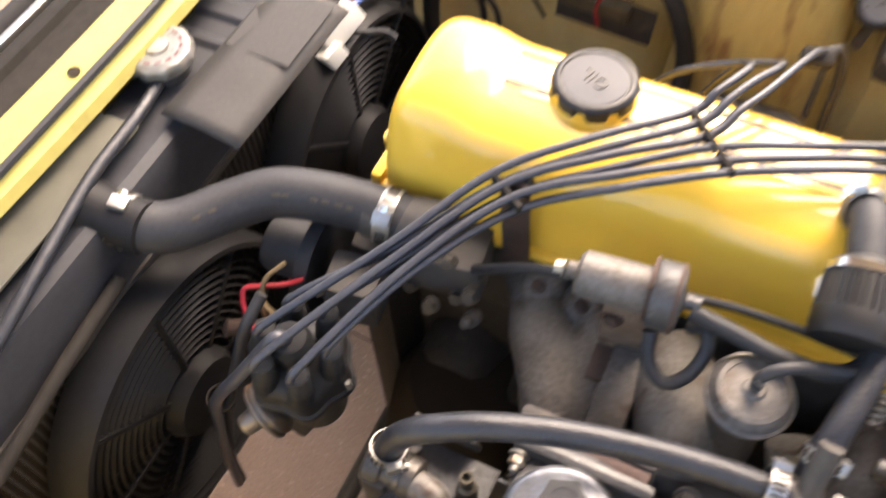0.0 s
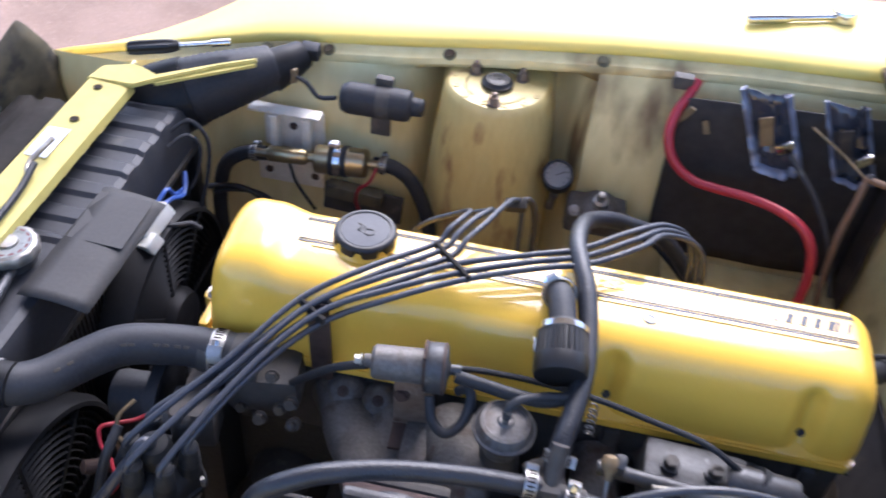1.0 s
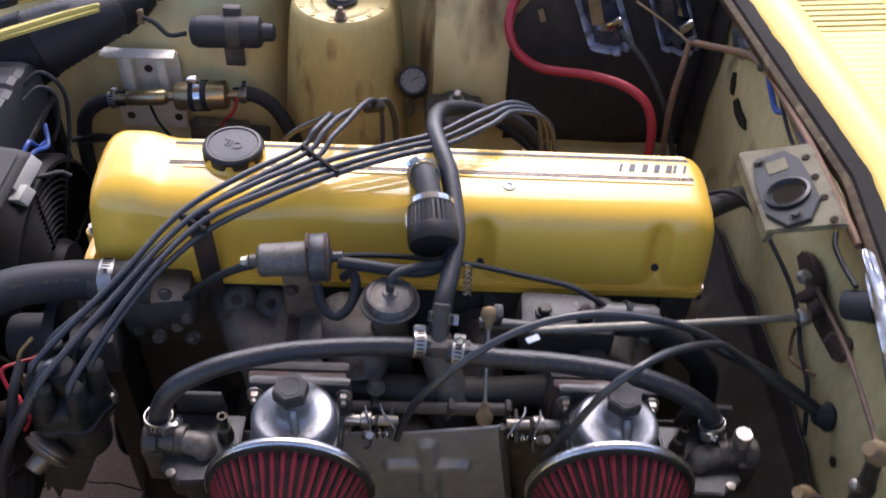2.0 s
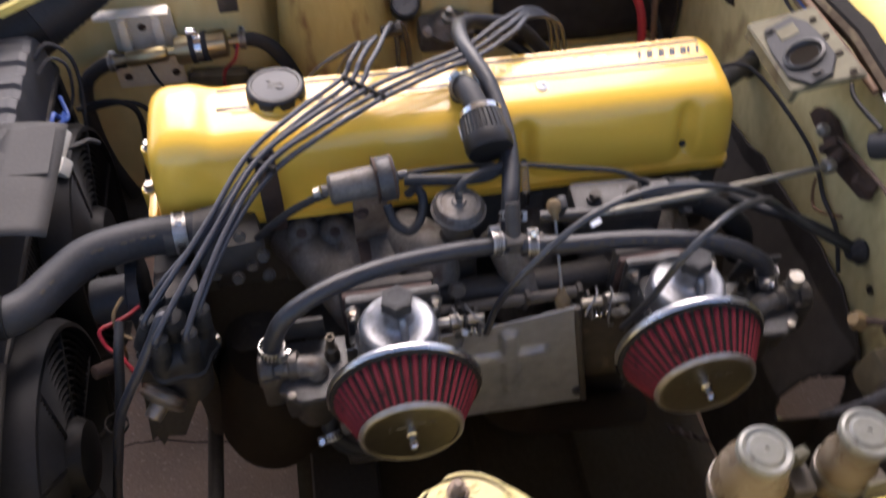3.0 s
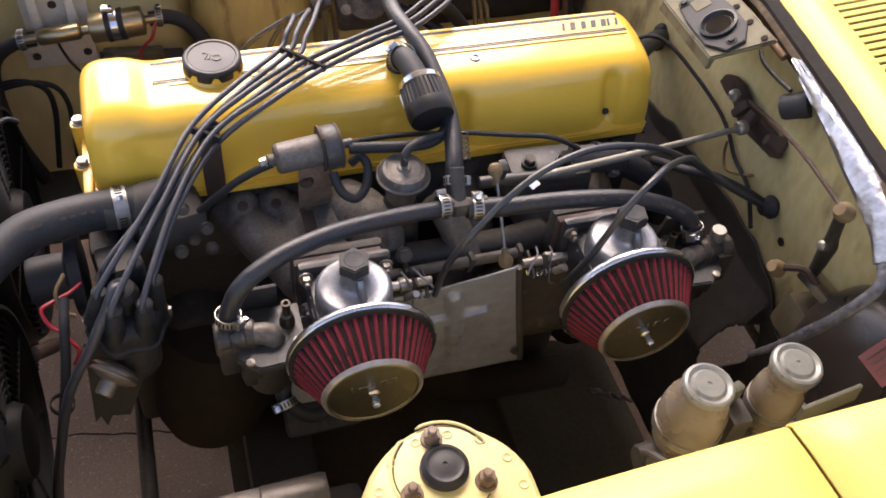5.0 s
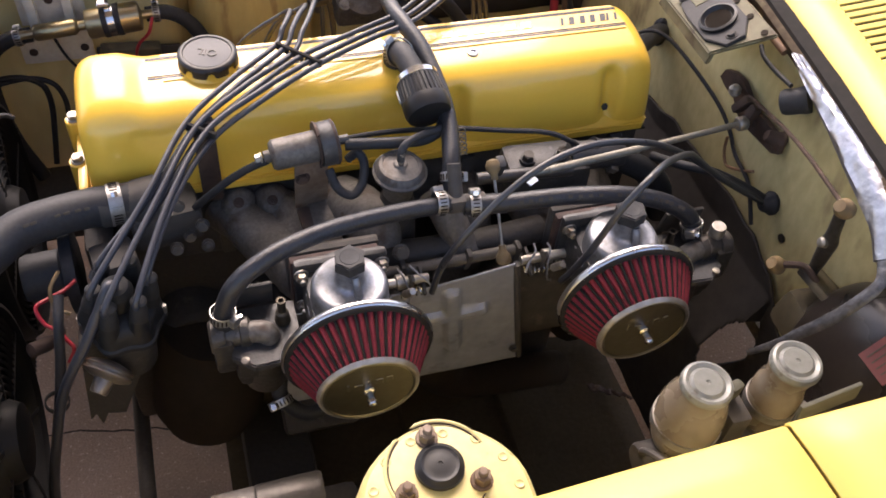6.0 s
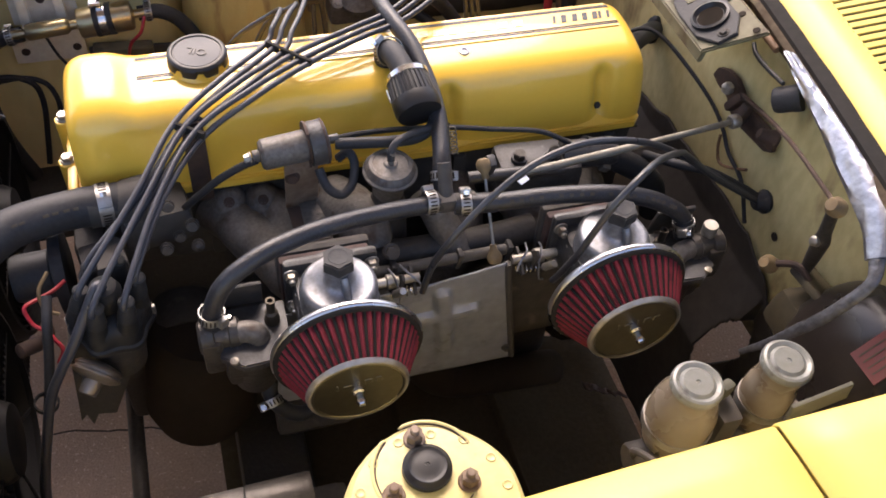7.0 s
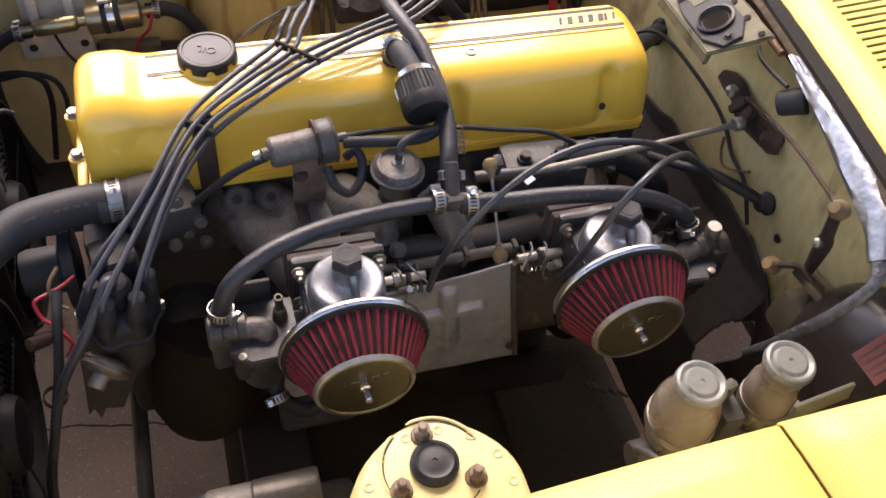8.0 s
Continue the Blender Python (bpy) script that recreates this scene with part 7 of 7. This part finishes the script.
part("arm", tube([(0.376, -0.256, 0.734), (0.392, -0.272, 0.745), (0.400, -0.29, 0.738)], 0.004, 8, 5), M["rust"], bc)
part("bracket_housing", box(pose(0.410, -0.300, 0.682, 0, 12, 0), (0.060, 0.060, 0.05), 0.014), M["bucket"], car)
part("plug", lathe([(0.0, -0.004), (0.0145, -0.003), (0.0150, 0.002), (0.0142, 0.008), (0.0142, 0.022), (0.0128, 0.026), (0.0080, 0.028), (0.0, 0.028)], frame_at((0.429, -0.138, 0.854), (-0.62, 0.55, -0.50)), 24), M["hose"], car, "black rubber blanking plug")
part("hole", lathe([(0.0055, 0), (0.0055, 0.001), (0, 0.001)], frame_at((0.4335, -0.192, 0.690), (-1, 0, 0)), 14), M["dark_gap"], firewall)
part("heater_pipe", tube([(0.420, -0.050, 0.860), (0.415, -0.066, 0.858), (0.414, -0.092, 0.859), (0.415, -0.122, 0.862)], 0.0026, 8, 5), M["rubber"], car)

foil = thing("foil_loom", (0.40, -0.25, 0.80), "wiring loom wrapped in crinkled silver foil along the cowl", "wiring loom")
pts = [(0.424, -0.100, 0.884), (0.421, -0.114, 0.886), (0.418, -0.150, 0.882), (0.413, -0.196, 0.879), (0.406, -0.243, 0.876), (0.400, -0.290, 0.872), (0.394, -0.325, 0.866), (0.384, -0.352, 0.852)]
c = spline(pts, 14)
rings = []
for i, q in enumerate(c):
    t = (c[min(i + 1, len(c) - 1)] - c[max(i - 1, 0)]).normalized()
    u = (Vector((0.55, 0.0, 0.83)) - t * t.dot(Vector((0.55, 0.0, 0.83)))).normalized()
    v = t.cross(u)
    f = i / (len(c) - 1)
    w = float(np.interp(f, [0, 0.06, 0.25, 0.45, 0.62, 0.85, 1], [0.002, 0.0042, 0.0070, 0.0105, 0.0140, 0.0150, 0.012]))
    ring = []
    for k in range(22):
        a = 2 * math.pi * k / 22
        rough = 0.0015 * noise.noise((q.y * 26, math.cos(a) * 3.8, math.sin(a) * 1.5)) + 0.0007 * noise.noise((q.y * 70, math.cos(a) * 6, math.sin(a) * 3))
        ring.append(q + u * math.cos(a) * (w + 0.5 * rough) + v * (math.sin(a) * 0.0050 + rough))
    rings.append(ring)
part("foil", loft(bmesh.new(), rings), M["foil"], foil, "", 45)
pts = [(0.384, -0.352, 0.852), (0.372, -0.368, 0.838), (0.350, -0.366, 0.798), (0.335, -0.356, 0.762), (0.320, -0.346, 0.731), (0.305, -0.335, 0.705)]
part("foil_tail", tube(pts, [0.0080, 0.0060, 0.0062, 0.0060, 0.0042, 0.0030], 16, 6, None, 0, 0.45), M["wrap"], foil, "flattened greyed foil tail", 18)

# added dark sheet that stands for the shaded, grimy foot of the firewall
shade_panel = thing("firewall_shade_sheet", (0.42, 0.0, 0.50), "black sheet in place of shade and grime low on the firewall", "insulation")
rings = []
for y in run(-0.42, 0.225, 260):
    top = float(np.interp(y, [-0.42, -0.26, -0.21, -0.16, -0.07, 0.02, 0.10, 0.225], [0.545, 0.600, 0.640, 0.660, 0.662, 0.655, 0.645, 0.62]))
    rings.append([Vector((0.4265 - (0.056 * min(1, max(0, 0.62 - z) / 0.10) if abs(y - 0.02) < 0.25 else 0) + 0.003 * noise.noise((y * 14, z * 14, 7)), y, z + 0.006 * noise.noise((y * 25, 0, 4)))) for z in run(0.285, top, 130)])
part("sheet", pierce(loft(bmesh.new(), rings, closed=False, cap=False), -0.2275, 0.535, 0.0145, 0.046), M["insulation"], shade_panel, "", 60, 0.003)

# ---- brake and clutch cylinders ----


def reservoir(x, y, z, r, full):
    t = thing("fluid_reservoir", (x, y, z - 0.13), "yellowed plastic fluid reservoir with a round cream cap" if full else "slimmer yellowed fluid reservoir with a round cream cap", "fluid reservoir", "fluid reservoirs")
    m = frame_at((x, y, z), (0.0, -0.02, 1))
    part("cap", lathe([(r * 0.92, -0.0075), (r * 0.99, -0.0065), (r, -0.0050), (r * 0.99, -0.0025), (r * 0.93, 0.0004), (r * 0.84, 0.0012), (r * 0.76, 0.0004), (r * 0.68, -0.0008), (r * 0.62, 0.0002), (r * 0.56, 0.0014), (r * 0.10, 0.0014), (r * 0.07, 0.0004), (0, 0.0004)], m, 48), M["reservoir_cap"], t, "round greyed cap with a pressed ring")
    b = r * (1.33 if full else 1.02)
    drop = 0.0 if full else -0.004
    part("bottle", lathe([(b * 0.66, -0.105), (b * 0.84, -0.098), (b * 0.97, -0.082), (b, -0.062), (b * 0.985, -0.046), (b * 0.92, -0.034 + drop), (b * 0.80, -0.024 + drop), (r * 0.90, -0.014), (r * 0.86, -0.010), (r * 0.86, -0.004)], m, 40), M["reservoir"], t)
    part("strap", lathe([(b * 1.00, -0.074), (b * 1.035, -0.074), (b * 1.035, -0.064), (b * 1.01, -0.064)], m, 36), M["steel"], t)
    part("cylinder", lathe([(0.018, -0.15), (0.018, -0.10), (0.014, -0.095)], m, 24), M["grime"], t)
    return t


reservoir(0.205, -0.395, 0.778, 0.0243, True)
reservoir(0.2945, -0.396, 0.783, 0.0243, False)
mc = thing("master_cylinder", (0.28, -0.40, 0.66), "grimy master cylinder under the reservoirs", "master cylinder")
part("body", lathe([(0.017, 0), (0.019, 0.004), (0.019, 0.17), (0.026, 0.175), (0.026, 0.185)], frame_at((0.165, -0.400, 0.655), (1, 0, 0.02)), 24), M["grime"], mc)
part("mount", box(pose(0.250, -0.400, 0.700, 0, 0, 0), (0.022, 0.03, 0.05), 0.004), M["grime"], mc)
part("clamp_block", box(pose(0.248, -0.388, 0.738, 0, 10, 20), (0.018, 0.012, 0.020), 0.005), M["apron"], mc)
part("bracket_strip", box(pose(0.297, -0.442, 0.786, 0, -10, 4), (0.060, 0.004, 0.026), 0.001), M["apron"], mc, "dirty bracket strip")
part("line", tube([(0.170, -0.40, 0.66), (0.160, -0.405, 0.69), (0.163, -0.425, 0.71), (0.170, -0.45, 0.72)], 0.0035, 8, 6), M["grime"], mc)
boost = thing("brake_servo", (0.40, -0.40, 0.66), "glossy black brake servo dome with a faded red label", "brake servo")
m = frame_at((0.415, -0.405, 0.690), (-1, 0.05, 0.22))
part("dome", lathe([(0.115, -0.02), (0.116, 0.0), (0.112, 0.014), (0.104, 0.030), (0.085, 0.045), (0.05, 0.054), (0.02, 0.056)], m, 48), M["servo"], boost)
LB = frame_at((0.3775, -0.415, 0.7880), (-0.72, -0.05, 0.69), 90)
part("label", box(LB, (0.040, 0.036, 0.0012), 0.0002, None, 1), M["label_red"], boost, "faded red label with unreadable print")
for k in range(4):
    part("label_bar", box(LB @ pose(0, 0.011 - 0.0068 * k, 0.0009), (0.030, 0.0014, 0.0004)), M["dust"], boost)

# ---- low parts in the shadow ----
under = thing("crossmember", (-0.30, 0.0, 0.22), "black front crossmember and anti-roll bar under the engine", "crossmember")
part("beam", box((-0.16, 0.0, 0.20), (0.10, 0.95, 0.08), 0.02), M["black_metal"], under)
part("anti_roll_bar", tube([(-0.345, -0.48, 0.22), (-0.346, -0.2, 0.24), (-0.346, 0.2, 0.24), (-0.346, 0.48, 0.22)], 0.0115, 12, 6), M["black_metal"], under)
part("lower_arm", box(pose(-0.12, -0.36, 0.20, 0, 0, 20), (0.07, 0.30, 0.035), 0.01), M["rust"], under)
for side in (-1, 1):
    rail = part("chassis_rail", box((-0.10, side * 0.385, 0.34), (1.05, 0.075, 0.10), 0.012), M["black_metal"], car)
# added sheet, with ribs and bolts, standing in for the dark below the engine
under_sheet = thing("under_shade_sheet", (0.10, -0.20, 0.17), "dark brown sheet in place of hazy shade beneath the engine", "splash guard")
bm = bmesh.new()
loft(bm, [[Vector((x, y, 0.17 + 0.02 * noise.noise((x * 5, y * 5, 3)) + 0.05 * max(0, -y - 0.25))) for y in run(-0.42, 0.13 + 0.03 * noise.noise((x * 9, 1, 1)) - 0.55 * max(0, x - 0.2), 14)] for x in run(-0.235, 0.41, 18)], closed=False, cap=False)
part("sheet", bm, M["under_shade"], under_sheet, "", 60, 0.004)
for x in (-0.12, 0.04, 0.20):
    part("rib", tube([(x, y, 0.176 + 0.02 * noise.noise((x * 5, y * 5, 3)) + 0.05 * max(0, -y - 0.25)) for y in run(-0.40, 0.02, 8)], 0.007, 8, 3, None, 0, 0.6), M["under_shade"], under_sheet)
for x, y in ((-0.20, -0.38), (0.05, -0.39), (0.30, -0.36)):
    bolt(pose(x, y, 0.178 + 0.05 * max(0, -y - 0.25)), 0.007, 0.005, under_sheet, M["grime"], 1.6)
bm = bmesh.new()
rows = []
for k in range(26):
    f = k / 25
    c = Vector((0.345 + 0.071 * f, -0.066 + -0.041 * f + 0.004 * noise.noise((f * 9, 1, 2)), 0.200 + 0.003 * noise.noise((f * 7, 3, 3))))
    w = 0.0075 * (1 - 0.75 * f) + 0.003 * noise.noise((f * 14, 4, 1))
    rows.append([c + Vector((0, -w, 0.001)), c + Vector((0, -w * 0.3, 0.004 * noise.noise((f * 11, 0, 5)))), c + Vector((0, w, 0.002))])
part("torn_edge", loft(bm, rows, closed=False, cap=False), M["rust"], under_sheet, "ragged rusty torn edge", 60, 0.0015)
pipe = thing("hand_lamp", (-0.21, -0.33, 0.62), "grey and black tubular inspection lamp lying in the bay", "inspection lamp")
m = frame_at((-0.285, -0.352, 0.640), (0.99, -0.015, 0.02))
part("tail", lathe([(0.014, -0.022), (0.017, -0.020), (0.017, 0.0), (0.014, 0.003)], m, 24), M["bowl"], pipe)
part("handle", lathe([(0.015, 0.0), (0.0175, 0.002), (0.0190, 0.045), (0.0185, 0.047)], m, 28), M["alu"], pipe)
part("sleeve", lathe([(0.0195, 0.044), (0.0215, 0.046), (0.0220, 0.085), (0.0205, 0.087)], m, 28), M["manifold"], pipe, "pale grey sleeve")
part("head", lathe([(0.0210, 0.086), (0.0228, 0.088), (0.0240, 0.145), (0.0225, 0.149), (0.019, 0.149), (0.018, 0.135), (0, 0.134)], m, 28), M["bowl"], pipe)
part("cradle", box((-0.20, -0.36, 0.595), (0.20, 0.06, 0.045), 0.012), M["black_metal"], pipe)

# tools on the wing and rail
sd = thing("screwdriver", (-0.50, 0.39, 0.806), "screwdriver with a dark blue handle resting on the corner brace", "screwdriver")
P, Q = Vector((-0.560, 0.364, 0.8125)), Vector((-0.438, 0.4130, 0.8165))
m = frame_at(P, Q - P)


def flutes(a, r, h):
    return r - (0.0012 if r > 0.008 and math.cos(6 * a) > 0.4 else 0)


part("handle", lathe([(0.005, 0), (0.0085, 0.002), (0.0100, 0.010), (0.0100, 0.050), (0.0085, 0.060), (0.0060, 0.066)], m, 36, None, flutes), M["cap"], sd)
part("shaft", lathe([(0.0032, 0.064), (0.0032, 0.105), (0.0050, 0.106), (0.0052, 0.130), (0.0035, 0.131)], m, 16), M["chrome"], sd)
rt = thing("ratchet_wrench", (0.30, 0.56, 0.875), "chrome ratchet wrench lying on the wing", "ratchet wrench")
m = frame_at((0.220, 0.572, 0.884), (1, 0.30, 0.045))
part("handle", lathe([(0.004, 0), (0.0068, 0.003), (0.0068, 0.055), (0.0048, 0.062), (0.0048, 0.120), (0.0062, 0.128)], m, 20), M["chrome"], rt)
part("head", lathe([(0.0, -0.010), (0.0165, -0.009), (0.0175, 0.004), (0.0150, 0.009), (0.0, 0.010)], pose(0.350, 0.613, 0.891, 0, -4, 0), 28), M["chrome"], rt)
part("socket", lathe([(0.010, -0.03), (0.0105, -0.008)], pose(0.352, 0.613, 0.903, 0, -4, 0), 20), M["chrome"], rt)
for k, x in enumerate((-0.42, -0.33, -0.16, 0.045)):
    m = frame_at((x, 0.496, lip_height(x) - 0.007), (0, -0.5, 0.8))
    bolt(m, 0.0058, 0.0035, car, M["latch"], 1.5)
part("bump_stop", box(pose(-0.352, 0.482, lip_height(-0.352) - 0.002, 15), (0.028, 0.020, 0.022), 0.005), M["rubber"], car, "black rubber bump stop")

# yard beyond the car
shrub = bmesh.new()
rng = random.Random(4)
for k in range(900):
    c = Vector((-1.15 + rng.gauss(0, 0.16), 2.6 + rng.gauss(0, 0.2), abs(rng.gauss(0.10, 0.09))))
    a = Euler((rng.uniform(0, 6), rng.uniform(0, 6), rng.uniform(0, 6))).to_matrix()
    v = [shrub.verts.new(c + a @ Vector(p)) for p in ((0, -0.03, 0), (0.012, 0, 0.003), (0, 0.03, 0), (-0.012, 0, 0.003))]
    shrub.faces.new(v)
solo("low_weeds", shrub, M["leaf"], "low green weeds growing at the yard's edge", "weeds", kind="stuff")
